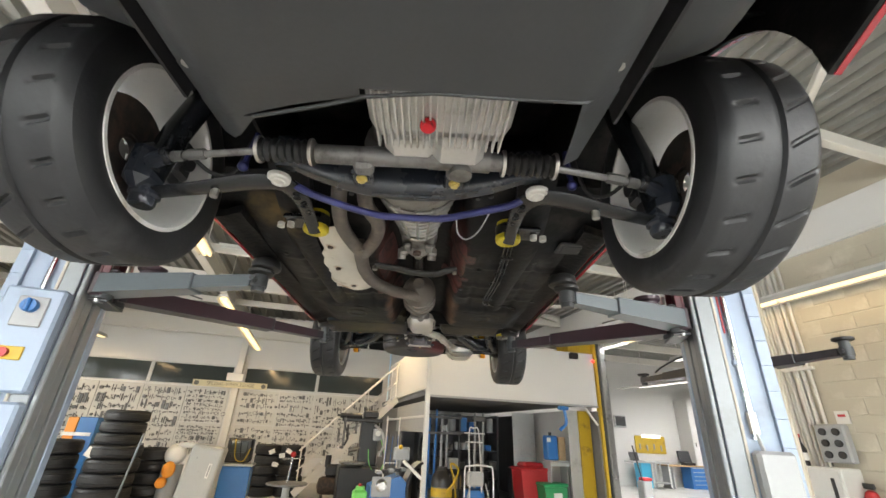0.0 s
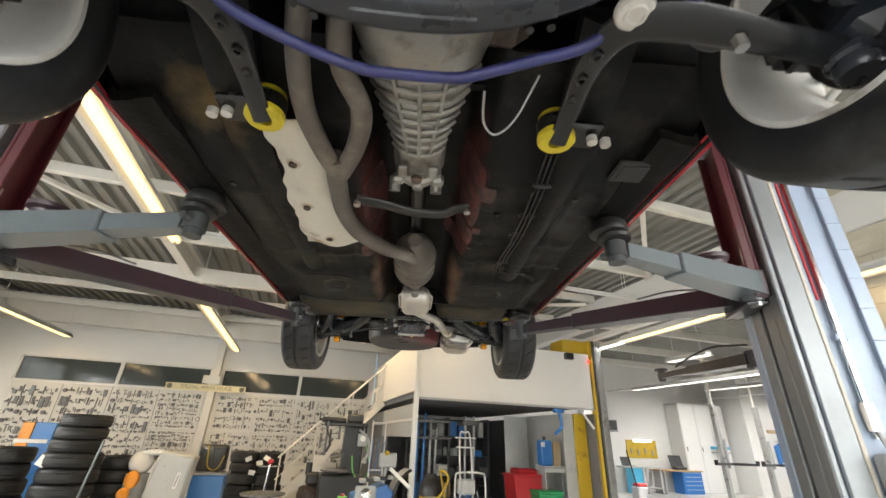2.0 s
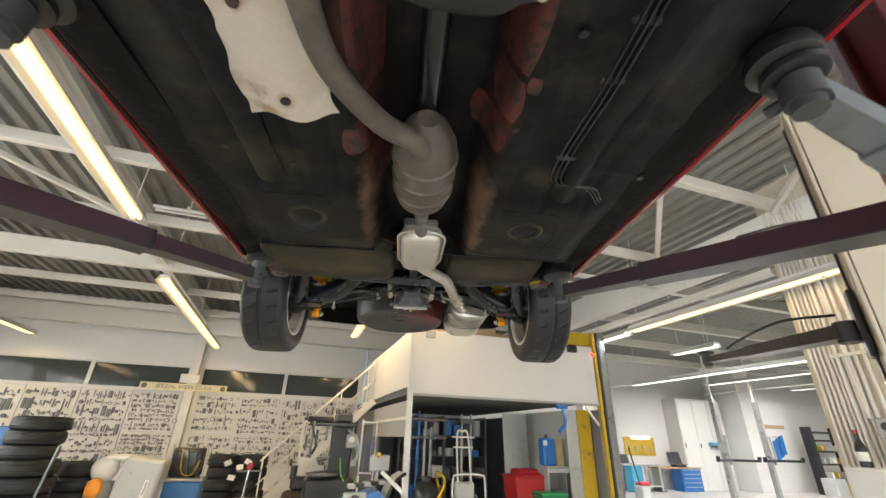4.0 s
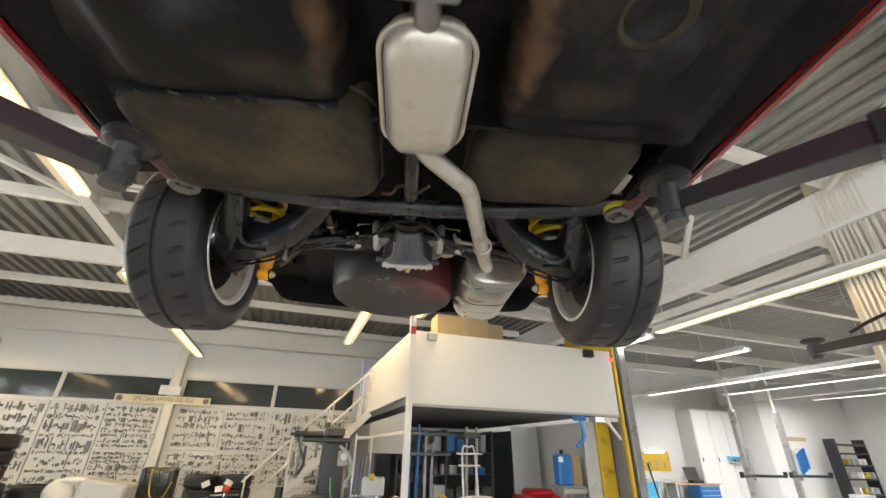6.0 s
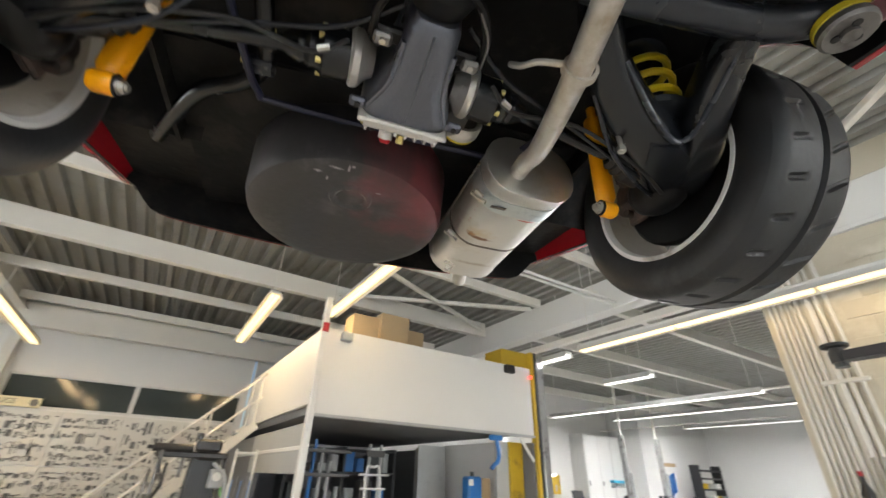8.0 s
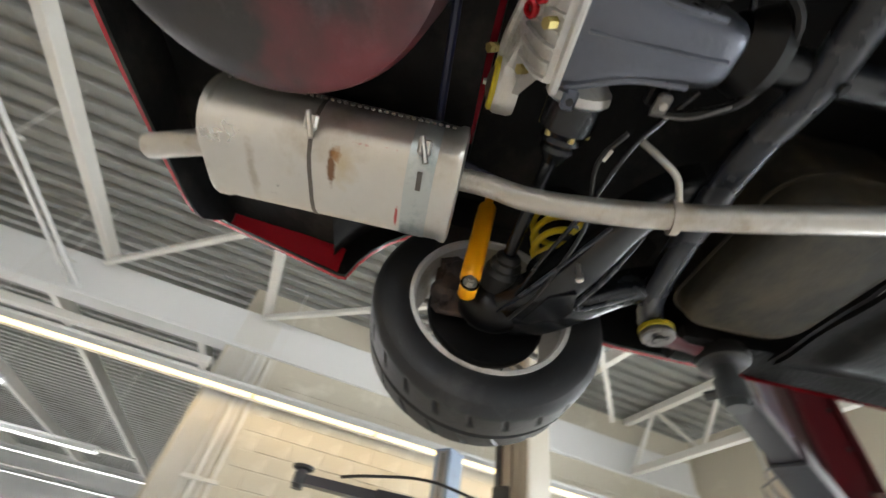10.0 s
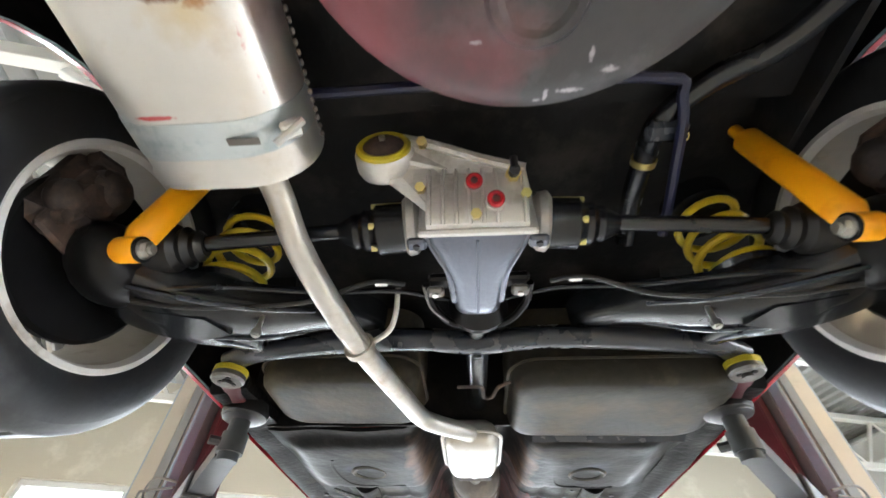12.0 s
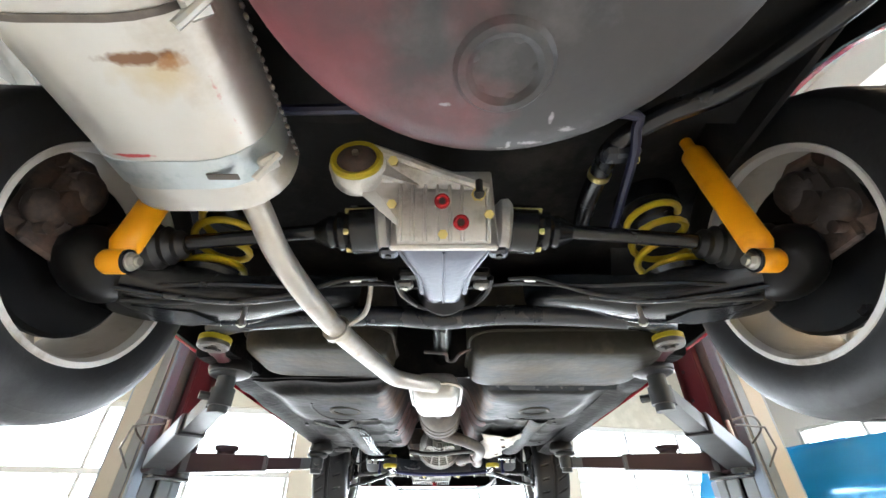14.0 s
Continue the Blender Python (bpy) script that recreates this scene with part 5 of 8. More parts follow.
for sx in (-1, 1):
    prof = []
    for k in range(15):
        h = 0.235 + 0.125 * k / 14
        prof += [(0.024 if k % 2 else 0.031, h)]
    P("bellows", Shape().lathe(prof, (0, -0.09, 2.205), (sx, 0, 0), 18), RUBBER_SOFT, "ribbed black rubber bellows", rack)
    for h in (0.235, 0.362):
        P("clip", Shape().lathe([(0.033, h - 0.004), (0.034, h), (0.033, h + 0.004)], (0, -0.09, 2.205), (sx, 0, 0), 18), ZINC, "", rack)
    P("tie_rod", Shape().cyl((sx * 0.36, -0.085, 2.205), (sx * 0.56, -0.065, 2.19), 0.009, n=10).cyl((sx * 0.50, -0.072, 2.195), (sx * 0.545, -0.067, 2.192), 0.014, n=6).cyl((sx * 0.555, -0.065, 2.19), (sx * 0.60, -0.06, 2.187), 0.013), RACK, "", rack)
    P("ball_end", Shape().sphere((sx * 0.60, -0.06, 2.19), 0.022).cyl((sx * 0.60, -0.06, 2.19), (sx * 0.60, -0.06, 2.25), 0.01), SATIN, "", rack)
for sx in (-1, 1):
    P("bolt", Shape().cyl((sx * 0.118, -0.035, 2.175), (sx * 0.118, -0.035, 2.163), 0.010, n=6).cyl((sx * 0.118, -0.035, 2.176), (sx * 0.118, -0.035, 2.171), 0.0145), GOLDZINC, "yellow zinc bolt", rack)

# front crossmember
def cross_edge(x):
    """Front edge, rear edge and height of the pressed beam."""
    q = min(1.0, abs(x) / 0.30)
    return 0.0 - 0.05 * q ** 2.4, 0.078 - 0.07 * q ** 2.2, 2.172 + 0.03 * q * q


def cross_sheet(x, t):
    f, r, z = cross_edge(x)
    return (x, f + (r - f) * t, z + 0.03 * (2 * t - 1) ** 6)


xm = P("front_crossmember", Shape().slab(cross_sheet, -0.345, 0.345, 40, 0, 1, 14, (0, 0, 0.05)), GREYBLACK, "black pressed steel front crossmember")
for k, (x, y) in enumerate(((-0.19, 0.04), (-0.16, 0.055), (0.19, 0.05), (0.225, 0.045), (0.15, 0.03))):
    P("beam_hole", Shape().lathe([(0.001, 0), (0.007, 0), (0.007, 0.004), (0.001, 0.004)], (x, y, cross_edge(x)[2] - 0.001), (0, 0, 1), 12), BLACKP, "", xm)
P("beam_swage", Shape().tube([(x, 0.035, cross_edge(x)[2] - 0.001) for x in (-0.1, -0.05, 0, 0.05, 0.1)], 0.005, 6), GREYBLACK, "", xm)
P("mount_tab", Shape().box((-0.118, -0.03, 2.185), (0.055, 0.06, 0.02), 0.006), GREYBLACK, "", xm)
P("mount_tab", Shape().box((0.118, -0.03, 2.185), (0.055, 0.06, 0.02), 0.006), GREYBLACK, "", xm)

# control arms: outer joint, inner joint, rear bush
for sx in (-1, 1):
    run = smooth_path([(0.655, -0.012, 2.108), (0.52, -0.01, 2.135), (0.42, 0.0, 2.165), (0.345, 0.03, 2.185), (0.318, 0.10, 2.192), (0.318, 0.20, 2.192), (0.323, 0.315, 2.182)], 6)
    widths = [0.030 + 0.010 * math.exp(-((p.x - 0.40) / 0.1) ** 2) - 0.006 * min(1, max(0, p.y / 0.3)) for p in run]
    s = Shape().tube([(sx * p.x, p.y, p.z) for p in run], [w * (0.86 - 0.2 * min(1, max(0, p.y / 0.2))) for w, p in zip(widths, run)], 16, flat=0.36)
    ca = P("control_arm", s, SATIN, "black pressed steel control arm")
    P("outer_joint", Shape().lathe([(0.001, 2.072), (0.026, 2.072), (0.030, 2.08), (0.030, 2.095), (0.036, 2.10), (0.036, 2.12), (0.001, 2.125)], (sx * 0.655, -0.012, 0), (0, 0, 1), 20), GREYBLACK, "", ca)
    P("inner_joint", Shape().lathe([(0.001, 2.171), (0.011, 2.171), (0.012, 2.168), (0.017, 2.168), (0.018, 2.172), (0.027, 2.173), (0.030, 2.177), (0.030, 2.188), (0.001, 2.188)], (sx * 0.341, 0.0, 0), (0, 0, 1), 22), WHITECAP, "pale capped ball joint", ca)
    P("rear_bush", Shape().lathe([(0.018, 2.184), (0.038, 2.184), (0.042, 2.189), (0.042, 2.203), (0.037, 2.207), (0.018, 2.207)], (sx * 0.322, 0.316, 0), (0, 0, 1), 24, close=True), YELLOW, "yellow polyurethane bush", ca)
    P("bush_shell", Shape().lathe([(0.018, 2.207), (0.039, 2.207), (0.041, 2.212), (0.041, 2.240), (0.018, 2.243)], (sx * 0.322, 0.316, 0), (0, 0, 1), 24, close=True), RUBBER_SOFT, "", ca)
    P("upper_bush", Shape().lathe([(0.018, 2.243), (0.036, 2.243), (0.037, 2.248), (0.036, 2.256), (0.018, 2.258)], (sx * 0.322, 0.316, 0), (0, 0, 1), 24, close=True), YELLOW, "", ca)
    P("bush_housing", Shape().lathe([(0.001, 2.2), (0.036, 2.2), (0.038, 2.235), (0.03, 2.25), (0.001, 2.25)], (sx * 0.322, 0.312, 0), (0, 0, 1), 20).box((sx * 0.375, 0.34, 2.235), (0.12, 0.08, 0.02), 0.006), SATIN, "", ca)
    for bx, by in ((0.415, 0.335), (0.449, 0.34)):
        P("bolt", Shape().cyl((sx * bx, by, 2.225), (sx * bx, by, 2.208), 0.012, n=12), WHITECAP, "", ca)
    P("bolt", Shape().cyl((sx * 0.49, -0.006, 2.135), (sx * 0.49, -0.006, 2.112), 0.010, n=6), ZINC, "", ca)
    for t, (hx, hy, hz) in enumerate(((0.316, 0.085, 2.174), (0.311, 0.14, 2.179), (0.314, 0.19, 2.184))):
        P("hole_rim", Shape().lathe([(0.007, 0), (0.011, 0), (0.011, 0.004), (0.007, 0.004)], (sx * hx, hy, hz), (0, 0, 1), 14, close=True), BLACKP, "", ca)

# front struts and uprights
for sx in (-1, 1):
    st = P("front_strut", Shape().tube([(sx * 0.645, -0.03, 2.15), (sx * 0.63, -0.015, 2.3), (sx * 0.60, 0.0, 2.44), (sx * 0.56, 0.02, 2.70)], [0.034, 0.034, 0.034, 0.03], 16), SATIN)
    P("upright", Shape().box((sx * 0.66, -0.03, 2.17), (0.07, 0.10, 0.13), 0.025).tube([(sx * 0.59, -0.065, 2.19), (sx * 0.62, -0.06, 2.18), (sx * 0.66, -0.04, 2.165)], [0.016, 0.02, 0.026], 10), GREYBLACK, "", st)
    P("caliper", Shape().box((sx * 0.69, 0.075, 2.27), (0.08, 0.06, 0.14), 0.012).box((sx * 0.66, 0.065, 2.255), (0.05, 0.07, 0.1), 0.012), BLACKP, "dark brake caliper", st)
    P("piston_housing", Shape().cyl((sx * 0.625, 0.06, 2.26), (sx * 0.68, 0.06, 2.26), 0.03, n=20), BLACKP, "", st)
    P("caliper_bracket", Shape().box((sx * 0.655, 0.04, 2.25), (0.014, 0.08, 0.16), 0.005), BLACKP, "", st)
    P("dust_plate", Shape().lathe([(0.04, 0.0), (0.135, 0.0), (0.138, 0.008), (0.04, 0.006)], (sx * 0.715, YF, WZ), (sx, 0, 0), 30, close=True), BRAKE, "", st)
    P("brake_hose", Shape().tube(smooth_path([(sx * 0.62, 0.03, 2.27), (sx * 0.57, 0.08, 2.24), (sx * 0.52, 0.10, 2.26), (sx * 0.48, 0.08, 2.36)], 6), 0.006, 8), RUBBER_SOFT, "", st)
    P("drop_link", Shape().cyl((sx * 0.43, -0.02, 2.20), (sx * 0.425, 0.0, 2.32), 0.008, n=8).sphere((sx * 0.43, -0.02, 2.20), 0.014), BLUEBAR, "", st)

# anti-roll bar
bp = smooth_path([(-0.32, 0.045, 2.195), (-0.275, 0.073, 2.185), (-0.18, 0.112, 2.172), (-0.10, 0.137, 2.166), (-0.06, 0.143, 2.165), (0.06, 0.143, 2.165), (0.11, 0.134, 2.166), (0.20, 0.102, 2.174), (0.28, 0.078, 2.185), (0.32, 0.05, 2.195)], 5)
bar = P("anti_roll_bar", Shape().tube(bp, 0.0105, 12), BLUEBAR, "violet blue anti-roll bar with small white markings")
for x0, x1 in ((-0.055, -0.025), (0.005, 0.045)):
    P("marking", Shape().box(((x0 + x1) / 2, 0.1405, 2.1575), (x1 - x0, 0.001, 0.007), 0, Matrix.Rotation(0.9, 4, "X")), WHITECAP, "", bar)
P("wire_loop", Shape().tube(smooth_path([(0.14, 0.20, 2.2), (0.15, 0.27, 2.185), (0.18, 0.30, 2.18), (0.215, 0.26, 2.19), (0.24, 0.16, 2.21)], 6), 0.0025, 6), GREYP)

# gearbox
def gear_r(y):
    t = min(1, max(0, (y - 0.12) / 0.36))
    return 0.15 - 0.075 * t


s = Shape()
ys = [0.02 + 0.0372 * k for k in range(17)]
rings = []
for y in ys:
    r = gear_r(y)
    rings.append([(0.012 + r * math.cos(2 * math.pi * k / 20), y, 2.335 + 0.9 * r * math.sin(2 * math.pi * k / 20)) for k in range(20)])
s.add([p for r in rings for p in r], [(i * 20 + k, i * 20 + (k + 1) % 20, (i + 1) * 20 + (k + 1) % 20, (i + 1) * 20 + k) for i in range(16) for k in range(20)] + [list(range(20)), [320 + k for k in range(20)]])
gb = P("gearbox", s, GEARALU, "ribbed cast aluminium gearbox")
for k in range(9):
    y = 0.20 + 0.038 * k
    r = gear_r(y)
    P("rib", Shape().tube([(0.012 + (r + 0.004) * math.cos(radians(a)), y, 2.335 + 0.9 * (r + 0.004) * math.sin(radians(a))) for a in range(205, 340, 9)], 0.006, 6), GEARALU, "", gb)
for dx in (-0.045, 0.0, 0.045):
    P("rib", Shape().tube([(0.012 + dx * gear_r(y) / 0.11, y, 2.335 - 0.9 * math.sqrt(max(0, gear_r(y) ** 2 - (dx * gear_r(y) / 0.11) ** 2)) - 0.003) for y in [0.18 + 0.04 * k for k in range(9)]], 0.006, 6), GEARALU, "", gb)
P("tail_flange", Shape().lathe([(0.02, 0.0), (0.062, 0.0), (0.07, 0.01), (0.07, 0.03), (0.04, 0.035), (0.02, 0.02)], (0.012, 0.60, 2.315), (0, 1, 0), 12, close=True).box((-0.045, 0.615, 2.265), (0.035, 0.03, 0.03), 0.006).box((0.07, 0.615, 2.265), (0.035, 0.03, 0.03), 0.006).box((0.012, 0.63, 2.255), (0.03, 0.03, 0.03), 0.006).box((-0.03, 0.57, 2.262), (0.03, 0.05, 0.02), 0.005).box((0.054, 0.57, 2.262), (0.03, 0.05, 0.02), 0.005), GEARALU, "", gb)
P("gearbox_brace", Shape().tube(smooth_path([(-0.168, 0.68, 2.222), (-0.08, 0.69, 2.215), (0, 0.705, 2.205), (0.09, 0.705, 2.205), (0.13, 0.69, 2.215), (0.175, 0.68, 2.222)], 5), 0.021, 12, flat=0.55), RUBBER_SOFT, "black pressed gearbox carrier", gb)
for sx in (-1, 1):
    P("rubber_mount", Shape().cyl((sx * 0.062 + 0.005, 0.655, 2.245), (sx * 0.062 + 0.005, 0.640, 2.285), 0.017, n=16), GEARALU, "", gb)
P("filler_boss", Shape().cyl((0.008, 0.585, 2.25), (0.008, 0.585, 2.238), 0.016, n=16), BRAKE, "", gb)
for sx in (-1, 1):
    P("bolt", Shape().cyl((sx * 0.167, 0.682, 2.215), (sx * 0.167, 0.682, 2.2), 0.011, n=6), ZINC, "", gb)
P("propeller_shaft", Shape().cyl((0.012, 0.62, 2.33), (0.0, 1.5, 2.36), 0.03).cyl((0.0, 1.5, 2.36), (0.0, 2.36, 2.31), 0.03), SATIN)

# exhaust: two header pipes, one pipe, flexible joint, resonator, tail pipe, muffler
ex = P("exhaust_pipe", Shape().tube(smooth_path([(-0.20, 0.47, 2.215), (-0.21, 0.60, 2.21), (-0.213, 0.74, 2.21), (-0.185, 0.88, 2.212), (-0.10, 1.02, 2.22), (-0.01, 1.10, 2.23), (0.015, 1.2, 2.24), (0.012, 1.36, 2.245)], 6), 0.027, 14), HEADER, "dull grey brown exhaust pipe")
P("header_pipe", Shape().tube(smooth_path([(-0.20, 0.05, 2.30), (-0.225, 0.18, 2.23), (-0.235, 0.30, 2.21), (-0.225, 0.42, 2.21), (-0.205, 0.52, 2.21)], 6), 0.024, 12), HEADER, "", ex)
P("header_pipe", Shape().tube(smooth_path([(-0.13, 0.05, 2.30), (-0.145, 0.18, 2.235), (-0.115, 0.30, 2.22), (-0.14, 0.42, 2.215), (-0.19, 0.53, 2.21)], 6), 0.024, 12), HEADER, "", ex)
P("flex_joint", Shape().lathe([(0.028, 1.06), (0.055, 1.09), (0.082, 1.15), (0.088, 1.20), (0.088, 1.36), (0.080, 1.40), (0.048, 1.44), (0.028, 1.46)], (0.008, 0.0, 2.282), (0, 1, 0), 24), HEADER, "dull brown middle silencer", ex)
for y in (1.20, 1.27, 1.34):
    P("silencer_rib", Shape().lathe([(0.086, -0.008), (0.0925, -0.003), (0.0925, 0.003), (0.086, 0.008)], (0.008, y, 2.282), (0, 1, 0), 24, close=True), HEADER, "", ex)
P("joint_flange", Shape().box((0.012, 1.515, 2.235), (0.115, 0.014, 0.034), 0.006).box((0.012, 1.533, 2.235), (0.105, 0.012, 0.03), 0.006).cyl((0.012, 1.44, 2.25), (0.016, 1.60, 2.235), 0.022), RACK, "", ex)
def rbox(cx, cz, w, h, r, ys):
    """A body of rounded section along y; ys: (y, scale)."""
    o = rounded(w, h, r, 5)
    n = len(o)
    vs = [(cx + a * k, y, cz + b * k) for y, k in ys for a, b in o]
    m = len(ys)
    return Shape().add(vs, [(i * n + k, i * n + (k + 1) % n, (i + 1) * n + (k + 1) % n, (i + 1) * n + k) for i in range(m - 1) for k in range(n)] + [list(range(n)), [(m - 1) * n + k for k in range(n)]])


res = P("resonator", rbox(0.020, 2.24, 0.155, 0.088, 0.036, ((1.578, 0.3), (1.583, 0.62), (1.593, 0.82), (1.615, 0.96), (1.64, 1.0), (1.815, 1.0), (1.845, 0.95), (1.866, 0.82), (1.877, 0.6), (1.882, 0.3))), EXHAUST, "bright aluminised resonator box", ex)
P("seam", Shape().tube([(0.020 + a, 1.73 + b, 2.238) for a, b in rounded(0.17, 0.306, 0.062, 8)], 0.0055, 8, closed=True), EXHAUST, "", res)
for x0, k in [(a, b) for a in (-0.034, 0.034) for b in range(4)]:
    P("swage", Shape().tube([(0.020 + x0 + 0.005 * i, 1.66 + 0.044 * k + 0.0006 * i * (1 if x0 < 0 else -1), 2.1993 + (0.0022 if i in (-2, 2) else 0.0)) for i in (-2, -1, 0, 1, 2)], 0.0035, 6), EXHAUST, "", res)
tail = smooth_path([(0.022, 1.86, 2.235), (0.036, 1.895, 2.23), (0.105, 1.962, 2.222), (0.146, 2.010, 2.221), (0.176, 2.105, 2.222), (0.236, 2.32, 2.224), (0.276, 2.47, 2.24), (0.308, 2.58, 2.272), (0.325, 2.66, 2.31), (0.34, 2.75, 2.33)], 6)
P("tail_pipe", Shape().tube(tail, 0.0235, 16), EXHAUST, "pale weathered exhaust tail pipe", ex)
P("pipe_hanger", Shape().lathe([(0.025, -0.007), (0.032, -0.007), (0.032, 0.007), (0.025, 0.007)], (0.243, 2.335, 2.227), (0.25, 1, 0.1), 18, close=True).tube(smooth_path([(0.215, 2.34, 2.235), (0.18, 2.36, 2.25), (0.165, 2.39, 2.27), (0.16, 2.42, 2.31)], 5), 0.006, 8), EXHAUST, "", ex)
MX, MZ = 0.398, 2.345
muf = P("muffler", rbox(MX, MZ, 0.256, 0.19, 0.085, ((2.705, 0.9), (2.71, 1.03), (2.722, 1.03), (2.728, 1.0), (3.20, 1.0), (3.205, 1.03), (3.217, 1.03), (3.222, 0.9))), MUFFLER, "large oval silencer with rust stain and red marks", ex)
for y, w in ((2.785, 0.027), (3.0, 0.004)):
    P("strap", rbox(MX, MZ, 0.260, 0.194, 0.087, ((y - w, 1.0), (y + w, 1.0))), STRAP if y < 2.9 else HEADER, "steel strap round the silencer", muf)
for y in (2.785, 3.0):
    P("strap_clamp", Shape().box((0.272, y, 2.276), (0.03, 0.026, 0.014), 0.004, Matrix.Rotation(0.75, 4, "Y")).cyl((0.256, y + 0.008, 2.285), (0.289, y - 0.008, 2.25), 0.006, n=8), ZINC, "", muf)
P("strap_slot", rbox(0.33, 2.2475, 0.045, 0.002, 0.0009, ((2.779, 1), (2.789, 1))), HEADER, "", muf)
# seam welded along the inner edge
for k in range(34):
    P("weld_bead", Shape().box((0.2575, 2.74 + 0.0135 * k, 2.345), (0.006, 0.009, 0.006), 0.002), HEADER, "", muf)
muf.location = (-0.018, 0.008, 0.008)
P("outlet_pipe", Shape().tube([(0.40, 3.21, 2.33), (0.42, 3.29, 2.32), (0.45, 3.39, 2.315)], 0.028, 14), EXHAUST, "", muf)

# heat shield
def shield_at(t, y):
    half = 0.062 + 0.08 * max(0, y - 0.45) + 0.006 * math.sin(23 * y + 2 * t) + 0.004 * math.sin(61 * y)
    x = -0.30 + half * t - 0.03 * max(0, y - 0.6)
    return (x, y + 0.012 * math.sin(5 * t) * (y > 0.98), 2.246 - 0.018 * math.cos(1.57 * t) + 0.004 * math.sin(38 * y + 3 * t) * t + 0.003 * math.sin(17 * y - 4 * t) + 0.003 * math.sin(90 * y + 9 * t) * max(0, y - 0.7))


P("heat_shield", Shape().slab(shield_at, -1, 1, 16, 0.36, 1.04, 70, (0, 0, 0.003)), SHIELD, "crumpled pale heat shield")
for x, y in ((-0.324, 0.534), (-0.338, 0.765), (-0.305, 0.985)):
    P("shield_hole", Shape().cyl((x, y, 2.2235), (x, y, 2.229), 0.011, n=14), BRAKE)

# fuel and brake lines along the right rail
for dx in (0.0, 0.014, 0.028):
    P("brake_line", Shape().tube(smooth_path([(0.335 + dx, 0.36, 2.25), (0.345 + dx, 0.6, 2.225), (0.35 + dx, 0.85, 2.222), (0.345 + dx, 1.1, 2.228), (0.37 + dx, 1.22, 2.235), (0.47 + dx, 1.24, 2.24), (0.55, 1.33 - dx, 2.245)], 5), 0.004, 6), SATIN)
for y in (0.55, 0.72, 0.85, 1.1):
    P("line_clip", Shape().box((0.362, y, 2.227), (0.052, 0.013, 0.012), 0.004), RUBBER_SOFT)
P("sill_pocket", Shape().box((0.60, 0.50, 2.262), (0.10, 0.09, 0.012), 0.004).box((0.60, 0.50, 2.258), (0.075, 0.065, 0.012), 0.003), BLACKP)
for x, y in ((-0.45, 1.02), (-0.52, 1.2), (-0.36, 1.26), (0.31, 0.98), (0.28, 0.78), (0.5, 0.66), (0.22, 1.05), (-0.55, 0.7), (0.45, 1.5), (-0.42, 1.55), (0.62, 1.2)):
    P("floor_plug", Shape().lathe([(0.001, 2.256), (0.009, 2.256), (0.011, 2.262), (0.001, 2.266)], (x, y, 0), (0, 0, 1), 12), BLACKP)
for x, y in ((-0.365, 1.515), (0.375, 1.53)):
    P("seat_plug", Shape().lathe([(0.046, 2.2375), (0.056, 2.2335), (0.064, 2.2375), (0.060, 2.249), (0.046, 2.249)], (x, y, 0), (0, 0, 1), 32, close=True), UNDERSEAL_OLD)
    P("pan_bead", Shape().tube(smooth_path([(x - 0.11, y - 0.13, 2.2365), (x + 0.06, y - 0.125, 2.2365), (x + 0.105, y - 0.06, 2.2365), (x + 0.115, y + 0.06, 2.2365), (x + 0.10, y + 0.13, 2.2365)], 5), 0.006, 8, flat=0.6), UNDERSEAL)
def patch_on(x, y, w, l):
    """A worn patch of body colour lying on the floor pan."""
    P("paint_patch", Shape().slab(lambda a, b: (x + a * w * (1 - 0.3 * b * b), y + b * l, pan(x + a * w * (1 - 0.3 * b * b), y + b * l)[2] - 0.0025), -1, 1, 8, -1, 1, 8, (0, 0, 0.002)), REDOVER)


for x, y, w, l in ((-0.135, 0.86, 0.035, 0.16), (-0.17, 1.154, 0.04, 0.05), (0.18, 0.66, 0.035, 0.10), (0.225, 0.67, 0.03, 0.04), (0.229, 0.917, 0.015, 0.02), (0.165, 1.113, 0.045, 0.05), (0.416, 1.094, 0.012, 0.015), (-0.416, 0.956, 0.012, 0.05), (0.19, 0.98, 0.03, 0.06), (-0.12, 1.30, 0.03, 0.08), (0.19, 0.80, 0.03, 0.10)):
    patch_on(x, y, w, l)

# tank halves: a slanted front close behind the seat pans, a shallow belly
for x0, x1, dz, y0, y1 in ((-0.635, -0.085, 0.0, 1.79, 2.145), (0.15, 0.57, 0.018, 1.845, 2.14)):
    cx, w, cy, d = (x0 + x1) / 2, x1 - x0, (y0 + y1) / 2, y1 - y0
    lv = ((2.46, 1.0), (2.30, 1.0), (2.278, 0.985), (2.260, 0.955), (2.250, 0.90), (2.2465, 0.80), (2.2445, 0.55))
    vs = []
    for z, k in lv:
        o = rounded(w - 2 * (1 - k) * 0.16, d - 2 * (1 - k) * 0.16, 0.075 * k, 8)
        vs += [(cx + a, cy + b, z + dz + 0.03 * max(0.0, -b / d) * (1 - k) + 0.0025 * math.sin(11 * a + 5 * b)) for a, b in o]
    n = len(o)
    P("fuel_tank", Shape().add(vs, [(i * n + k, i * n + (k + 1) % n, (i + 1) * n + (k + 1) % n, (i + 1) * n + k) for i in range(len(lv) - 1) for k in range(n)] + [list(range(n)), [(len(lv) - 1) * n + k for k in range(n)]]), UNDERSEAL_OLD, "black undersealed saddle tank half", sharp=70)
    o = rounded(w + 0.010, d + 0.010, 0.08, 8)
    P("tank_seam", Shape().tube([(cx + a, cy + b, 2.305 + dz) for a, b in o], 0.005, 6, closed=True), UNDERSEAL_OLD)
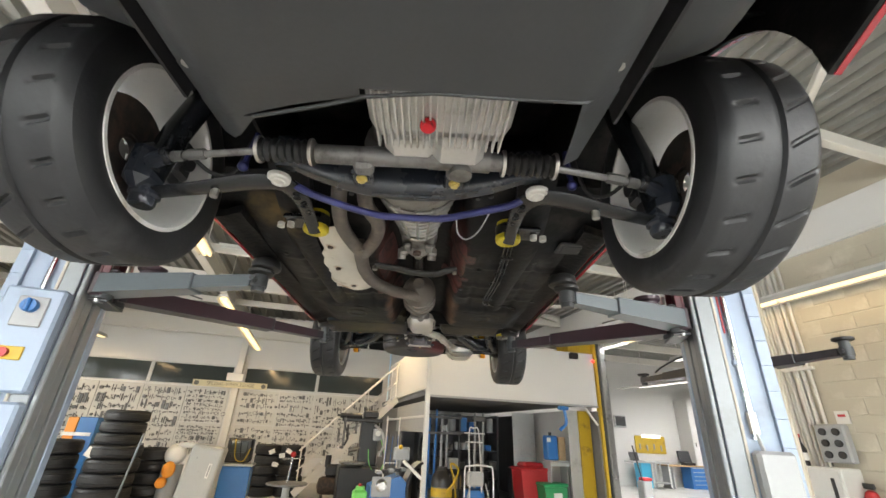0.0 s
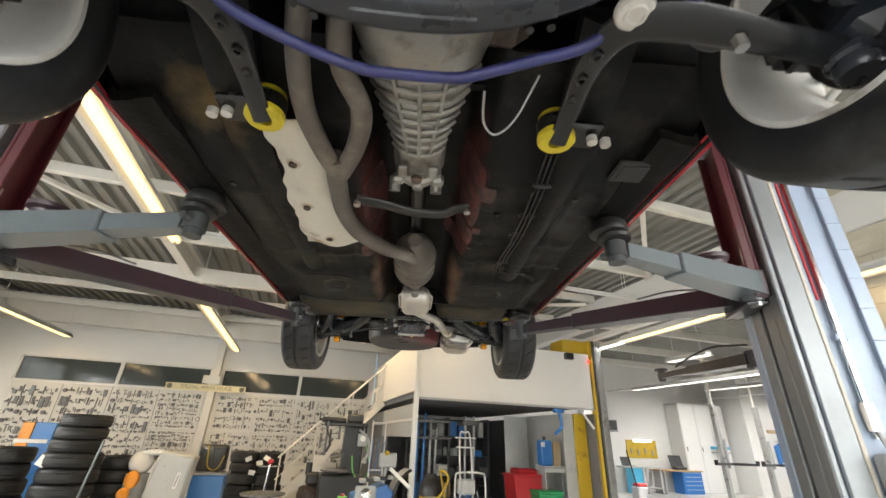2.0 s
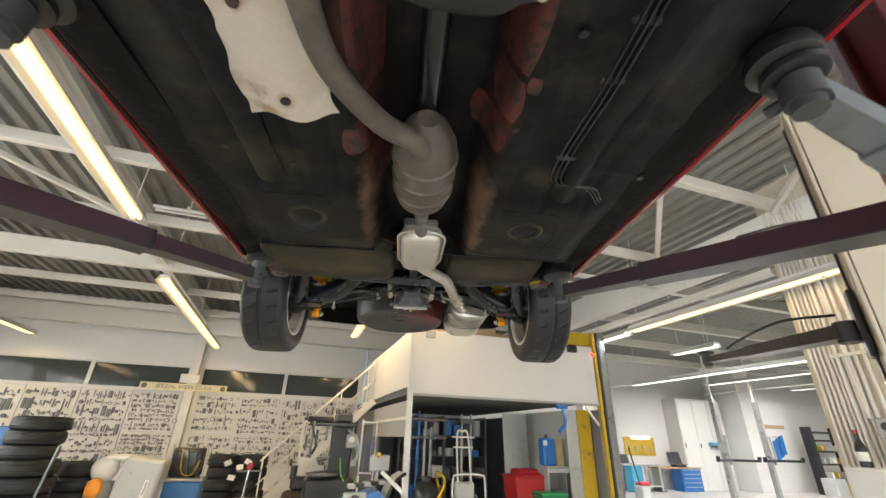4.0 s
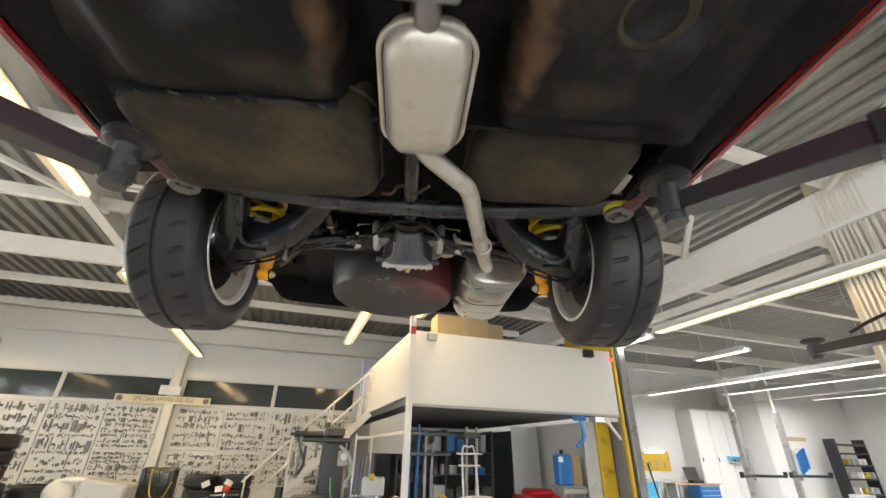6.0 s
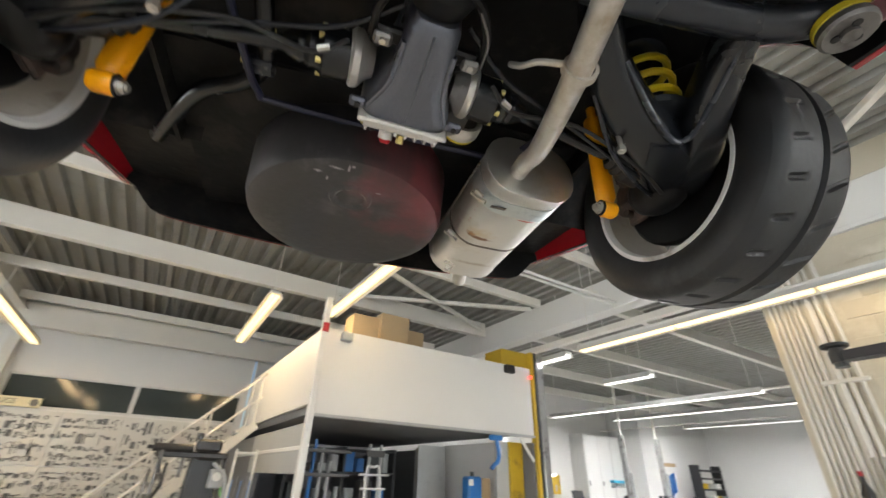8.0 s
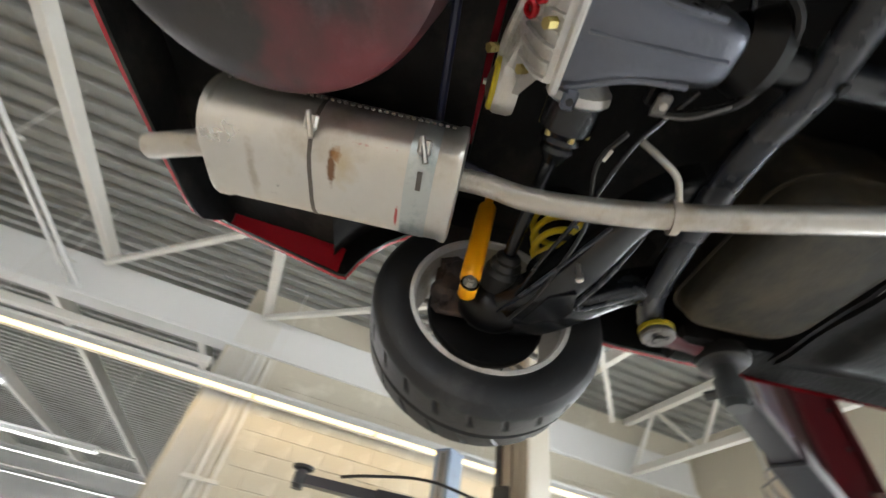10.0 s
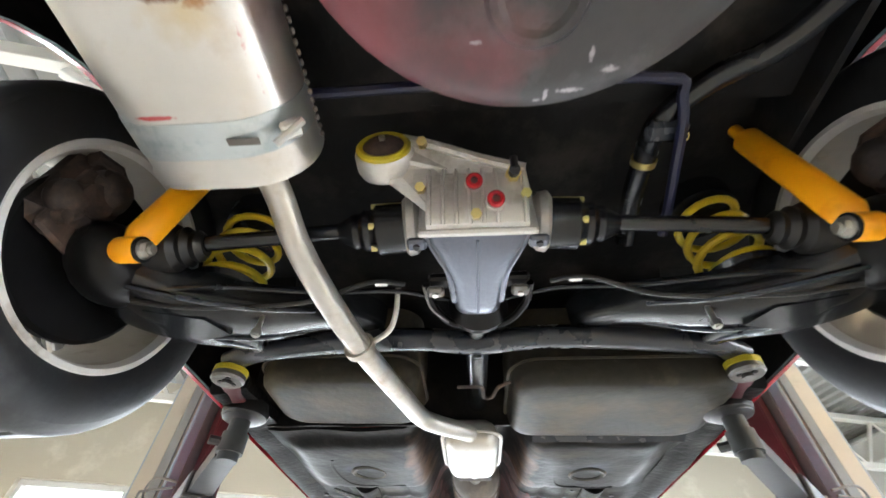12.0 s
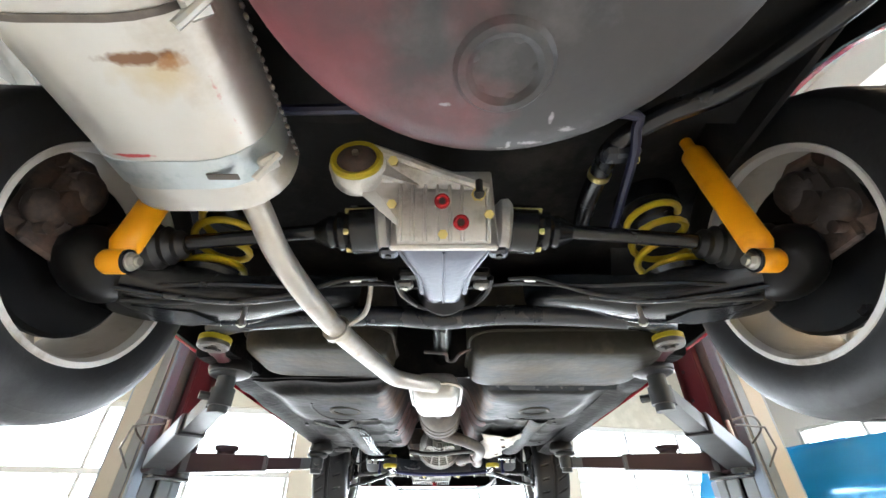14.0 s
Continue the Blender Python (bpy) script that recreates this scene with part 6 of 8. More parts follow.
P("tank_ledge", Shape().slab(lambda x, t: (x, 1.78 + 0.022 * t, 2.243 + 0.012 * t + 0.002 * math.sin(19 * x)), -0.60, -0.16, 20, 0, 1, 4, (0, 0, 0.02)), GREYBLACK)
P("seat_riser", Shape().slab(lambda x, z: (x, 1.835 + 0.004 * math.sin(30 * x), z), -0.72, 0.72, 20, 2.27, 2.56, 4, (0, 0.012, 0)), UNDERSEAL)
P("rear_bulkhead", Shape().box((0, 2.2, 2.56), (1.44, 1.0, 0.05)), UNDERSEAL)
P("tunnel_wire", Shape().tube(smooth_path([(-0.08, 2.115, 2.262), (-0.05, 2.10, 2.255), (-0.035, 2.06, 2.25), (-0.015, 2.06, 2.25), (-0.01, 2.10, 2.255), (0.015, 2.10, 2.258), (0.05, 2.075, 2.27)], 6), 0.0045, 8), BRAKE)

# rear axle beam
bpth = smooth_path([(-0.63, 2.15, 2.31), (-0.52, 2.20, 2.308), (-0.28, 2.235, 2.306), (-0.13, 2.245, 2.302), (0.0, 2.235, 2.296), (0.13, 2.245, 2.302), (0.28, 2.235, 2.306), (0.52, 2.20, 2.308), (0.63, 2.15, 2.31)], 5)
axle = P("rear_axle_beam", Shape().tube(bpth, 0.031, 14, flat=0.8), GREYBLACK, "grey-black painted rear axle beam")
P("beam_hole", Shape().cyl((0.0, 2.220, 2.274), (0.0, 2.217, 2.268), 0.009, n=14), BLACKP, "", axle)
for sx in (-1, 1):
    P("axle_bush", Shape().lathe([(0.012, 2.270), (0.038, 2.270), (0.042, 2.274), (0.042, 2.286), (0.036, 2.290), (0.012, 2.290)], (sx * 0.622, 2.144, 0), (0, 0, 1), 24, close=True), YELLOW, "yellow polyurethane bush", axle)
    P("bush_washer", Shape().lathe([(0.001, 2.248), (0.013, 2.248), (0.013, 2.257), (0.036, 2.255), (0.041, 2.260), (0.041, 2.271), (0.001, 2.271)], (sx * 0.622, 2.144, 0), (0, 0, 1), 20), RACK, "", axle)
    for k in range(3):
        P("washer_hole", Shape().cyl((sx * 0.622 + 0.018 * math.cos(2.1 * k), 2.144 + 0.018 * math.sin(2.1 * k), 2.2625), (sx * 0.622 + 0.018 * math.cos(2.1 * k), 2.144 + 0.018 * math.sin(2.1 * k), 2.2545), 0.007, n=10), BLACKP, "", axle)
    P("push_rod", Shape().tube([(sx * 0.628, 2.142, 2.27), (sx * 0.645, 2.06, 2.265), (sx * 0.655, 2.0, 2.268)], [0.030, 0.02, 0.026], 10, flat=0.4), LIFTRED, "rusty red strut", axle)

    def leg(pts, w0, w1):
        c = [Vector((sx * a, b, z)) for a, b, z in smooth_path(pts, 6)]
        m = len(c) - 1

        def at(s, t):
            i = int(round(t))
            d = c[min(m, i + 1)] - c[max(0, i - 1)]
            nrm = Vector((d.y, -d.x, 0)).normalized()
            w = w0 + (w1 - w0) * (t / m) ** 0.7
            return c[i] + nrm * w * s + Vector((0, 0, -0.034 + 0.026 * abs(s) ** 3.5))

        return Shape().slab(at, -1, 1, 12, 0, m, m, (0, 0, 0.05))

    ta = P("trailing_arm", leg([(0.665, 2.57, 2.245), (0.635, 2.47, 2.240), (0.575, 2.37, 2.260), (0.538, 2.27, 2.305), (0.52, 2.19, 2.335)], 0.070, 0.027), SATIN, "black pressed trailing arm", sharp=60)
    P("arm_leg", leg([(0.66, 2.55, 2.245), (0.56, 2.475, 2.238), (0.43, 2.415, 2.252), (0.33, 2.355, 2.30), (0.265, 2.28, 2.342), (0.24, 2.24, 2.35)], 0.072, 0.028), SATIN, "", ta, 60)
    P("arm_flange", Shape().tube(smooth_path([(sx * 0.515, 2.22, 2.30), (sx * 0.535, 2.33, 2.248), (sx * 0.54, 2.385, 2.224), (sx * 0.505, 2.40, 2.214), (sx * 0.43, 2.37, 2.230), (sx * 0.345, 2.325, 2.284)], 6), 0.006, 8), GREYBLACK, "", ta)
    P("arm_gusset", Shape().prism([(sx * a, b, 2.203) for a, b in ((0.60, 2.50), (0.57, 2.42), (0.53, 2.405), (0.47, 2.42), (0.50, 2.47))], (0, 0, 0), (0, 0, 0.03)), SATIN, "", ta)
    P("arm_seam", Shape().tube(smooth_path([(sx * 0.63, 2.57, 2.213), (sx * 0.53, 2.53, 2.21), (sx * 0.42, 2.475, 2.222), (sx * 0.33, 2.40, 2.272)], 6), 0.005, 6), GREYBLACK, "", ta)
    P("hub_carrier", Shape().sphere((sx * 0.64, 2.565, 2.255), 0.085, 14, (0.7, 1.0, 0.8)), PLATEBLACK, "", ta)
    P("spring_seat", Shape().lathe([(0.001, 0), (0.075, 0), (0.08, 0.012), (0.001, 0.016)], (sx * 0.51, 2.435, 2.285), (0, 0, 1), 20), SATIN, "", ta)
    P("bolt", Shape().cyl((sx * 0.41, 2.44, 2.20), (sx * 0.41, 2.44, 2.188), 0.009, n=6).cyl((sx * 0.41, 2.44, 2.26), (sx * 0.41, 2.44, 2.185), 0.005), ZINC, "", ta)
    P("hub", Shape().cyl((sx * 0.63, YR, WR), (sx * 0.74, YR, WR), 0.06, n=20), SATIN, "", ta)
    P("backing_plate", Shape().lathe([(0.05, 0.0), (0.07, 0.006), (0.10, 0.002), (0.148, 0.0), (0.155, 0.006), (0.155, 0.016), (0.05, 0.012)], (sx * 0.69, YR, WR), (sx, 0, 0), 30, close=True), PLATEBLACK, "glossy black backing plate", ta)
    P("caliper", Shape().box((sx * 0.70, YR + 0.110, WR + 0.045), (0.06, 0.075, 0.17), 0.02).box((sx * 0.665, YR + 0.098, WR + 0.04), (0.05, 0.07, 0.12), 0.02).sphere((sx * 0.655, YR + 0.085, WR + 0.075), 0.04, 12, (0.8, 1.0, 1.1)).sphere((sx * 0.66, YR + 0.12, WR + 0.01), 0.034, 12, (0.8, 1.1, 1.0)).tube([(sx * 0.66, YR + 0.06, WR + 0.10), (sx * 0.665, YR + 0.10, WR + 0.125), (sx * 0.67, YR + 0.14, WR + 0.11)], 0.016, 10), BRAKE, "rusty brake caliper", ta)
    P("piston_housing", Shape().cyl((sx * 0.635, YR + 0.10, WR + 0.03), (sx * 0.69, YR + 0.10, WR + 0.03), 0.03, n=20), BRAKE, "", ta)
    for dz in (0.085, -0.025):
        P("slide_pin", Shape().cyl((sx * 0.64, YR + 0.115, WR + dz), (sx * 0.70, YR + 0.115, WR + dz), 0.011, n=12), BRAKE, "", ta)
    P("caliper_bracket", Shape().box((sx * 0.665, YR + 0.085, WR + 0.03), (0.014, 0.09, 0.17), 0.005), BRAKE, "", ta)
    coil = [(sx * 0.51 + 0.062 * math.cos(a * 0.33), 2.435 + 0.062 * math.sin(a * 0.33), 2.303 + 0.175 * a / 66) for a in range(67)]
    P("coil_spring", Shape().tube(coil, 0.0082, 8), SPRING, "yellow coil spring")
    P("spring_perch", Shape().lathe([(0.001, 2.478), (0.045, 2.478), (0.072, 2.488), (0.074, 2.56), (0.001, 2.56)], (sx * 0.51, 2.435, 0), (0, 0, 1), 20), SATIN)
    sh = P("shock_absorber", Shape().tube([(sx * 0.541, 2.642, 2.222), (sx * 0.540, 2.641, 2.236), (sx * 0.540, 2.640, 2.244), (sx * 0.528, 2.620, 2.490), (sx * 0.528, 2.619, 2.496)], [0.014, 0.021, 0.0245, 0.0245, 0.020], 22).cyl((sx * 0.531, 2.624, 2.43), (sx * 0.526, 2.616, 2.55), 0.012), ORANGE, "orange shock absorber")
    P("eye", Shape().lathe([(0.009, -0.021), (0.019, -0.021), (0.021, -0.016), (0.021, 0.014), (0.017, 0.020), (0.001, 0.021)], (sx * 0.541, 2.642, 2.211), (sx, 0, 0), 22), ORANGE, "", sh)
    P("eye_washer", Shape().cyl((sx * 0.5205, 2.642, 2.211), (sx * 0.5165, 2.642, 2.211), 0.0205, n=20), SATIN, "dark washer", sh)
    P("bolt", Shape().cyl((sx * 0.500, 2.642, 2.211), (sx * 0.517, 2.642, 2.211), 0.0075, n=12).cyl((sx * 0.505, 2.642, 2.211), (sx * 0.514, 2.642, 2.211), 0.0125, n=6).cyl((sx * 0.514, 2.642, 2.211), (sx * 0.517, 2.642, 2.211), 0.016, n=18), ZINC, "", sh)
    DX = -0.002
    ds = P("drive_shaft", Shape().cyl((DX + sx * 0.20, 2.548, 2.35), (sx * 0.66, 2.568, 2.285), 0.015).lathe([(0.050, 0.135), (0.050, 0.185), (0.044, 0.19), (0.038, 0.20), (0.040, 0.21), (0.032, 0.22), (0.034, 0.23), (0.026, 0.245), (0.018, 0.26)], (DX, 2.547, 2.364), (sx, 0, -0.09), 24), SATIN)
    P("shaft_flange", Shape().lathe([(0.03, 0.085), (0.037, 0.098), (0.042, 0.102), (0.056, 0.114), (0.058, 0.128), (0.05, 0.136), (0.03, 0.138)], (DX, 2.547, 2.364), (sx, 0, -0.06), 24), ALU, "", ds)
    for k in range(6):
        a = k * math.pi / 3 + 0.3
        P("bolt", Shape().cyl((DX + sx * 0.128, 2.547 + 0.044 * math.cos(a), 2.354 + 0.044 * math.sin(a)), (DX + sx * 0.194, 2.547 + 0.044 * math.cos(a), 2.350 + 0.044 * math.sin(a)), 0.006, n=6), GOLDZINC, "", ds)
    P("shaft_boot", Shape().lathe([(0.02, 0.50), (0.03, 0.51), (0.028, 0.52), (0.038, 0.53), (0.035, 0.54), (0.045, 0.55), (0.05, 0.63)], (0, 2.545, 2.364), (sx, 0.03, -0.12), 18), RUBBER_SOFT, "", ds)
    P("brake_pipe", Shape().tube(smooth_path([(sx * 0.06, 2.38, 2.31), (sx * 0.16, 2.44, 2.285), (sx * 0.30, 2.47, 2.262), (sx * 0.45, 2.51, 2.245), (sx * 0.60, 2.54, 2.22)], 6), 0.005, 8), SATIN, "", ta)
    P("brake_hose", Shape().tube(smooth_path([(sx * 0.14, 2.46, 2.285), (sx * 0.2, 2.49, 2.265), (sx * 0.33, 2.46, 2.245), (sx * 0.50, 2.49, 2.215), (sx * 0.60, 2.53, 2.20)], 6), 0.0045, 8), RUBBER_SOFT, "", ta)
    P("hose_union", Shape().cyl((sx * 0.17, 2.477, 2.274), (sx * 0.19, 2.484, 2.269), 0.006, n=6), ZINC, "", ta)
P("rear_roll_bar", Shape().tube(smooth_path([(-0.36, 2.50, 2.36), (-0.35, 2.62, 2.38), (-0.33, 2.75, 2.40), (-0.27, 2.785, 2.413), (0.2, 2.785, 2.417), (0.33, 2.76, 2.417), (0.38, 2.6, 2.40)], 6), 0.009, 8), BLUEDARK)

# differential: finned cover facing rear and down, grey casing ahead of it
DC = 0.013
side = [(2.612, 2.264), (2.628, 2.263), (2.640, 2.272), (2.650, 2.295), (2.659, 2.322), (2.665, 2.345), (2.658, 2.363), (2.640, 2.376), (2.612, 2.382)]
df = P("differential", Shape().prism([(DC - 0.083, y, z) for y, z in side], (0, 0, 0), (0.166, 0, 0)), ALU, "ribbed cast aluminium differential cover")
for k in range(8):
    x = DC - 0.077 + 0.022 * k
    if abs(x + 0.048) > 0.012:
        P("cooling_rib", Shape().tube(smooth_path([(x, y, z) for y, z in side[1:8]], 4), 0.0036, 6, flat=2.2), ALU, "", df)
P("flange_rim", Shape().box((DC, 2.610, 2.352), (0.196, 0.014, 0.192), 0.004), ALU, "", df)


def casing(y, w, z0):
    o = rounded(w, 2.46 - z0, min(0.035, w * 0.3), 4)
    return [(DC + a, y, (2.46 + z0) / 2 + b) for a, b in o]


secs = [casing(y, w, z) for y, w, z in ((2.603, 0.190, 2.266), (2.580, 0.184, 2.262), (2.555, 0.160, 2.259), (2.525, 0.138, 2.258), (2.485, 0.118, 2.259), (2.44, 0.104, 2.261), (2.41, 0.098, 2.262), (2.385, 0.092, 2.266), (2.374, 0.076, 2.276))]
n = len(secs[0])
P("casing", Shape().add([p for c in secs for p in c], [(i * n + k, i * n + (k + 1) % n, (i + 1) * n + (k + 1) % n, (i + 1) * n + k) for i in range(len(secs) - 1) for k in range(n)] + [list(range(n)), [(len(secs) - 1) * n + k for k in range(n)]]), ALU_GREY, "blue-grey painted differential casing", df)
P("casing_rib", Shape().tube([(DC, 2.59, 2.263), (DC, 2.50, 2.258), (DC, 2.39, 2.264)], 0.003, 6), ALU_GREY, "", df)
for s in (-1, 1):
    P("casing_step", Shape().tube(smooth_path([(DC + s * 0.088, 2.592, 2.278), (DC + s * 0.070, 2.55, 2.272), (DC + s * 0.052, 2.50, 2.270), (DC + s * 0.046, 2.42, 2.274)], 4), 0.006, 8), ALU_GREY, "", df)
P("ear_web", Shape().prism([(0.04, 2.645, 2.345), (0.145, 2.672, 2.372), (0.150, 2.690, 2.420), (0.06, 2.688, 2.392), (-0.05, 2.665, 2.352)], (0, 0, 0), (0, -0.012, 0.006)).prism([(0.088, 2.636, 2.29), (0.15, 2.665, 2.372), (0.09, 2.672, 2.372), (0.07, 2.662, 2.34)], (0, 0, 0), (0, -0.014, 0.01)), ALU, "", df)
P("ear", Shape().prism([(0.06, 2.63, 2.352), (0.10, 2.64, 2.352), (0.15, 2.652, 2.372), (0.15, 2.686, 2.378), (0.06, 2.668, 2.358)], (0, 0, 0), (0, 0.004, 0.05)).prism([(-0.06, 2.62, 2.36), (0.07, 2.62, 2.375), (0.15, 2.64, 2.415), (0.15, 2.685, 2.425), (0.08, 2.685, 2.398), (-0.06, 2.66, 2.355)], (0, 0, 0), (0, 0, 0.012)).prism([(0.085, 2.624, 2.285), (0.085, 2.638, 2.285), (0.15, 2.662, 2.372), (0.19, 2.672, 2.372), (0.19, 2.66, 2.372)], (0, 0, 0), (0.004, -0.008, 0.06)).lathe([(0.040, -0.024), (0.048, -0.024), (0.052, -0.015), (0.052, 0.012), (0.048, 0.018), (0.040, 0.018)], (0.17, 2.672, 2.397), (0, 1, 0), 30, close=True), ALU, "", df)
P("ear_ridge", Shape().tube(smooth_path([(0.15, 2.69, 2.432), (0.085, 2.69, 2.402), (0.0, 2.676, 2.372), (-0.07, 2.668, 2.352)], 4), 0.009, 8), ALU, "", df)
P("mount_bush", Shape().lathe([(0.036, 0.014), (0.036, 0.026), (0.043, 0.028), (0.048, 0.024), (0.048, 0.014)], (0.17, 2.672, 2.397), (0, 1, 0), 30, close=True), YELLOW, "yellow ring bush", df)
P("mount_core", Shape().lathe([(0.001, 0.036), (0.012, 0.036), (0.026, 0.032), (0.036, 0.024), (0.037, -0.02), (0.001, -0.02)], (0.17, 2.672, 2.397), (0, 1, 0), 24), BRAKE, "rusty bush core", df)
P("mount_bolt", Shape().cyl((0.17, 2.706, 2.397), (0.17, 2.714, 2.397), 0.006, n=6), ZINC, "", df)
down = Vector((0, 0.78, -0.62))
for x, y, z in ((-0.016, 2.668, 2.272), (0.016, 2.672, 2.316)):
    p = Vector((x, y, z))
    P("plug_boss", Shape().cyl(p - down * 0.03, p - down * 0.004, 0.016, n=20), ALU, "", df)
    P("plug", Shape().lathe([(0.0062, 0.006), (0.0105, 0.006), (0.0138, 0.002), (0.0138, -0.006), (0.0062, -0.006)], p, down, 20, close=True), REDPLUG, "red anodised oil plug", df)
    P("plug_socket", Shape().cyl(p - down * 0.006, p - down * 0.001, 0.0066, n=6), BRAKE, "", df)
for x, y, z in ((0.015, 2.648, 2.262), (0.105, 2.66, 2.32), (0.10, 2.715, 2.37), (-0.066, 2.655, 2.30)):
    p = Vector((x, y, z))
    P("bolt", Shape().cyl(p - down * 0.012, p + down * 0.006, 0.009, n=6), GOLDZINC, "", df)
p = Vector((-0.048, 2.668, 2.335))
P("sensor", Shape().cyl(p - down * 0.02, p + down * 0.012, 0.013, n=6), GOLDZINC, "brass speed sensor", df)
P("sensor_cap", Shape().cyl(p + down * 0.01, p + down * 0.03, 0.009, n=14).cyl(p + down * 0.028, p + down * 0.028 + Vector((0, 0.004, 0.026)), 0.0065, n=10), BLACKP, "", df)
for x, y, z in ((-0.090, 2.578, 2.272), (0.116, 2.578, 2.272), (-0.07, 2.435, 2.285), (0.095, 2.435, 2.285)):
    P("lug", Shape().box((x, y, z), (0.034, 0.024, 0.016), 0.005), ALU_GREY if y > 2.5 else RACK, "", df)
    P("bolt", Shape().cyl((x, y, z - 0.006), (x, y, z - 0.0115), 0.0065, n=6), BLACKP if y > 2.5 else ZINC, "", df)
P("nose_flange", Shape().lathe([(0.001, 0), (0.06, 0), (0.066, 0.02), (0.05, 0.06), (0.001, 0.06)], (0.01, 2.31, 2.33), (0, 1, 0), 24), PLATEBLACK, "", df)
df.location.x = -0.014
P("diff_bracket", Shape().tube(smooth_path([(-0.09, 2.44, 2.30), (-0.085, 2.38, 2.295), (-0.04, 2.32, 2.29), (0.06, 2.32, 2.29), (0.105, 2.38, 2.295), (0.115, 2.44, 2.30)], 5), 0.008, 8).box((0.01, 2.44, 2.31), (0.2, 0.03, 0.02), 0.005), PLATEBLACK, "", df)
P("bracket_edge", Shape().tube(smooth_path([(0.075, 2.335, 2.284), (0.108, 2.38, 2.286), (0.118, 2.44, 2.292)], 5), 0.0025, 6), RACK, "", df)

# boot floor and spare wheel tub
P("boot_floor", Shape().slab(lambda x, y: (x, y, 2.47 + 0.006 * math.sin(25 * x)), -0.545, 0.545, 30, 2.72, 3.40, 10, (0, 0, 0.01)), UNDERSEAL)
P("hump_panel", Shape().slab(lambda x, z: (x, 2.715 + 0.003 * math.sin(14 * x), z), -0.56, 0.56, 24, 2.475, 2.58, 4, (0, 0.01, 0)), UNDERSEAL)
both("quarter_floor", Shape().slab(lambda x, y: (x, y, 2.47 + 0.10 * (y - 3.03)), 0.546, 0.78, 8, 3.03, 3.40, 6, (0, 0, 0.01)), UNDERSEAL)
TX, TY = -0.067, 3.085
P("spare_wheel_well", Shape().lathe([(0.001, 0.0), (0.24, -0.002), (0.268, 0.002), (0.285, 0.014), (0.295, 0.042), (0.305, 0.19), (0.001, 0.19)], (TX, TY, 2.287), (0, 0, 1), 64), WELL, "dark spare wheel well with red overspray")
P("well_boss", Shape().lathe([(0.036, 0.0), (0.046, -0.008), (0.055, -0.008), (0.062, 0.0), (0.055, 0.004), (0.042, 0.004)], (-0.070, 2.938, 2.287), (0, 0, 1), 30, close=True), WELL)
for a in (0.4, 1.9, 3.1, 4.4, 5.5):
    P("boss_dent", Shape().sphere((-0.070 + 0.04 * math.cos(a), 2.938 + 0.04 * math.sin(a), 2.289), 0.011, 8, (1, 1, 0.45)), WELL)
P("filler_pipe", Shape().tube(smooth_path([(-0.34, 2.40, 2.45), (-0.322, 2.52, 2.445), (-0.318, 2.62, 2.438), (-0.320, 2.70, 2.43), (-0.375, 2.765, 2.428), (-0.465, 2.82, 2.428), (-0.545, 2.93, 2.43), (-0.62, 3.06, 2.44)], 6), 0.02, 14), SATIN)
P("pipe_clamp", Shape().box((-0.328, 2.69, 2.418), (0.07, 0.04, 0.03), 0.008).cyl((-0.352, 2.685, 2.425), (-0.352, 2.685, 2.40), 0.009, n=8), GREYBLACK)
P("clamp_bolt", Shape().cyl((-0.345, 2.68, 2.412), (-0.365, 2.68, 2.41), 0.007, n=6), GOLDZINC)
P("pipe_sleeve", Shape().cyl((-0.318, 2.61, 2.438), (-0.318, 2.622, 2.438), 0.023, n=16), GOLDZINC)

# wheels
TR, TW = 0.298, 0.206
NA, NX = 24 * 14, 40
vs, fs = [], []
for i in range(NA):
    for j in range(NX + 1):
        x = -TW / 2 + TW * j / NX
        e = max(0, abs(x) - (TW / 2 - 0.03)) / 0.03
        r = TR - 0.003 * (x / (TW / 2)) ** 2 - 0.016 * e**2.2
        a = 2 * math.pi * i / NA - (0.62 * max(0, x) + 0.25 * min(0, x)) / TR
        side, ax = (1, x) if x > 0 else (-1, -x)
        lo, hi = ((0.024, 0.088) if side > 0 else (0.026, 0.078))
        if i % 14 in ((7, 8) if side > 0 else (0, 1)) and lo < ax < hi:
            r -= 0.0075 * math.sin(math.pi * (ax - lo) / (hi - lo)) ** 0.6
        if abs(x - 0.0103) < 0.006:
            r -= 0.008
        vs.append((x, r * math.cos(a), r * math.sin(a)))
for i in range(NA):
    for j in range(NX):
        a, b = i * (NX + 1) + j, ((i + 1) % NA) * (NX + 1) + j
        fs.append((a, a + 1, b + 1, b))
tread = Shape().add(vs, fs)
prof = [(0.2795, 0.1025), (0.274, 0.1055), (0.262, 0.1095), (0.245, 0.111), (0.225, 0.108), (0.207, 0.101), (0.199, 0.097), (0.196, 0.08)]
tread.lathe([(r, -h) for r, h in prof] + [(r, h) for r, h in reversed(prof)], (0, 0, 0), (1, 0, 0), 100)
# open the lathe's end caps
tread.f = tread.f[:-2]
rim = Shape().lathe([(0.205, -0.090), (0.196, -0.082), (0.192, -0.03), (0.186, 0.03), (0.192, 0.08), (0.205, 0.098), (0.205, 0.102), (0.198, 0.102), (0.185, 0.085), (0.178, 0.04), (0.182, -0.03), (0.187, -0.07), (0.190, -0.086)], (0, 0, 0), (1, 0, 0), 72, close=True)
lip = Shape().lathe([(0.1895, -0.0865), (0.191, -0.094), (0.196, -0.1025), (0.205, -0.103), (0.2075, -0.099), (0.2055, -0.0905)], (0, 0, 0), (1, 0, 0), 72, close=True)
spokes = Shape().cyl((0.05, 0, 0), (0.075, 0, 0), 0.06, n=24)
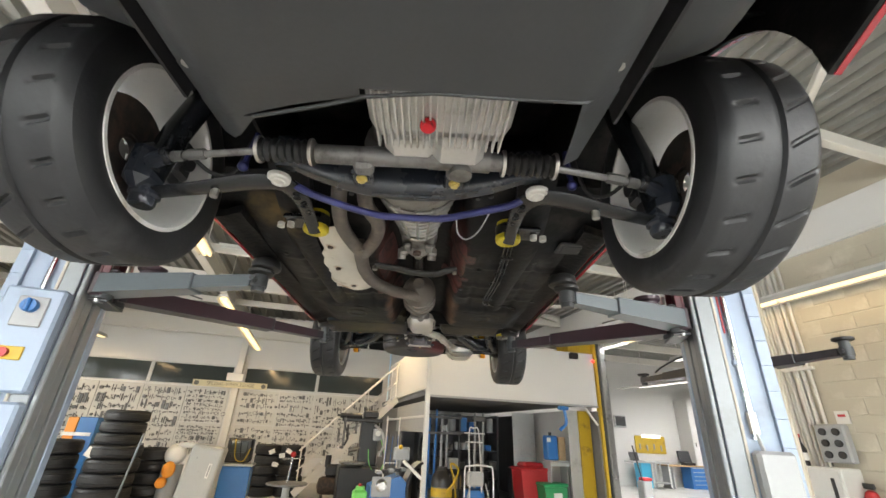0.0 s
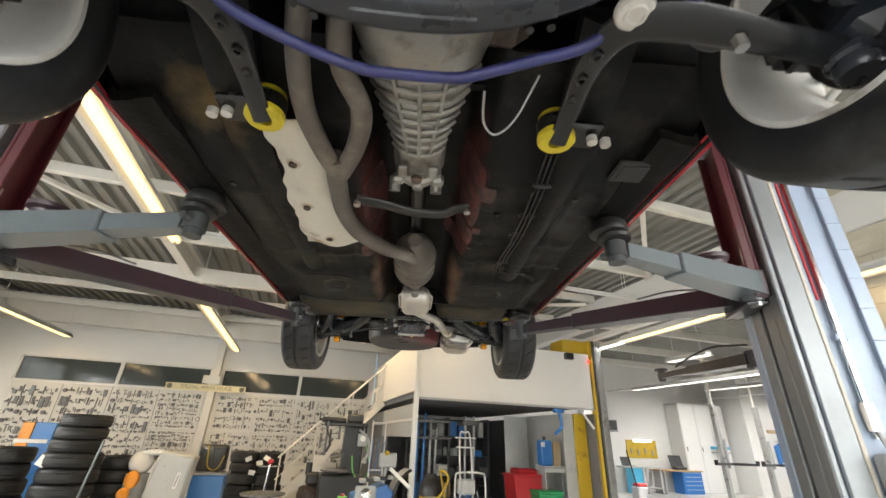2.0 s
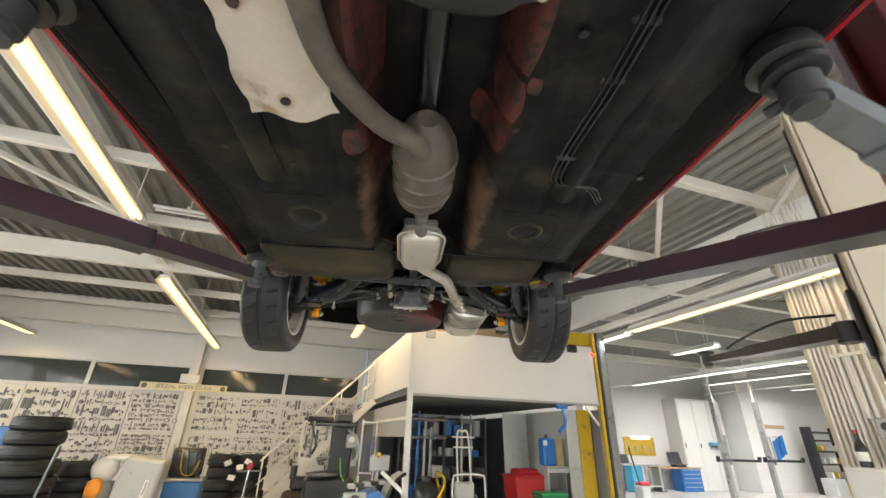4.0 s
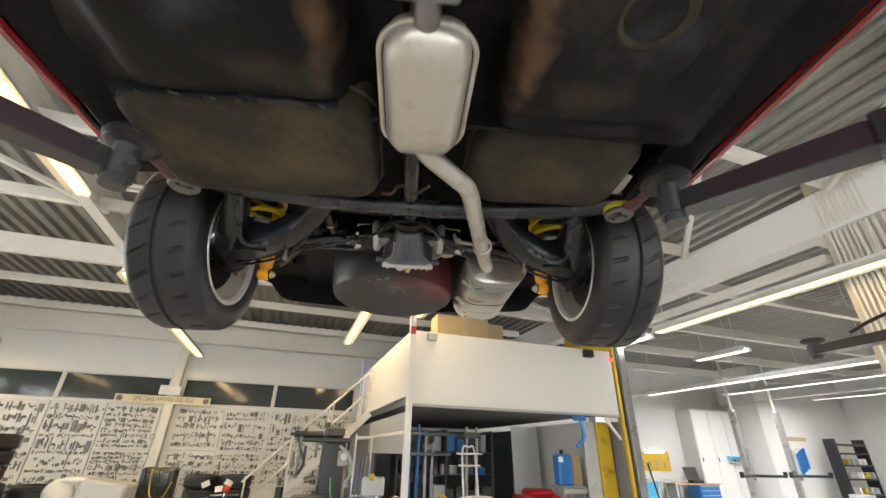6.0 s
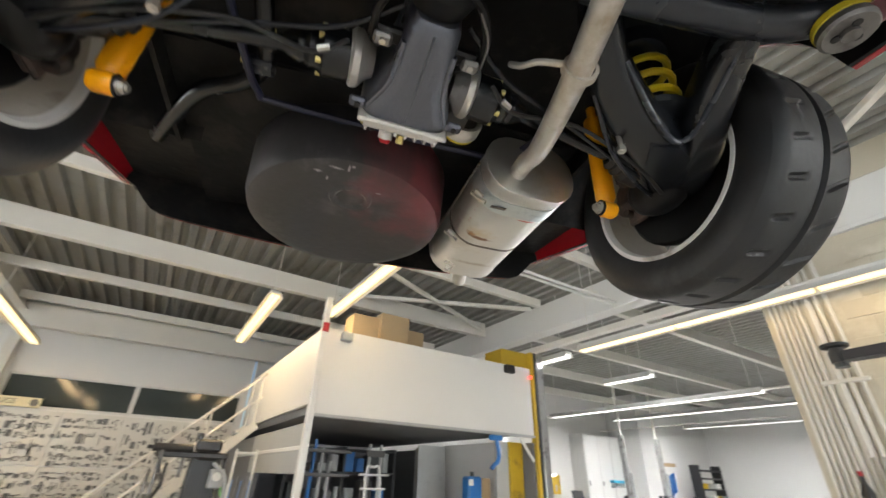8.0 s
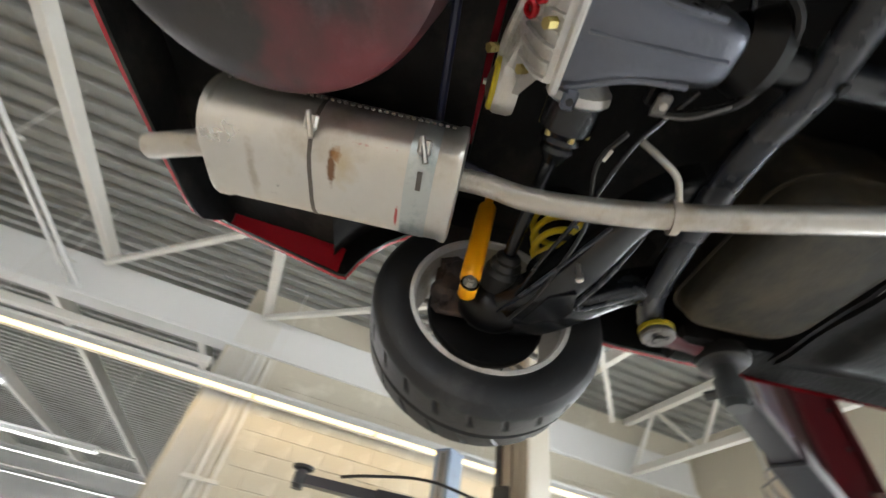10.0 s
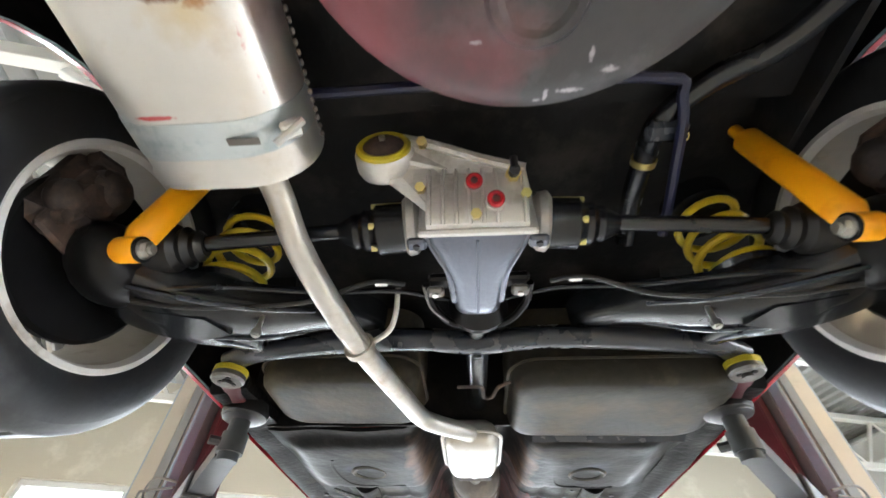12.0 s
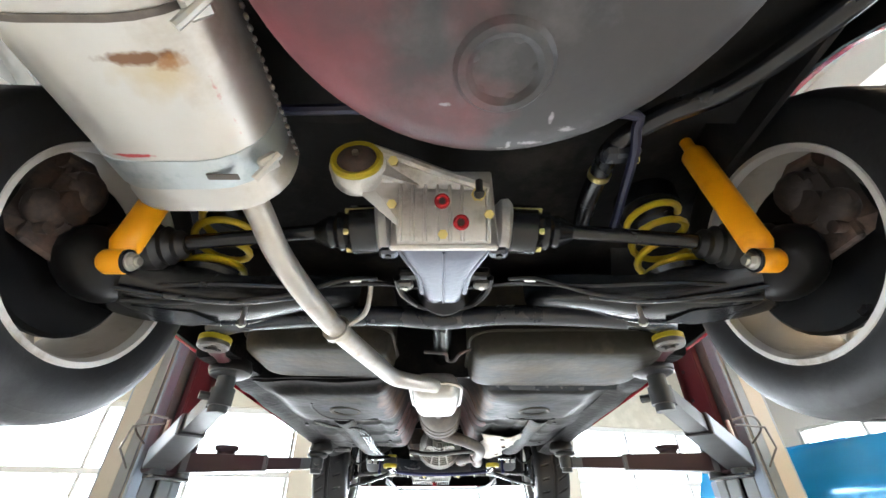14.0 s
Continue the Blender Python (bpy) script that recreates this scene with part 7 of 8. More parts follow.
for k in range(10):
    a = 2 * math.pi * k / 10
    for d in (-0.13, 0.13):
        spokes.beam((0.065, 0.05 * math.cos(a), 0.05 * math.sin(a)), (0.082, 0.184 * math.cos(a + d), 0.184 * math.sin(a + d)), 0.016, 0.014, 0.003, (1, 0, 0))
disc = Shape().lathe([(0.03, 0.0), (0.128, 0.0), (0.13, 0.004), (0.13, 0.016), (0.03, 0.02)], (0, 0, 0), (1, 0, 0), 40, close=True)
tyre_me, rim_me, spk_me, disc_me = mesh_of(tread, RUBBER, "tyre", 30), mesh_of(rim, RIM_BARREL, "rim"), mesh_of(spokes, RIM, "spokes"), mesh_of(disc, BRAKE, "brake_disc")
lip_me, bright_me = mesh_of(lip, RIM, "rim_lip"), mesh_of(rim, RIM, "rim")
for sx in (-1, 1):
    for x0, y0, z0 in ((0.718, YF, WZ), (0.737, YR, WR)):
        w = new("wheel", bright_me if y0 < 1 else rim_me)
        w["label"] = "silver multi-spoke wheel with semi-slick tyre"
        w.matrix_world = pose(sx * x0, y0, z0, 0, 0, 0 if sx > 0 else 180)
        w.parent = car
        w.matrix_parent_inverse = car.matrix_world.inverted()
        for nm, me, dx in (("tyre", tyre_me, 0), ("rim_lip", lip_me, 0), ("spokes", spk_me, 0), ("brake_disc", disc_me, -0.0)):
            o = new(nm, me)
            o.parent = w
            o.location = (dx, 0, 0)

# ---------------------------------------------------------------- things along the back of the workshop


def ht(name, label, category, u, v, z=0.0, group=""):
    return thing(name, label, category, hall(u, v, z), group)


def hp_(name, s, material, parent, label=""):
    return part(name, H(s), material, parent, label)


def spare_tyre(u, v, z, r, w, tilt=0.0, label="worn black road tyre lying in a stack"):
    """One loose tyre lying flat, its base at z."""
    h = w / 2
    s = Shape().lathe([(r * 0.62, -h * 0.8), (r * 0.7, -h), (r * 0.86, -h), (r * 0.97, -h * 0.8), (r, -h * 0.45), (r - 0.006, -h * 0.40), (r - 0.006, -h * 0.34), (r, -h * 0.3), (r, h * 0.3), (r - 0.006, h * 0.34), (r - 0.006, h * 0.4), (r, h * 0.45), (r * 0.97, h * 0.8), (r * 0.86, h), (r * 0.7, h), (r * 0.62, h * 0.8), (r * 0.6, 0)], (0, 0, 0), (0, 0, 1), 40, close=True)
    m = HALL @ Matrix.Translation((u, v, z + h)) @ Matrix.Rotation(tilt, 4, "X")
    return solid("spare_tyre", s.moved(m), RUBBER, label, "tyre", "", "spare tyres")


rnd = random.Random(21)


def stack(u, v, top, sizes):
    z = 0.0
    total = sum(w for r, w in sizes)
    k = top / total
    for r, w in sizes:
        spare_tyre(u + rnd.uniform(-0.02, 0.02), v + rnd.uniform(-0.02, 0.02), z, r, w * k)
        z += w * k


stack(-3.62, 9.1, 1.75, [(0.43, 0.23)] * 5 + [(0.375, 0.2)] * 3)
stack(-4.62, 9.3, 1.2, [(0.36, 0.22)] * 5)
stack(-3.12, 9.85, 1.08, [(0.34, 0.22)] * 5)
stack(-5.4, 9.5, 1.05, [(0.36, 0.22)] * 5)
for k, (u, n) in enumerate(((-1.12, 5), (-0.52, 5))):
    stack(u, 11.6, 1.15, [(0.32, 0.21)] * n)
s = Shape().tube([(-3.28, 8.72, 0.0), (-3.2, 8.7, 0.7), (-3.12, 8.68, 1.35)], 0.02, 8)
solid("prop_rod", H(s), ARMGREY, "dark grey steel rod leaning on the tyre stack", "rod")
solid("price_card", H(Shape().box((-3.9, 8.766, 1.02), (0.14, 0.006, 0.16), 0.0, Matrix.Rotation(0.4, 4, "Y"))), PAPER, "white card tucked into the tyre stack", "card")

# parts boxes on the tyres by the wall
b = ht("parts_box", "blue and orange printed parts carton", "box", -5.1, 11, 0)
hp_("carton", Shape().box((-4.95, 11.0, 0.8), (0.36, 0.3, 1.6), 0.01), BLUE, b)
hp_("side", Shape().box((-5.24, 11.0, 0.8), (0.2, 0.3, 1.58), 0.01), ORANGEP, b, "orange carton side")
hp_("band", Shape().box((-5.1, 10.84, 1.25), (0.56, 0.012, 0.07)), PAPER, b)

# tilted grey machine cabinet
m = Matrix.Rotation(radians(8), 4, "Y")
g = ht("machine_cabinet", "light grey upright machine cabinet with a white handle slot", "cabinet", -2.15, 9.5)
hp_("body", Shape().box((-2.15, 9.5, 0.58), (0.6, 0.5, 1.16), 0.03, m), LIGHTP, g)
hp_("front_panel", Shape().box((-2.15, 9.245, 0.60), (0.52, 0.012, 1.05), 0.01, m), LIGHTP, g)
hp_("handle_slot", Shape().box((-1.98, 9.235, 0.72), (0.06, 0.012, 0.26), 0.006, m), PAPER, g)
hp_("handle_recess", Shape().box((-1.98, 9.228, 0.72), (0.025, 0.01, 0.2), 0.004, m), GREYP, g)
for z in (0.2, 0.95):
    hp_("screw", Shape().cyl((-2.36 + z * 0.13, 9.236, z), (-2.36 + z * 0.13, 9.228, z), 0.018, n=10), GREYP, g)
s = Shape().sphere((-2.72, 9.6, 0.98), 0.2, 12, (1.0, 0.8, 1.0)).sphere((-2.5, 9.55, 1.16), 0.14, 10, (1.7, 0.7, 0.4))
solid("waste_sack", H(s), PAPER, "crumpled white plastic sack beside the cabinet", "sack")
solid("cleaning_rag", H(Shape().sphere((-2.72, 9.35, 0.72), 0.15, 9, (0.8, 0.6, 1.0)).sphere((-2.78, 9.3, 0.5), 0.1, 9)), ORANGEP, "crumpled orange cleaning rag hanging on the sack", "rag")
solid("sack_stand", H(Shape().cyl((-2.72, 9.6, 0), (-2.72, 9.6, 0.8), 0.17, 0.19, 18)), GREYP, "grey waste drum holding the sack", "drum")

# trolley with blue cabinet
t = ht("tool_trolley", "dark grey service trolley over a blue cabinet", "trolley", -1.62, 10.5)
hp_("cabinet", Shape().box((-1.62, 10.5, 0.42), (0.62, 0.5, 0.62), 0.015), BLUE, t, "blue steel cabinet")
hp_("top_tray", Shape().box((-1.62, 10.5, 0.76), (0.7, 0.54, 0.05), 0.01), GREYP, t)
hp_("upper_case", Shape().box((-1.66, 10.55, 1.05), (0.56, 0.4, 0.5), 0.04), BLACKP, t)
hp_("screen", Shape().box((-1.66, 10.34, 1.12), (0.36, 0.02, 0.24), 0.01), DARKGLASS, t)
for x in (-1.92, -1.32):
    hp_("upright", Shape().cyl((x, 10.3, 0.0), (x, 10.3, 1.36), 0.018, n=8), LIGHTP, t)
for k in range(3):
    hp_("hose", Shape().tube(smooth_path([(-1.85 + 0.1 * k, 10.28, 1.28), (-1.8 + 0.12 * k, 10.22, 0.95 - 0.05 * k), (-1.6 + 0.1 * k, 10.22, 0.85), (-1.45 + 0.05 * k, 10.25, 1.1)], 5), 0.012, 6), YELLOWP if k == 1 else BLACKP, t)
for k, (u, z) in enumerate(((-1.0, 1.0), (-0.75, 0.92), (-0.88, 0.72), (-0.6, 1.02))):
    solid("note_sheet", H(Shape().box((u, 11.25, z), (0.14, 0.005, 0.1), 0, Matrix.Rotation(0.3 * (k - 1.5), 4, "Y"))), PAPER, "white paper tag on a tyre", "paper", group="tags")

# metal table with red-knob lever
t = ht("metal_table", "round bare steel work stand with a lever and red knob", "table", -0.45, 9.0)
hp_("tabletop", Shape().lathe([(0.001, 0.52), (0.38, 0.52), (0.4, 0.535), (0.4, 0.555), (0.38, 0.56), (0.001, 0.56)], (-0.45, 9.0, 0), (0, 0, 1), 36), RACK, t)
hp_("column", Shape().cyl((-0.45, 9.0, 0.03), (-0.45, 9.0, 0.52), 0.07), GREYP, t)
hp_("foot", Shape().lathe([(0.001, 0), (0.28, 0), (0.28, 0.02), (0.08, 0.06), (0.001, 0.06)], (-0.45, 9.0, 0), (0, 0, 1), 28), GREYP, t)
hp_("lever", Shape().cyl((-0.45, 9.0, 0.56), (-0.42, 9.0, 1.04), 0.022, n=10), CHROME, t)
hp_("cross_bar", Shape().cyl((-0.62, 9.0, 0.99), (-0.22, 9.0, 1.0), 0.014, n=8), CHROME, t)
hp_("knob", Shape().sphere((-0.42, 9.0, 1.07), 0.055), REDP, t, "red plastic knob")

# brown compressor
c = ht("compressor", "small brown workshop compressor with black motor", "compressor", 0.5, 10.5)
hp_("tank", Shape().lathe([(0.02, -0.33), (0.15, -0.3), (0.19, -0.22), (0.19, 0.22), (0.15, 0.3), (0.02, 0.33)], (0.5, 10.5, 0.36), (1, 0, 0), 24), BRAKE, c, "brown pressure tank")
hp_("motor", Shape().box((0.5, 10.5, 0.68), (0.36, 0.26, 0.26), 0.05).cyl((0.36, 10.5, 0.75), (0.36, 10.5, 1.0), 0.07), BLACKP, c)
for x in (0.3, 0.7):
    hp_("foot", Shape().box((x, 10.5, 0.09), (0.06, 0.3, 0.18), 0.01), BLACKP, c)

# tyre changer
c = ht("tyre_changer", "black tyre changing machine with post and swing arm", "tyre changer", 1.0, 9.6)
hp_("base", Shape().box((1.0, 9.7, 0.42), (0.9, 0.7, 0.84), 0.03), BLACKP, c)
hp_("turntable", Shape().lathe([(0.001, 0.84), (0.12, 0.84), (0.3, 0.9), (0.3, 0.93), (0.001, 0.93)], (0.85, 9.55, 0), (0, 0, 1), 28), RACK, c)
hp_("post", Shape().box((1.20, 9.95, 1.2), (0.42, 0.26, 1.28), 0.02), BLACKP, c)
hp_("arm", Shape().box((0.98, 9.6, 1.80), (0.95, 0.1, 0.08), 0.015).box((1.18, 9.8, 1.8), (0.26, 0.4, 0.12), 0.02), BLACKP, c)
hp_("press_cylinder", Shape().cyl((0.45, 9.52, 1.88), (0.95, 9.55, 1.88), 0.055, n=16).cyl((0.38, 9.52, 1.88), (0.45, 9.52, 1.88), 0.025, n=12), BLACKP, c)
hp_("head_block", Shape().box((1.16, 9.62, 1.93), (0.34, 0.26, 0.17), 0.03).box((1.02, 9.6, 2.05), (0.08, 0.1, 0.1), 0.02), BLACKP, c)
hp_("swing_lever", Shape().beam((0.52, 9.5, 1.84), (0.68, 9.46, 1.42), 0.035, 0.03, 0.006).beam((0.68, 9.46, 1.42), (0.60, 9.44, 1.25), 0.05, 0.04, 0.008), BLACKP, c)
hp_("bead_roller", Shape().cyl((0.72, 9.5, 1.16), (0.90, 9.5, 1.20), 0.05, n=14).cyl((0.90, 9.5, 1.20), (0.98, 9.5, 1.22), 0.02, n=10), RACK, c)
hp_("mount_bar", Shape().box((0.58, 9.5, 1.55), (0.05, 0.05, 0.6), 0.008).box((0.56, 9.5, 1.22), (0.09, 0.13, 0.06), 0.015), TOOL, c)
hp_("helper_arm", Shape().tube(smooth_path([(1.3, 9.7, 1.7), (1.45, 9.5, 1.55), (1.5, 9.45, 1.3), (1.42, 9.4, 1.12)], 5), 0.03, 8).cyl((1.42, 9.4, 1.16), (1.42, 9.4, 1.06), 0.05), GREYP, c)
hp_("inflator_box", Shape().box((1.38, 9.75, 1.5), (0.2, 0.16, 0.26), 0.02), GREYP, c)
hp_("gauge", Shape().cyl((1.38, 9.67, 1.53), (1.38, 9.65, 1.53), 0.06, n=18), PAPER, c)
hp_("air_hose", Shape().tube(smooth_path([(1.45, 9.6, 1.4), (1.55, 9.5, 1.0), (1.4, 9.4, 0.7), (1.2, 9.35, 0.9), (1.15, 9.4, 1.2)], 6), 0.01, 6), LIME, c)
for k in range(6):
    u = 0.45 + 0.2 * k
    hp_("hanging_tool", Shape().box((u + 0.05, 10.12, 1.45 + 0.1 * (k % 3)), (0.05, 0.03, 0.3), 0.006), BLACKP if k % 2 else RACK, c)

# tall grey tyre lever rack behind
r = ht("lever_rack", "slim steel rack with hanging levers and hoses", "rack", 1.62, 9.2)
for u in (1.5, 1.78):
    hp_("upright", Shape().box((u, 9.2, 0.95), (0.03, 0.03, 1.9), 0.004), STEEL, r)
for k in range(5):
    hp_("lever", Shape().beam((1.5 + 0.06 * k, 9.17, 0.9), (1.53 + 0.06 * k, 9.17, 1.5 + 0.05 * (k % 2)), 0.018, 0.012, 0.003), RACK if k % 2 else BLUE, r)
for z in (0.95, 1.85):
    hp_("rail", Shape().box((1.64, 9.2, z), (0.32, 0.03, 0.03), 0.004), STEEL, r)

# blue wheel balancer with grey hood and slanted bar
w = ht("wheel_balancer", "blue wheel balancing machine with grey hood and white bar", "wheel balancer", 1.2, 6.6)
hp_("cabinet", Shape().prism([(0.86, 6.35, 0), (1.42, 6.35, 0), (1.42, 6.35, 0.86), (1.32, 6.35, 0.95), (0.86, 6.35, 0.8)], (0, 0, 0), (0, 0.5, 0)), BLUE, w)
hp_("spindle_plate", Shape().box((1.02, 6.33, 0.80), (0.30, 0.03, 0.28), 0.02), GREYP, w)
hp_("spindle", Shape().lathe([(0.02, -0.1), (0.05, -0.1), (0.06, -0.02), (0.10, 0.0), (0.001, 0.02)], (1.02, 6.32, 0.82), (0, 1, 0), 20), CHROME, w)
hp_("hood", Shape().slab(lambda a, v: (1.78 + 0.36 * math.cos(a), v, 0.75 + 0.42 * math.sin(a)), 1.9, 4.2, 14, 6.3, 6.75, 3, (0.02, 0, 0)), LIGHTP, w)
hp_("hood_rim", Shape().tube([(1.78 + 0.36 * math.cos(1.9 + 0.165 * k), 6.3, 0.75 + 0.42 * math.sin(1.9 + 0.165 * k)) for k in range(15)], 0.022, 8), BLACKP, w)
hp_("bar", Shape().beam((1.33, 6.28, 1.17), (1.64, 6.28, 0.92), 0.05, 0.05, 0.01), PAPER, w, "white slanted bar")
hp_("display", Shape().box((1.34, 6.5, 1.26), (0.26, 0.08, 0.2), 0.02), GREYP, w)
hp_("display_post", Shape().cyl((1.3, 6.6, 0.9), (1.34, 6.55, 1.2), 0.025, n=10), GREYP, w)
hp_("yellow_knob", Shape().sphere((1.3, 6.4, 1.36), 0.035), YELLOWP, w)
for k in range(5):
    hp_("weight_tray", Shape().box((1.0 + 0.1 * k, 6.6, 0.98 + 0.012 * k), (0.085, 0.2, 0.05), 0.006), BLACKP if k % 2 else GREYP, w)
c = ht("spray_can_box", "lime green plastic canister", "canister", 0.76, 6.6)
hp_("body", Shape().box((0.72, 6.5, 0.37), (0.22, 0.22, 0.74), 0.03), LIME, c)
hp_("lid", Shape().lathe([(0.001, 0.74), (0.07, 0.74), (0.07, 0.79), (0.001, 0.79)], (0.72, 6.5, 0), (0, 0, 1), 18), LIME, c)
hp_("cap", Shape().cyl((0.72, 6.5, 0.79), (0.72, 6.5, 0.82), 0.03, n=12), REDP, c)

# things at the mouth of the store room
vac = ht("vacuum_cleaner", "yellow and steel workshop vacuum cleaner with coiled hose", "vacuum cleaner", 2.5, 8.2)
hp_("drum", Shape().lathe([(0.001, 0.12), (0.2, 0.12), (0.21, 0.14), (0.21, 0.6), (0.22, 0.62), (0.001, 0.62)], (2.55, 8.2, 0), (0, 0, 1), 26), RACK, vac)
hp_("band", Shape().lathe([(0.212, 0.45), (0.216, 0.45), (0.216, 0.6), (0.212, 0.6)], (2.55, 8.2, 0), (0, 0, 1), 26, close=True), YELLOWP, vac)
hp_("head", Shape().lathe([(0.22, 0.62), (0.22, 0.7), (0.19, 0.82), (0.12, 0.9), (0.001, 0.92)], (2.55, 8.2, 0), (0, 0, 1), 26), BLACKP, vac)
hp_("lid", Shape().lathe([(0.1, 0.9), (0.1, 0.97), (0.001, 0.98)], (2.55, 8.2, 0), (0, 0, 1), 20), BLACKP, vac)
hp_("hose", Shape().tube(smooth_path([(2.55, 7.98, 0.5), (2.75, 7.95, 0.75), (2.82, 8.0, 0.95), (2.7, 8.1, 1.02), (2.82, 8.15, 0.6), (2.75, 8.0, 0.25), (2.45, 7.9, 0.2)], 6), 0.02, 8), YELLOWP, vac)
for k in range(4):
    a = k * math.pi / 2 + 0.6
    hp_("castor", Shape().sphere((2.55 + 0.19 * math.cos(a), 8.2 + 0.19 * math.sin(a), 0.05), 0.05, 8), BLACKP, vac)

ct = ht("hand_cart", "white tube hand cart carrying a blue tank", "hand cart", 3.2, 8.0)
for u in (3.05, 3.3):
    hp_("upright", Shape().tube(smooth_path([(u, 7.92, 0.12), (u, 7.95, 0.9), (u + (0.02 if u < 3.2 else -0.02), 8.05, 1.66), (3.175, 8.06, 1.72)], 5), 0.017, 8), FRAMEWHITE, ct)
for z, a, b_ in ((1.45, 2.98, 3.36), (1.62, 2.95, 3.4)):
    hp_("cross_tube", Shape().cyl((a, 8.0, z), (b_, 8.0, z), 0.014, n=8), FRAMEWHITE, ct)
hp_("guard", Shape().tube(smooth_path([(2.9, 7.8, 0.15), (2.9, 7.8, 0.9), (2.98, 7.8, 1.02), (3.4, 7.8, 1.02), (3.5, 7.8, 0.9), (3.5, 7.8, 0.15)], 5), 0.017, 8), FRAMEWHITE, ct)
hp_("tank", Shape().lathe([(0.001, 0.1), (0.2, 0.1), (0.22, 0.14), (0.22, 0.52), (0.19, 0.58), (0.001, 0.6)], (3.2, 8.1, 0), (0, 0, 1), 26), BLUE, ct, "blue plastic tank")
hp_("valve_block", Shape().box((3.17, 7.95, 0.78), (0.34, 0.16, 0.26), 0.03).cyl((3.1, 7.86, 0.85), (3.1, 7.84, 0.85), 0.05), LIGHTP, ct)
hp_("hose", Shape().tube(smooth_path([(3.05, 7.85, 0.7), (2.95, 7.8, 0.4), (3.1, 7.78, 0.2), (3.4, 7.8, 0.4), (3.35, 7.85, 0.72)], 5), 0.013, 6), LIGHTP, ct)
for u in (2.95, 3.45):
    hp_("wheel", Shape().lathe([(0.001, -0.02), (0.1, -0.025), (0.11, 0), (0.1, 0.025), (0.001, 0.02)], (u, 7.95, 0.11), (1, 0, 0), 20), BLACKP, ct)

sh_ = ht("storage_shelf", "dark steel shelf crowded with boxes and machine parts", "shelf", 3.8, 10.8)
for u in (2.6, 3.7, 4.8):
    hp_("upright", Shape().box((u, 10.8, 1.05), (0.05, 0.5, 2.1), 0.004), ARMDARK, sh_)
for z in (0.3, 0.75, 1.2, 1.65, 2.05):
    hp_("board", Shape().box((3.7, 10.8, z), (2.2, 0.5, 0.03), 0.004), ARMDARK, sh_)
rnd = random.Random(8)
for z in (0.315, 0.765, 1.215, 1.665):
    u = 2.68
    while u < 4.65:
        w_ = rnd.uniform(0.12, 0.3)
        hgt = rnd.uniform(0.12, 0.36)
        m_ = rnd.choice((GREYP, BLACKP, TOOL, BLUE, CARD, LIGHTP, ARMDARK, BLACKP))
        if rnd.random() < 0.65:
            solid("storage_box", H(Shape().box((u + w_ / 2, 10.72, z + hgt / 2), (w_ - 0.02, 0.3, hgt), 0.012)), m_, "assorted container on the dark store shelf", "box", group="shelf boxes")
        else:
            solid("storage_tin", H(Shape().cyl((u + w_ / 2, 10.7, z), (u + w_ / 2, 10.7, z + hgt), w_ * 0.42, n=14)), m_, "assorted tin on the dark store shelf", "tin", group="shelf tins")
        u += w_ + rnd.uniform(0.01, 0.08)
pp = ht("pipe_stand", "dark upright pipes and frames standing in the store", "pipe stand", 3.0, 9.4)
for k, (u, z) in enumerate(((2.55, 1.95), (2.72, 2.12), (2.86, 2.0), (3.0, 1.8), (3.7, 2.1), (3.92, 2.1))):
    hp_("pipe", Shape().cyl((u, 9.4 + 0.1 * (k % 2), 0), (u, 9.4, z), 0.028, n=10), BLUE if k < 2 else GREYP, pp)
for z in (1.95, 1.6):
    hp_("crosspiece", Shape().box((2.9, 9.38, z), (0.9, 0.04, 0.05), 0.006), TOOL, pp)
hp_("crosspiece", Shape().box((3.81, 9.38, 1.95), (0.34, 0.05, 0.1), 0.006), TOOL, pp)

solid("leaning_sheet", H(Shape().slab(lambda u, z: (u, 9.55 - 0.1 * math.sin(3 * (u - 4.5)) + 0.04 * z, z), 4.78, 5.42, 12, 0.9, 2.16, 4, (0, 0.012, 0))), LIGHTP, "curved light grey sheet leaning in the store", "sheet")
solid("sheet_stand", H(Shape().box((5.1, 9.7, 0.45), (0.7, 0.3, 0.9), 0.02)), BLACKP, "low dark crate under the sheet", "crate")

rb = ht("waste_bin", "red plastic wheeled waste bin with a heap of rags", "bin", 4.75, 8.6)
hp_("body", Shape().prism([(4.48, 8.35, 0.05), (5.02, 8.35, 0.05), (5.1, 8.35, 0.92), (4.4, 8.35, 0.92)], (0, 0, 0), (0, 0.5, 0)), REDP, rb)
hp_("lid", Shape().box((4.75, 8.6, 0.95), (0.76, 0.56, 0.06), 0.02).box((4.75, 8.6, 1.02), (0.5, 0.4, 0.12), 0.05), REDP, rb)
for u in (4.55, 4.95):
    hp_("castor", Shape().sphere((u, 8.42, 0.06), 0.055, 8), BLACKP, rb)
gb_ = ht("waste_bin", "small green plastic bin with a pale label", "bin", 5.03, 8.2)
hp_("body", Shape().prism([(4.82, 8.0, 0.0), (5.24, 8.0, 0.0), (5.3, 8.0, 0.64), (4.76, 8.0, 0.64)], (0, 0, 0), (0, 0.4, 0)), GREENP, gb_)
hp_("lid", Shape().box((5.03, 8.2, 0.68), (0.58, 0.44, 0.07), 0.02), GREENP, gb_)
hp_("label_plate", Shape().box((5.06, 7.994, 0.45), (0.2, 0.01, 0.18)), PAPER, gb_)

bs = ht("bracket_shelf", "grey steel bracket shelf on the store partition", "shelf", 5.2, 8.3)
hp_("board", Shape().box((5.26, 8.35, 1.13), (0.5, 0.4, 0.04), 0.006), GREYP, bs)
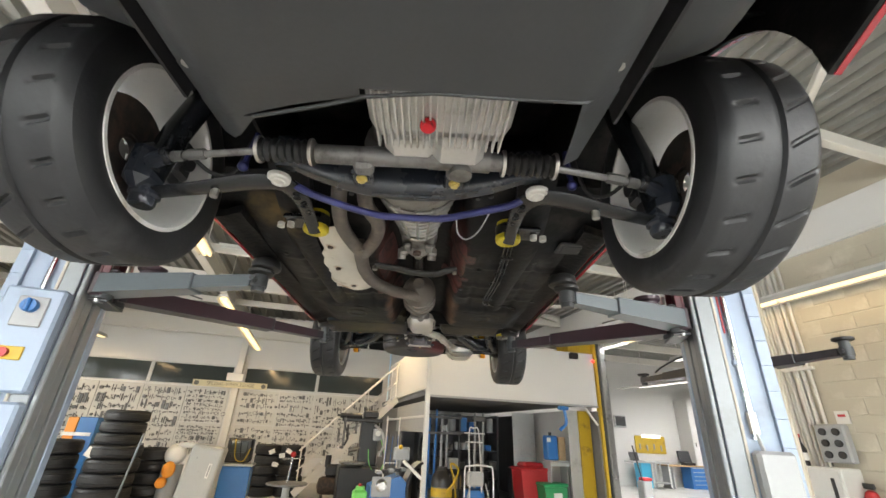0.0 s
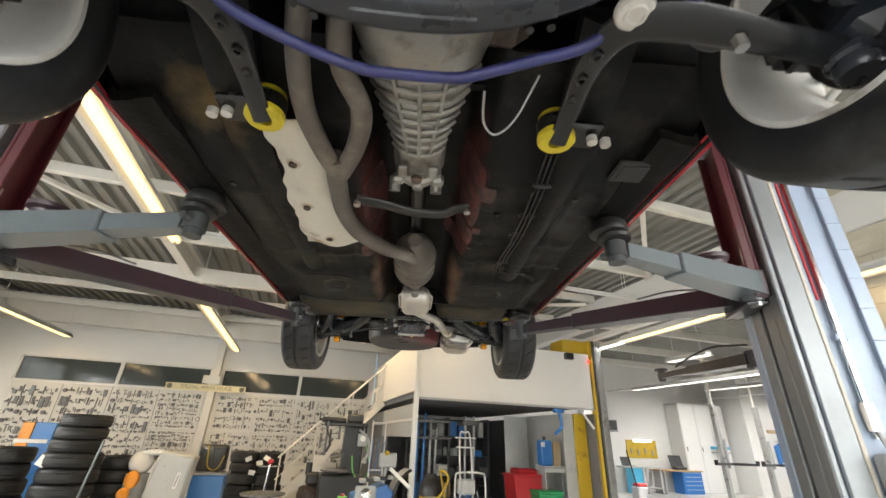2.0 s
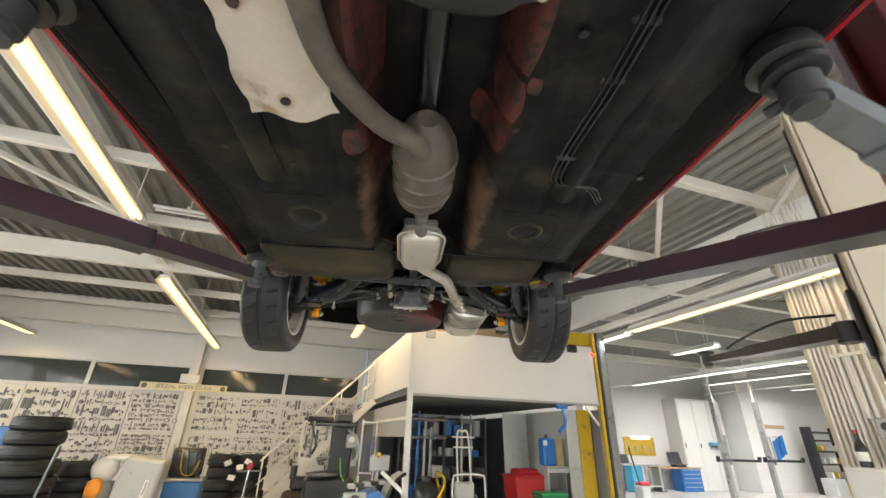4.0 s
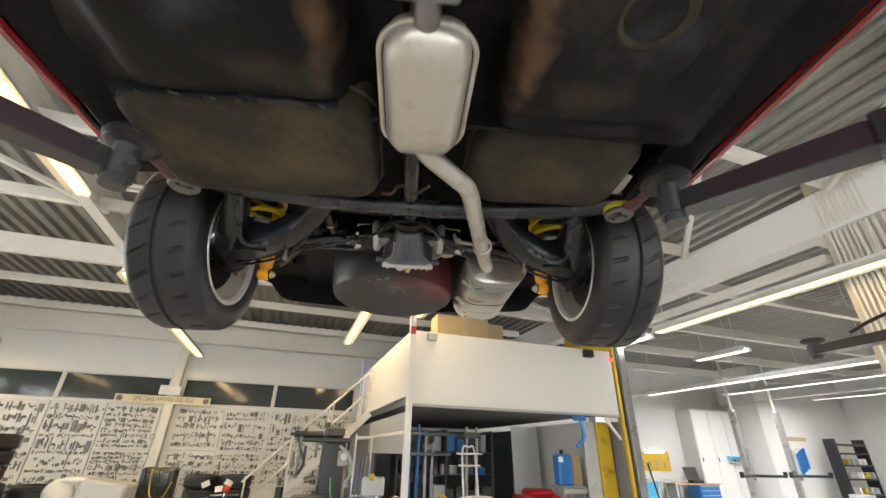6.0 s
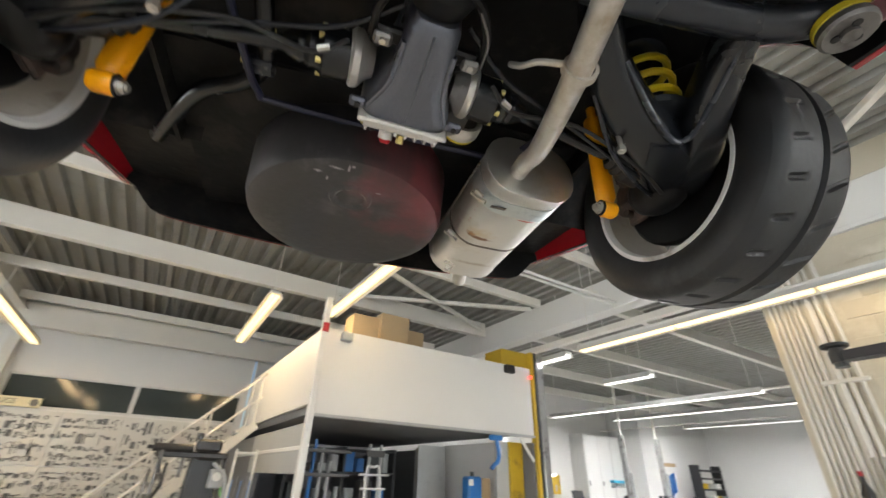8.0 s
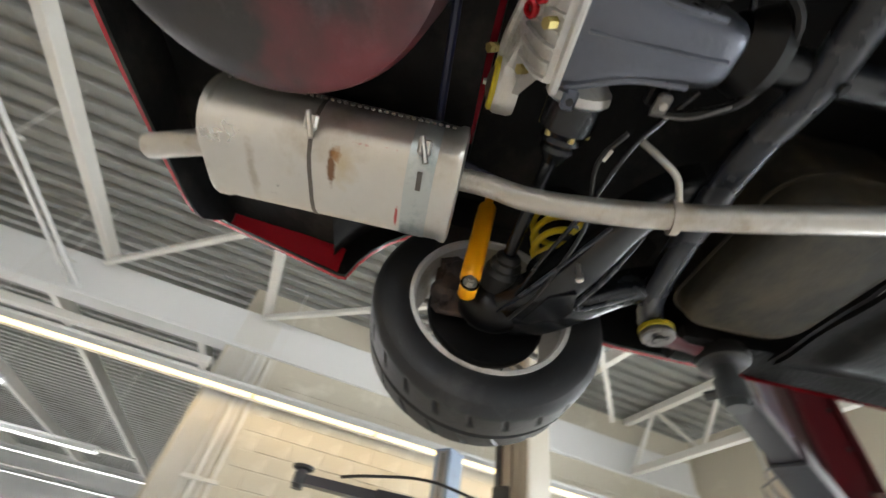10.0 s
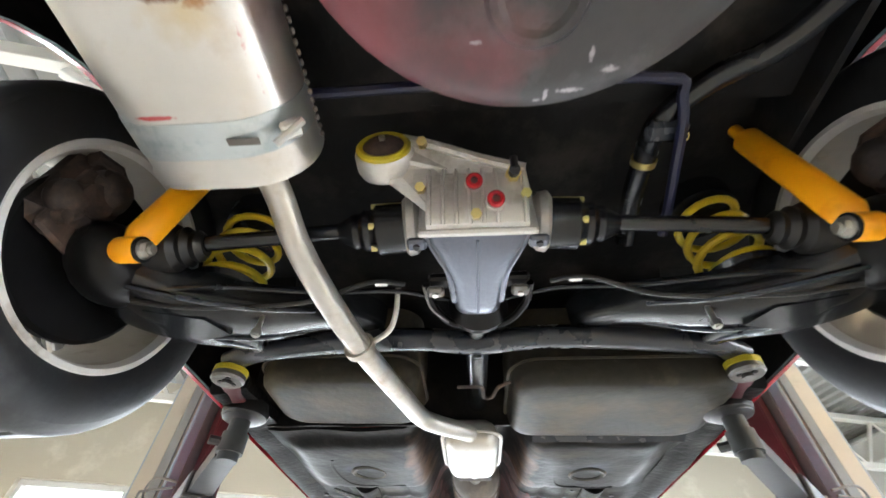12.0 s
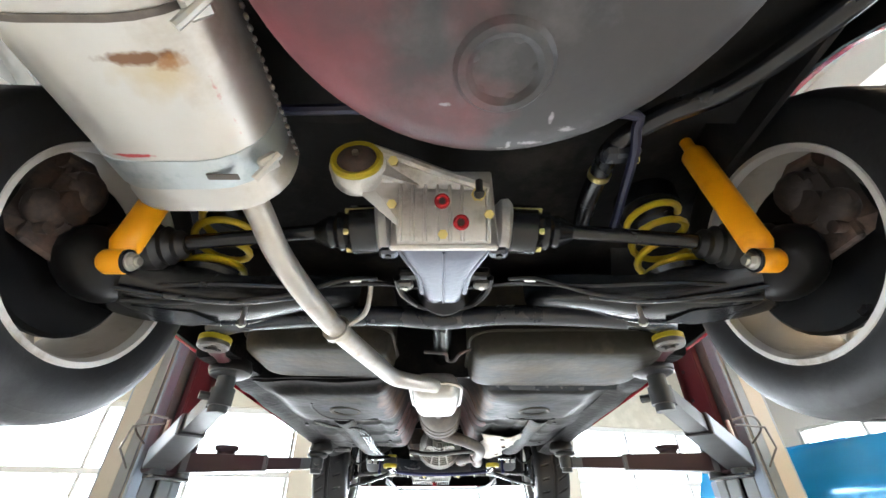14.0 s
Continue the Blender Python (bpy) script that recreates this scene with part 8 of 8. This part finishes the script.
hp_("front_rail", Shape().box((5.26, 8.14, 1.07), (0.52, 0.02, 0.07), 0.004), LIGHTP, bs)
for u in (5.05, 5.46):
    hp_("leg", Shape().box((u, 8.35, 0.56), (0.03, 0.3, 1.1), 0.004), GREYP, bs)
cn = ht("chemical_canister", "blue canister with a white label", "canister", 5.2, 8.3, 1.15)
hp_("body", Shape().box((5.12, 8.3, 1.40), (0.28, 0.22, 0.5), 0.03), BLUE, cn)
hp_("neck", Shape().cyl((5.12, 8.3, 1.65), (5.12, 8.3, 1.72), 0.035, n=14), BLACKP, cn)
hp_("label_plate", Shape().box((5.02, 8.186, 1.56), (0.09, 0.006, 0.09)), PAPER, cn)
solid("parts_carton", H(Shape().box((5.38, 8.34, 1.39), (0.18, 0.2, 0.48), 0.008)), CARD, "open cardboard box beside the canister", "box")
cl = ht("sprayer", "blue hanging spray unit under the platform edge", "sprayer", 5.1, 7.6, 1.83)
hp_("bracket", Shape().box((5.1, 7.62, 2.21), (0.24, 0.1, 0.08), 0.02), BLUE, cl)
hp_("tube", Shape().tube(smooth_path([(5.12, 7.62, 2.18), (5.14, 7.6, 2.0), (5.12, 7.6, 1.88), (5.02, 7.6, 1.8), (4.98, 7.6, 1.76)], 5), 0.035, 8), BLUE, cl)

# boxes standing on the platform
for k, (u, v, w_, h_) in enumerate(((2.95, 8.6, 0.5, 0.42), (3.45, 8.5, 0.55, 0.5), (3.95, 8.7, 0.4, 0.36), (4.6, 9.4, 0.7, 0.3))):
    c = ht("cardboard_box", "brown cardboard box on the platform", "box", u, v, 2.44, "platform boxes")
    hp_("carton", Shape().box((u, v, 2.43 + (1.2 + h_) / 2), (w_, 0.4, 1.2 + h_), 0.006), CARD, c)
    hp_("tape", Shape().box((u, v, 2.435 + 1.2 + h_), (w_ * 0.98, 0.05, 0.006)), PAPER, c)

# stair with handrail beside the store room
st_ = ht("platform_stair", "cream steel stair with sloping handrails", "stair", 0.9, 11.6)
for v in (11.0, 11.9):
    hp_("stringer", Shape().beam((-0.35, v, 0.1), (2.0, v, 2.4), 0.04, 0.16, 0.004), STEEL, st_)
    hp_("handrail", Shape().cyl((-0.35, v, 1.05), (2.0, v, 3.35), 0.022, n=8), STEEL, st_)
    hp_("mid_rail", Shape().cyl((-0.35, v, 0.6), (2.0, v, 2.9), 0.014, n=8), STEEL, st_)
    for k in range(4):
        u = -0.3 + 0.75 * k
        hp_("post", Shape().cyl((u, v, 0.2 + 0.979 * (u + 0.35)), (u, v, 1.1 + 0.979 * (u + 0.35)), 0.016, n=8), STEEL, st_)
for k in range(12):
    hp_("tread", Shape().box((-0.25 + 0.19 * k, 11.45, 0.2 + 0.186 * k), (0.22, 0.86, 0.03), 0.004), GREYP, st_)

# ---------------------------------------------------------------- the far bay
far = ht("vehicle_lift", "far slim grey two-post lift with dark arms", "vehicle lift", 15, 11.6)
for u in (14.15, 16.25):
    hp_("column", Shape().box((u, 11.7, 1.55), (0.14, 0.16, 3.1), 0.01), LIFTSILVER, far)
    hp_("carriage", Shape().box((u + 0.10, 11.62, 1.5), (0.06, 0.12, 0.9), 0.01), GREYP, far)
    hp_("base_plate", Shape().box((u, 11.7, 0.012), (0.7, 0.5, 0.024), 0.004), GREYP, far)
    hp_("top_brace", Shape().cyl((u, 11.7, 3.1), (u, 11.7, 5.0), 0.05, n=8), STEEL, far)
    for sx in (-1, 1):
        hp_("arm", Shape().beam((u + 0.1, 11.55, 1.18), (u + sx * 0.95, 11.2, 1.18), 0.1, 0.08, 0.01), BLACKP, far)
        hp_("pad", Shape().cyl((u + sx * 0.92, 11.2, 1.2), (u + sx * 0.92, 11.2, 1.3), 0.06, n=12), BLACKP, far)

ds_ = ht("drawer_bench", "blue drawer cabinet under a wooden bench top", "workbench", 15.1, 14.3)
hp_("worktop", Shape().box((14.6, 14.3, 0.8), (2.1, 0.6, 0.05), 0.006), TIMBER, ds_)
cab = hp_("cabinet", Shape().box((15.12, 14.32, 0.385), (0.98, 0.52, 0.77), 0.01), BLUE, ds_)
for k in range(5):
    hp_("drawer", Shape().box((15.12, 14.05, 0.11 + 0.145 * k), (0.9, 0.02, 0.125), 0.006), BLUE, cab)
    hp_("handle", Shape().box((15.12, 14.035, 0.155 + 0.145 * k), (0.8, 0.012, 0.018), 0.003), LIGHTP, cab)
for u in (13.62, 13.75):
    hp_("leg", Shape().box((u, 14.3, 0.385), (0.05, 0.5, 0.77), 0.006), GREYP, ds_)
lp = ht("laptop", "open black laptop on the bench", "laptop", 14.6, 14.2, 0.83)
hp_("screen", Shape().box((14.65, 14.3, 1.13), (0.62, 0.03, 0.44), 0.01, Matrix.Rotation(-0.25, 4, "X")), BLACKP, lp)
hp_("base", Shape().box((14.65, 14.16, 0.88), (0.5, 0.26, 0.1), 0.01), BLACKP, lp)
tr = ht("service_trolley", "white tube trolley with a laptop shelf", "trolley", 12.7, 14.2)
hp_("tray", Shape().box((12.7, 14.2, 0.9), (1.7, 0.5, 0.05), 0.01), LIGHTP, tr)
hp_("shelf", Shape().box((13.1, 14.2, 0.2), (0.8, 0.46, 0.04), 0.01), LIGHTP, tr)
for u in (12.72, 13.5):
    for v in (13.98, 14.42):
        hp_("leg", Shape().cyl((u, v, 0.06), (u, v, 0.9), 0.025, n=8), FRAMEWHITE, tr)
hp_("cabinet", Shape().box((12.5, 14.24, 0.44), (0.45, 0.4, 0.86), 0.01), CYAN, tr, "cyan drawer unit")
hp_("cabinet", Shape().box((12.86, 14.3, 0.44), (0.25, 0.4, 0.86), 0.01), GREYP, tr)
lp = ht("laptop", "open grey laptop on the trolley", "laptop", 12.2, 14.2, 0.925)
hp_("screen", Shape().box((12.2, 14.3, 1.09), (0.42, 0.02, 0.3), 0.008, Matrix.Rotation(-0.25, 4, "X")), BLACKP, lp)
hp_("base", Shape().box((12.25, 14.12, 0.935), (0.42, 0.26, 0.02), 0.006), GREYP, lp)
hp_("keyboard", Shape().box((12.25, 14.12, 0.948), (0.36, 0.18, 0.006)), BLACKP, lp)
yb = ht("pinboard", "yellow wall board with small tools and a lamp", "pinboard", 13.5, 14.85, 1.2)
hp_("board", Shape().box((13.55, 14.84, 1.52), (1.5, 0.03, 0.66), 0.006), YELLOWP, yb)
hp_("lamp_strip", Shape().box((13.6, 14.8, 1.83), (0.9, 0.05, 0.1), 0.01), TUBEWHITE, yb)
for k in range(4):
    hp_("hook_tool", Shape().box((13.0 + 0.35 * k, 14.81, 1.45 - 0.05 * (k % 2)), (0.07, 0.03, 0.22), 0.006), GREYP, yb)
mo = ht("wall_monitor", "small wall monitor on a bracket", "monitor", 12.0, 14.7, 2.1)
hp_("casing", Shape().box((12.0, 14.6, 2.35), (0.56, 0.08, 0.46), 0.02), LIGHTP, mo)
hp_("screen", Shape().box((12.0, 14.555, 2.36), (0.46, 0.012, 0.36)), BLACKP, mo)
hp_("bracket", Shape().cyl((12.0, 14.64, 2.2), (12.0, 14.87, 2.2), 0.03, n=8), GREYP, mo)
tc = ht("tall_cabinet", "tall white enamelled cabinet wall with small fittings", "cabinet", 16.2, 14.4)
hp_("body", Shape().box((16.3, 14.5, 1.68), (2.4, 0.7, 3.36), 0.01), FASCIA, tc)
for k in range(3):
    hp_("door", Shape().box((15.52 + 0.8 * k, 14.135, 1.66), (0.78, 0.02, 3.26), 0.006), FASCIA, tc)
    hp_("handle", Shape().box((15.2 + 0.8 * k, 14.115, 1.6), (0.03, 0.03, 0.16), 0.006), BLACKP, tc)
hp_("cyan_shelf", Shape().box((16.85, 14.03, 1.68), (0.85, 0.2, 0.1), 0.01), CYAN, tc)
hp_("bracket_shelf", Shape().box((16.85, 14.03, 1.5), (0.8, 0.2, 0.05), 0.01), GREYP, tc)
jk = ht("work_jacket", "blue cloth work jacket hanging on the wall", "jacket", 19.1, 13.2, 1.3)
hp_("cloth", Shape().slab(lambda a, z: (19.1 + 0.24 * a + 0.05 * math.sin(9 * a), 13.14 + 0.03 * math.sin(11 * a), z + 0.12 * a), -1, 1, 12, 1.25, 1.95, 6, (0, 0.05, 0)), BLUE, jk)
hp_("hook", Shape().cyl((19.1, 13.18, 2.0), (19.1, 13.3, 2.02), 0.015, n=8), GREYP, jk)
structure("wall_bay_stub", Shape().box((20.4, 14.085, ROOF / 2), (5.4, 1.57, ROOF)), WALLWHITE, "pale wall at the end of the far bay", "wall")
ws = ht("wall_rail", "pale wall rail with hanging hooks", "rail", 19.2, 13.25, 2.3)
hp_("board", Shape().box((19.3, 13.27, 2.38), (1.1, 0.05, 0.14), 0.01), CARD, ws)
sv = ht("parts_rack", "dark rack with trays of parts and white car panels", "rack", 20.6, 12.5)
for u in (19.9, 21.6):
    hp_("upright", Shape().box((u, 12.5, 1.2), (0.07, 0.4, 2.4), 0.006), BLACKP, sv)
for z in (0.55, 1.05, 1.5, 1.9, 2.2):
    hp_("tray", Shape().box((20.75, 12.5, z), (1.66, 0.5, 0.06), 0.01), BLACKP, sv)
for k in range(14):
    z = (0.58, 1.08, 1.53)[k % 3]
    u = 20.05 + 0.11 * k
    solid("parts_tub", H(Shape().box((u, 12.45, z + 0.1), (0.1, 0.3, 0.2), 0.012)), (LIGHTP, GREYP, YELLOWP, PAPER)[k % 4], "small tub of parts on the rack", "tub", group="tubs")
solid("yellow_bucket", H(Shape().lathe([(0.001, 0), (0.15, 0), (0.19, 0.5), (0.001, 0.5)], (20.4, 12.0, 0), (0, 0, 1), 20)), YELLOWP, "yellow bucket on the floor by the rack", "bucket")
solid("white_crate", H(Shape().box((19.75, 12.0, 0.3), (0.6, 0.5, 0.6), 0.02)), LIGHTP, "pale crate on the floor by the rack", "crate")
pj = ht("floor_sweeper", "dark grey bin with a red handled broom", "bin", 9.2, 10.3)
hp_("bin", Shape().box((9.2, 10.3, 0.3), (0.3, 0.3, 0.6), 0.03), GREYP, pj)
hp_("red_lid", Shape().box((9.25, 10.3, 0.64), (0.3, 0.26, 0.09), 0.03), REDP, pj)
hp_("handle", Shape().cyl((9.1, 10.25, 0.6), (8.95, 10.3, 1.5), 0.018, n=8), BLACKP, pj)
dr = ht("door_post", "white steel door jamb with a red strip", "post", 8.9, 11.6)
hp_("jamb", Shape().box((8.95, 12.0, 1.9), (0.34, 0.3, 3.8), 0.01), FRAMEWHITE, dr)
hp_("strip", Shape().box((8.78, 11.84, 1.6), (0.05, 0.02, 0.9), 0.006), REDP, dr)

# ---------------------------------------------------------------- on the right block wall
cb = ht("wall_cabinet", "white wall cabinet with a bottle on top", "cabinet", 6.0, 3.3, 0.6)
hp_("body", Shape().box((6.02, 3.28, 1.05), (0.34, 0.62, 0.72), 0.012), FRAMEWHITE, cb)
hp_("door", Shape().box((5.845, 3.28, 1.05), (0.012, 0.56, 0.66), 0.006), FRAMEWHITE, cb)
hp_("handle", Shape().box((5.832, 3.08, 1.15), (0.016, 0.04, 0.3), 0.006), BLACKP, cb)
bt = ht("bottle", "dark bottle with a red cap and label", "bottle", 6.0, 3.5, 1.41)
hp_("body", Shape().lathe([(0.001, 1.41), (0.05, 1.41), (0.052, 1.43), (0.052, 1.6), (0.02, 1.68), (0.018, 1.74), (0.001, 1.74)], (6.0, 3.45, 0), (0, 0, 1), 18), BLACKP, bt)
hp_("label_band", Shape().lathe([(0.053, 1.47), (0.0545, 1.47), (0.0545, 1.56), (0.053, 1.56)], (6.0, 3.45, 0), (0, 0, 1), 18, close=True), PAPER, bt)
hp_("cap", Shape().cyl((6.0, 3.45, 1.74), (6.0, 3.45, 1.78), 0.022, n=12), REDP, bt)
fe = ht("fire_extinguisher", "red fire extinguisher on the wall", "extinguisher", 6.08, 2.95, 0.7)
hp_("cylinder", Shape().lathe([(0.001, 0.72), (0.07, 0.72), (0.078, 0.75), (0.078, 1.1), (0.05, 1.18), (0.02, 1.2), (0.001, 1.2)], (6.08, 2.88, 0), (0, 0, 1), 20), REDP, fe)
hp_("valve", Shape().box((6.08, 2.88, 1.24), (0.03, 0.12, 0.06), 0.01), BLACKP, fe)
hp_("wall_hook", Shape().box((6.18, 2.88, 1.1), (0.06, 0.06, 0.04), 0.006), BLACKP, fe)
so = ht("socket_panel", "grey panel of round power sockets", "socket panel", 6.15, 3.1, 1.5)
hp_("panel", Shape().box((6.14, 3.12, 1.68), (0.12, 0.34, 0.44), 0.02), GREYP, so)
for i in range(3):
    for j in range(2):
        hp_("socket", Shape().cyl((6.08, 3.04 + 0.15 * j, 1.55 + 0.13 * i), (6.06, 3.04 + 0.15 * j, 1.55 + 0.13 * i), 0.042, n=16), BLACKP, so)
cd = ht("conduit", "pale vertical pipes on the block wall", "pipe", 6.17, 3.3, 0)
for k in range(4):
    hp_("pipe", Shape().cyl((6.17, 3.18 + 0.09 * k, 1.4 if k % 2 else 1.9), (6.17, 3.18 + 0.09 * k, 4.1), 0.02, n=8), STEEL, cd)
hp_("clamp", Shape().box((6.17, 3.315, 2.6), (0.05, 0.4, 0.04), 0.006), STEEL, cd)
hp_("clamp", Shape().box((6.17, 3.315, 3.6), (0.05, 0.4, 0.04), 0.006), STEEL, cd)
wsn = ht("warning_sign", "small red and white wall sign", "sign", 6.17, 2.9, 1.8)
hp_("plate", Shape().box((6.185, 2.98, 1.98), (0.012, 0.15, 0.15)), PAPER, wsn)
hp_("mark", Shape().box((6.176, 2.98, 2.0), (0.008, 0.08, 0.03)), REDP, wsn)

# ---------------------------------------------------------------- left bay: blue open car on a lift
bc = thing("car", "bright blue open-top car raised on the neighbouring lift", "car", hall(-3.6, 1.8, 1.5))
def bside(a, v):
    """Flank of the blue car: a runs from sill to shoulder."""
    return (-2.72 - 0.14 * (2 * a - 0.9) ** 2 + 0.012 * math.sin(14 * a), v, 1.72 + 0.68 * a)
hp_("flank", Shape().slab(bside, 0, 1, 18, -0.7, 3.2, 24, (-0.03, 0, 0)), BLUECAR, bc)
hp_("flank", Shape().slab(lambda a, v: (-7.32 - bside(a, v)[0], v, bside(a, v)[2]), 0, 1, 18, -0.7, 3.2, 24, (0.03, 0, 0)), BLUECAR, bc)
hp_("bonnet", Shape().slab(lambda u, v: (u, v, 2.41 + 0.05 * (1 - ((u + 3.66) / 0.8) ** 2)), -4.46, -2.86, 12, -0.7, 0.7, 6, (0, 0, -0.02)), BLUECAR, bc)
hp_("boot_lid", Shape().slab(lambda u, v: (u, v, 2.41 + 0.05 * (1 - ((u + 3.66) / 0.8) ** 2)), -4.46, -2.86, 12, 2.3, 3.2, 6, (0, 0, -0.02)), BLUECAR, bc)
hp_("underbody", Shape().box((-3.66, 1.25, 1.74), (1.5, 3.7, 0.06), 0.02), UNDERSEAL, bc)
hp_("tail_panel", Shape().box((-3.66, 3.18, 2.06), (1.56, 0.04, 0.64), 0.015), BLUECAR, bc)
hp_("nose_panel", Shape().box((-3.66, -0.68, 2.06), (1.56, 0.04, 0.64), 0.015), BLUECAR, bc)
for v in (0.0, 2.55):
    for u, sx in ((-2.92, 1), (-4.4, -1)):
        hp_("wheel", Shape().lathe([(0.001, -0.1), (0.2, -0.1), (0.29, -0.1), (0.31, -0.06), (0.31, 0.06), (0.29, 0.1), (0.2, 0.1), (0.18, 0.06), (0.001, 0.06)], (u, v, 1.72), (sx, 0, 0), 30), RUBBER, bc)
nl = thing("vehicle_lift", "dark lift post and arms carrying the blue car", "vehicle lift", hall(-2.35, 0.2, 0))
hp_("column", Shape().box((-2.48, 0.15, 1.35), (0.22, 0.30, 2.7), 0.012), ARMDARK, nl)
hp_("column", Shape().box((-5.1, 0.15, 1.35), (0.3, 0.34, 2.7), 0.012), ARMDARK, nl)
hp_("arm", Shape().beam((-2.55, 0.3, 1.6), (-3.1, 1.5, 1.6), 0.12, 0.12, 0.012), ARMMAROON, nl)
hp_("arm", Shape().beam((-5.05, 0.3, 1.6), (-4.2, 1.5, 1.6), 0.12, 0.12, 0.012), ARMMAROON, nl)
for u, v in ((-3.1, 1.5), (-4.2, 1.5)):
    hp_("pad", Shape().cyl((u, v, 1.54), (u, v, 1.71), 0.05, n=14), RUBBER_SOFT, nl)

# ---------------------------------------------------------------- blocks of the right wall, laid in courses
bw, bh = 0.40, 0.20
blk = mesh_of(Shape().box((0, 0, 0), (0.012, bw - 0.012, bh - 0.012), 0.004), BLOCK, "block")
rest = Shape()
for row in range(20):
    for col in range(21):
        v = -4.1 + bw * col + (bw / 2 if row % 2 else 0) + bw / 2
        z = 0.1 + bh * row
        if v > 3.1:
            continue
        if v > 0.6 and 0.8 < z < 3.6:
            o = new("block", blk)
            o.matrix_world = HALL @ Matrix.Translation((U_WALL + 0.006, v, z))
            o.parent = wall_r
            o.matrix_parent_inverse = wall_r.matrix_world.inverted()
        else:
            rest.box((U_WALL + 0.006, v, z), (0.012, bw - 0.012, bh - 0.012), 0.004)
tagged(part("block_course", H(rest), BLOCK, wall_r), kind="stuff")
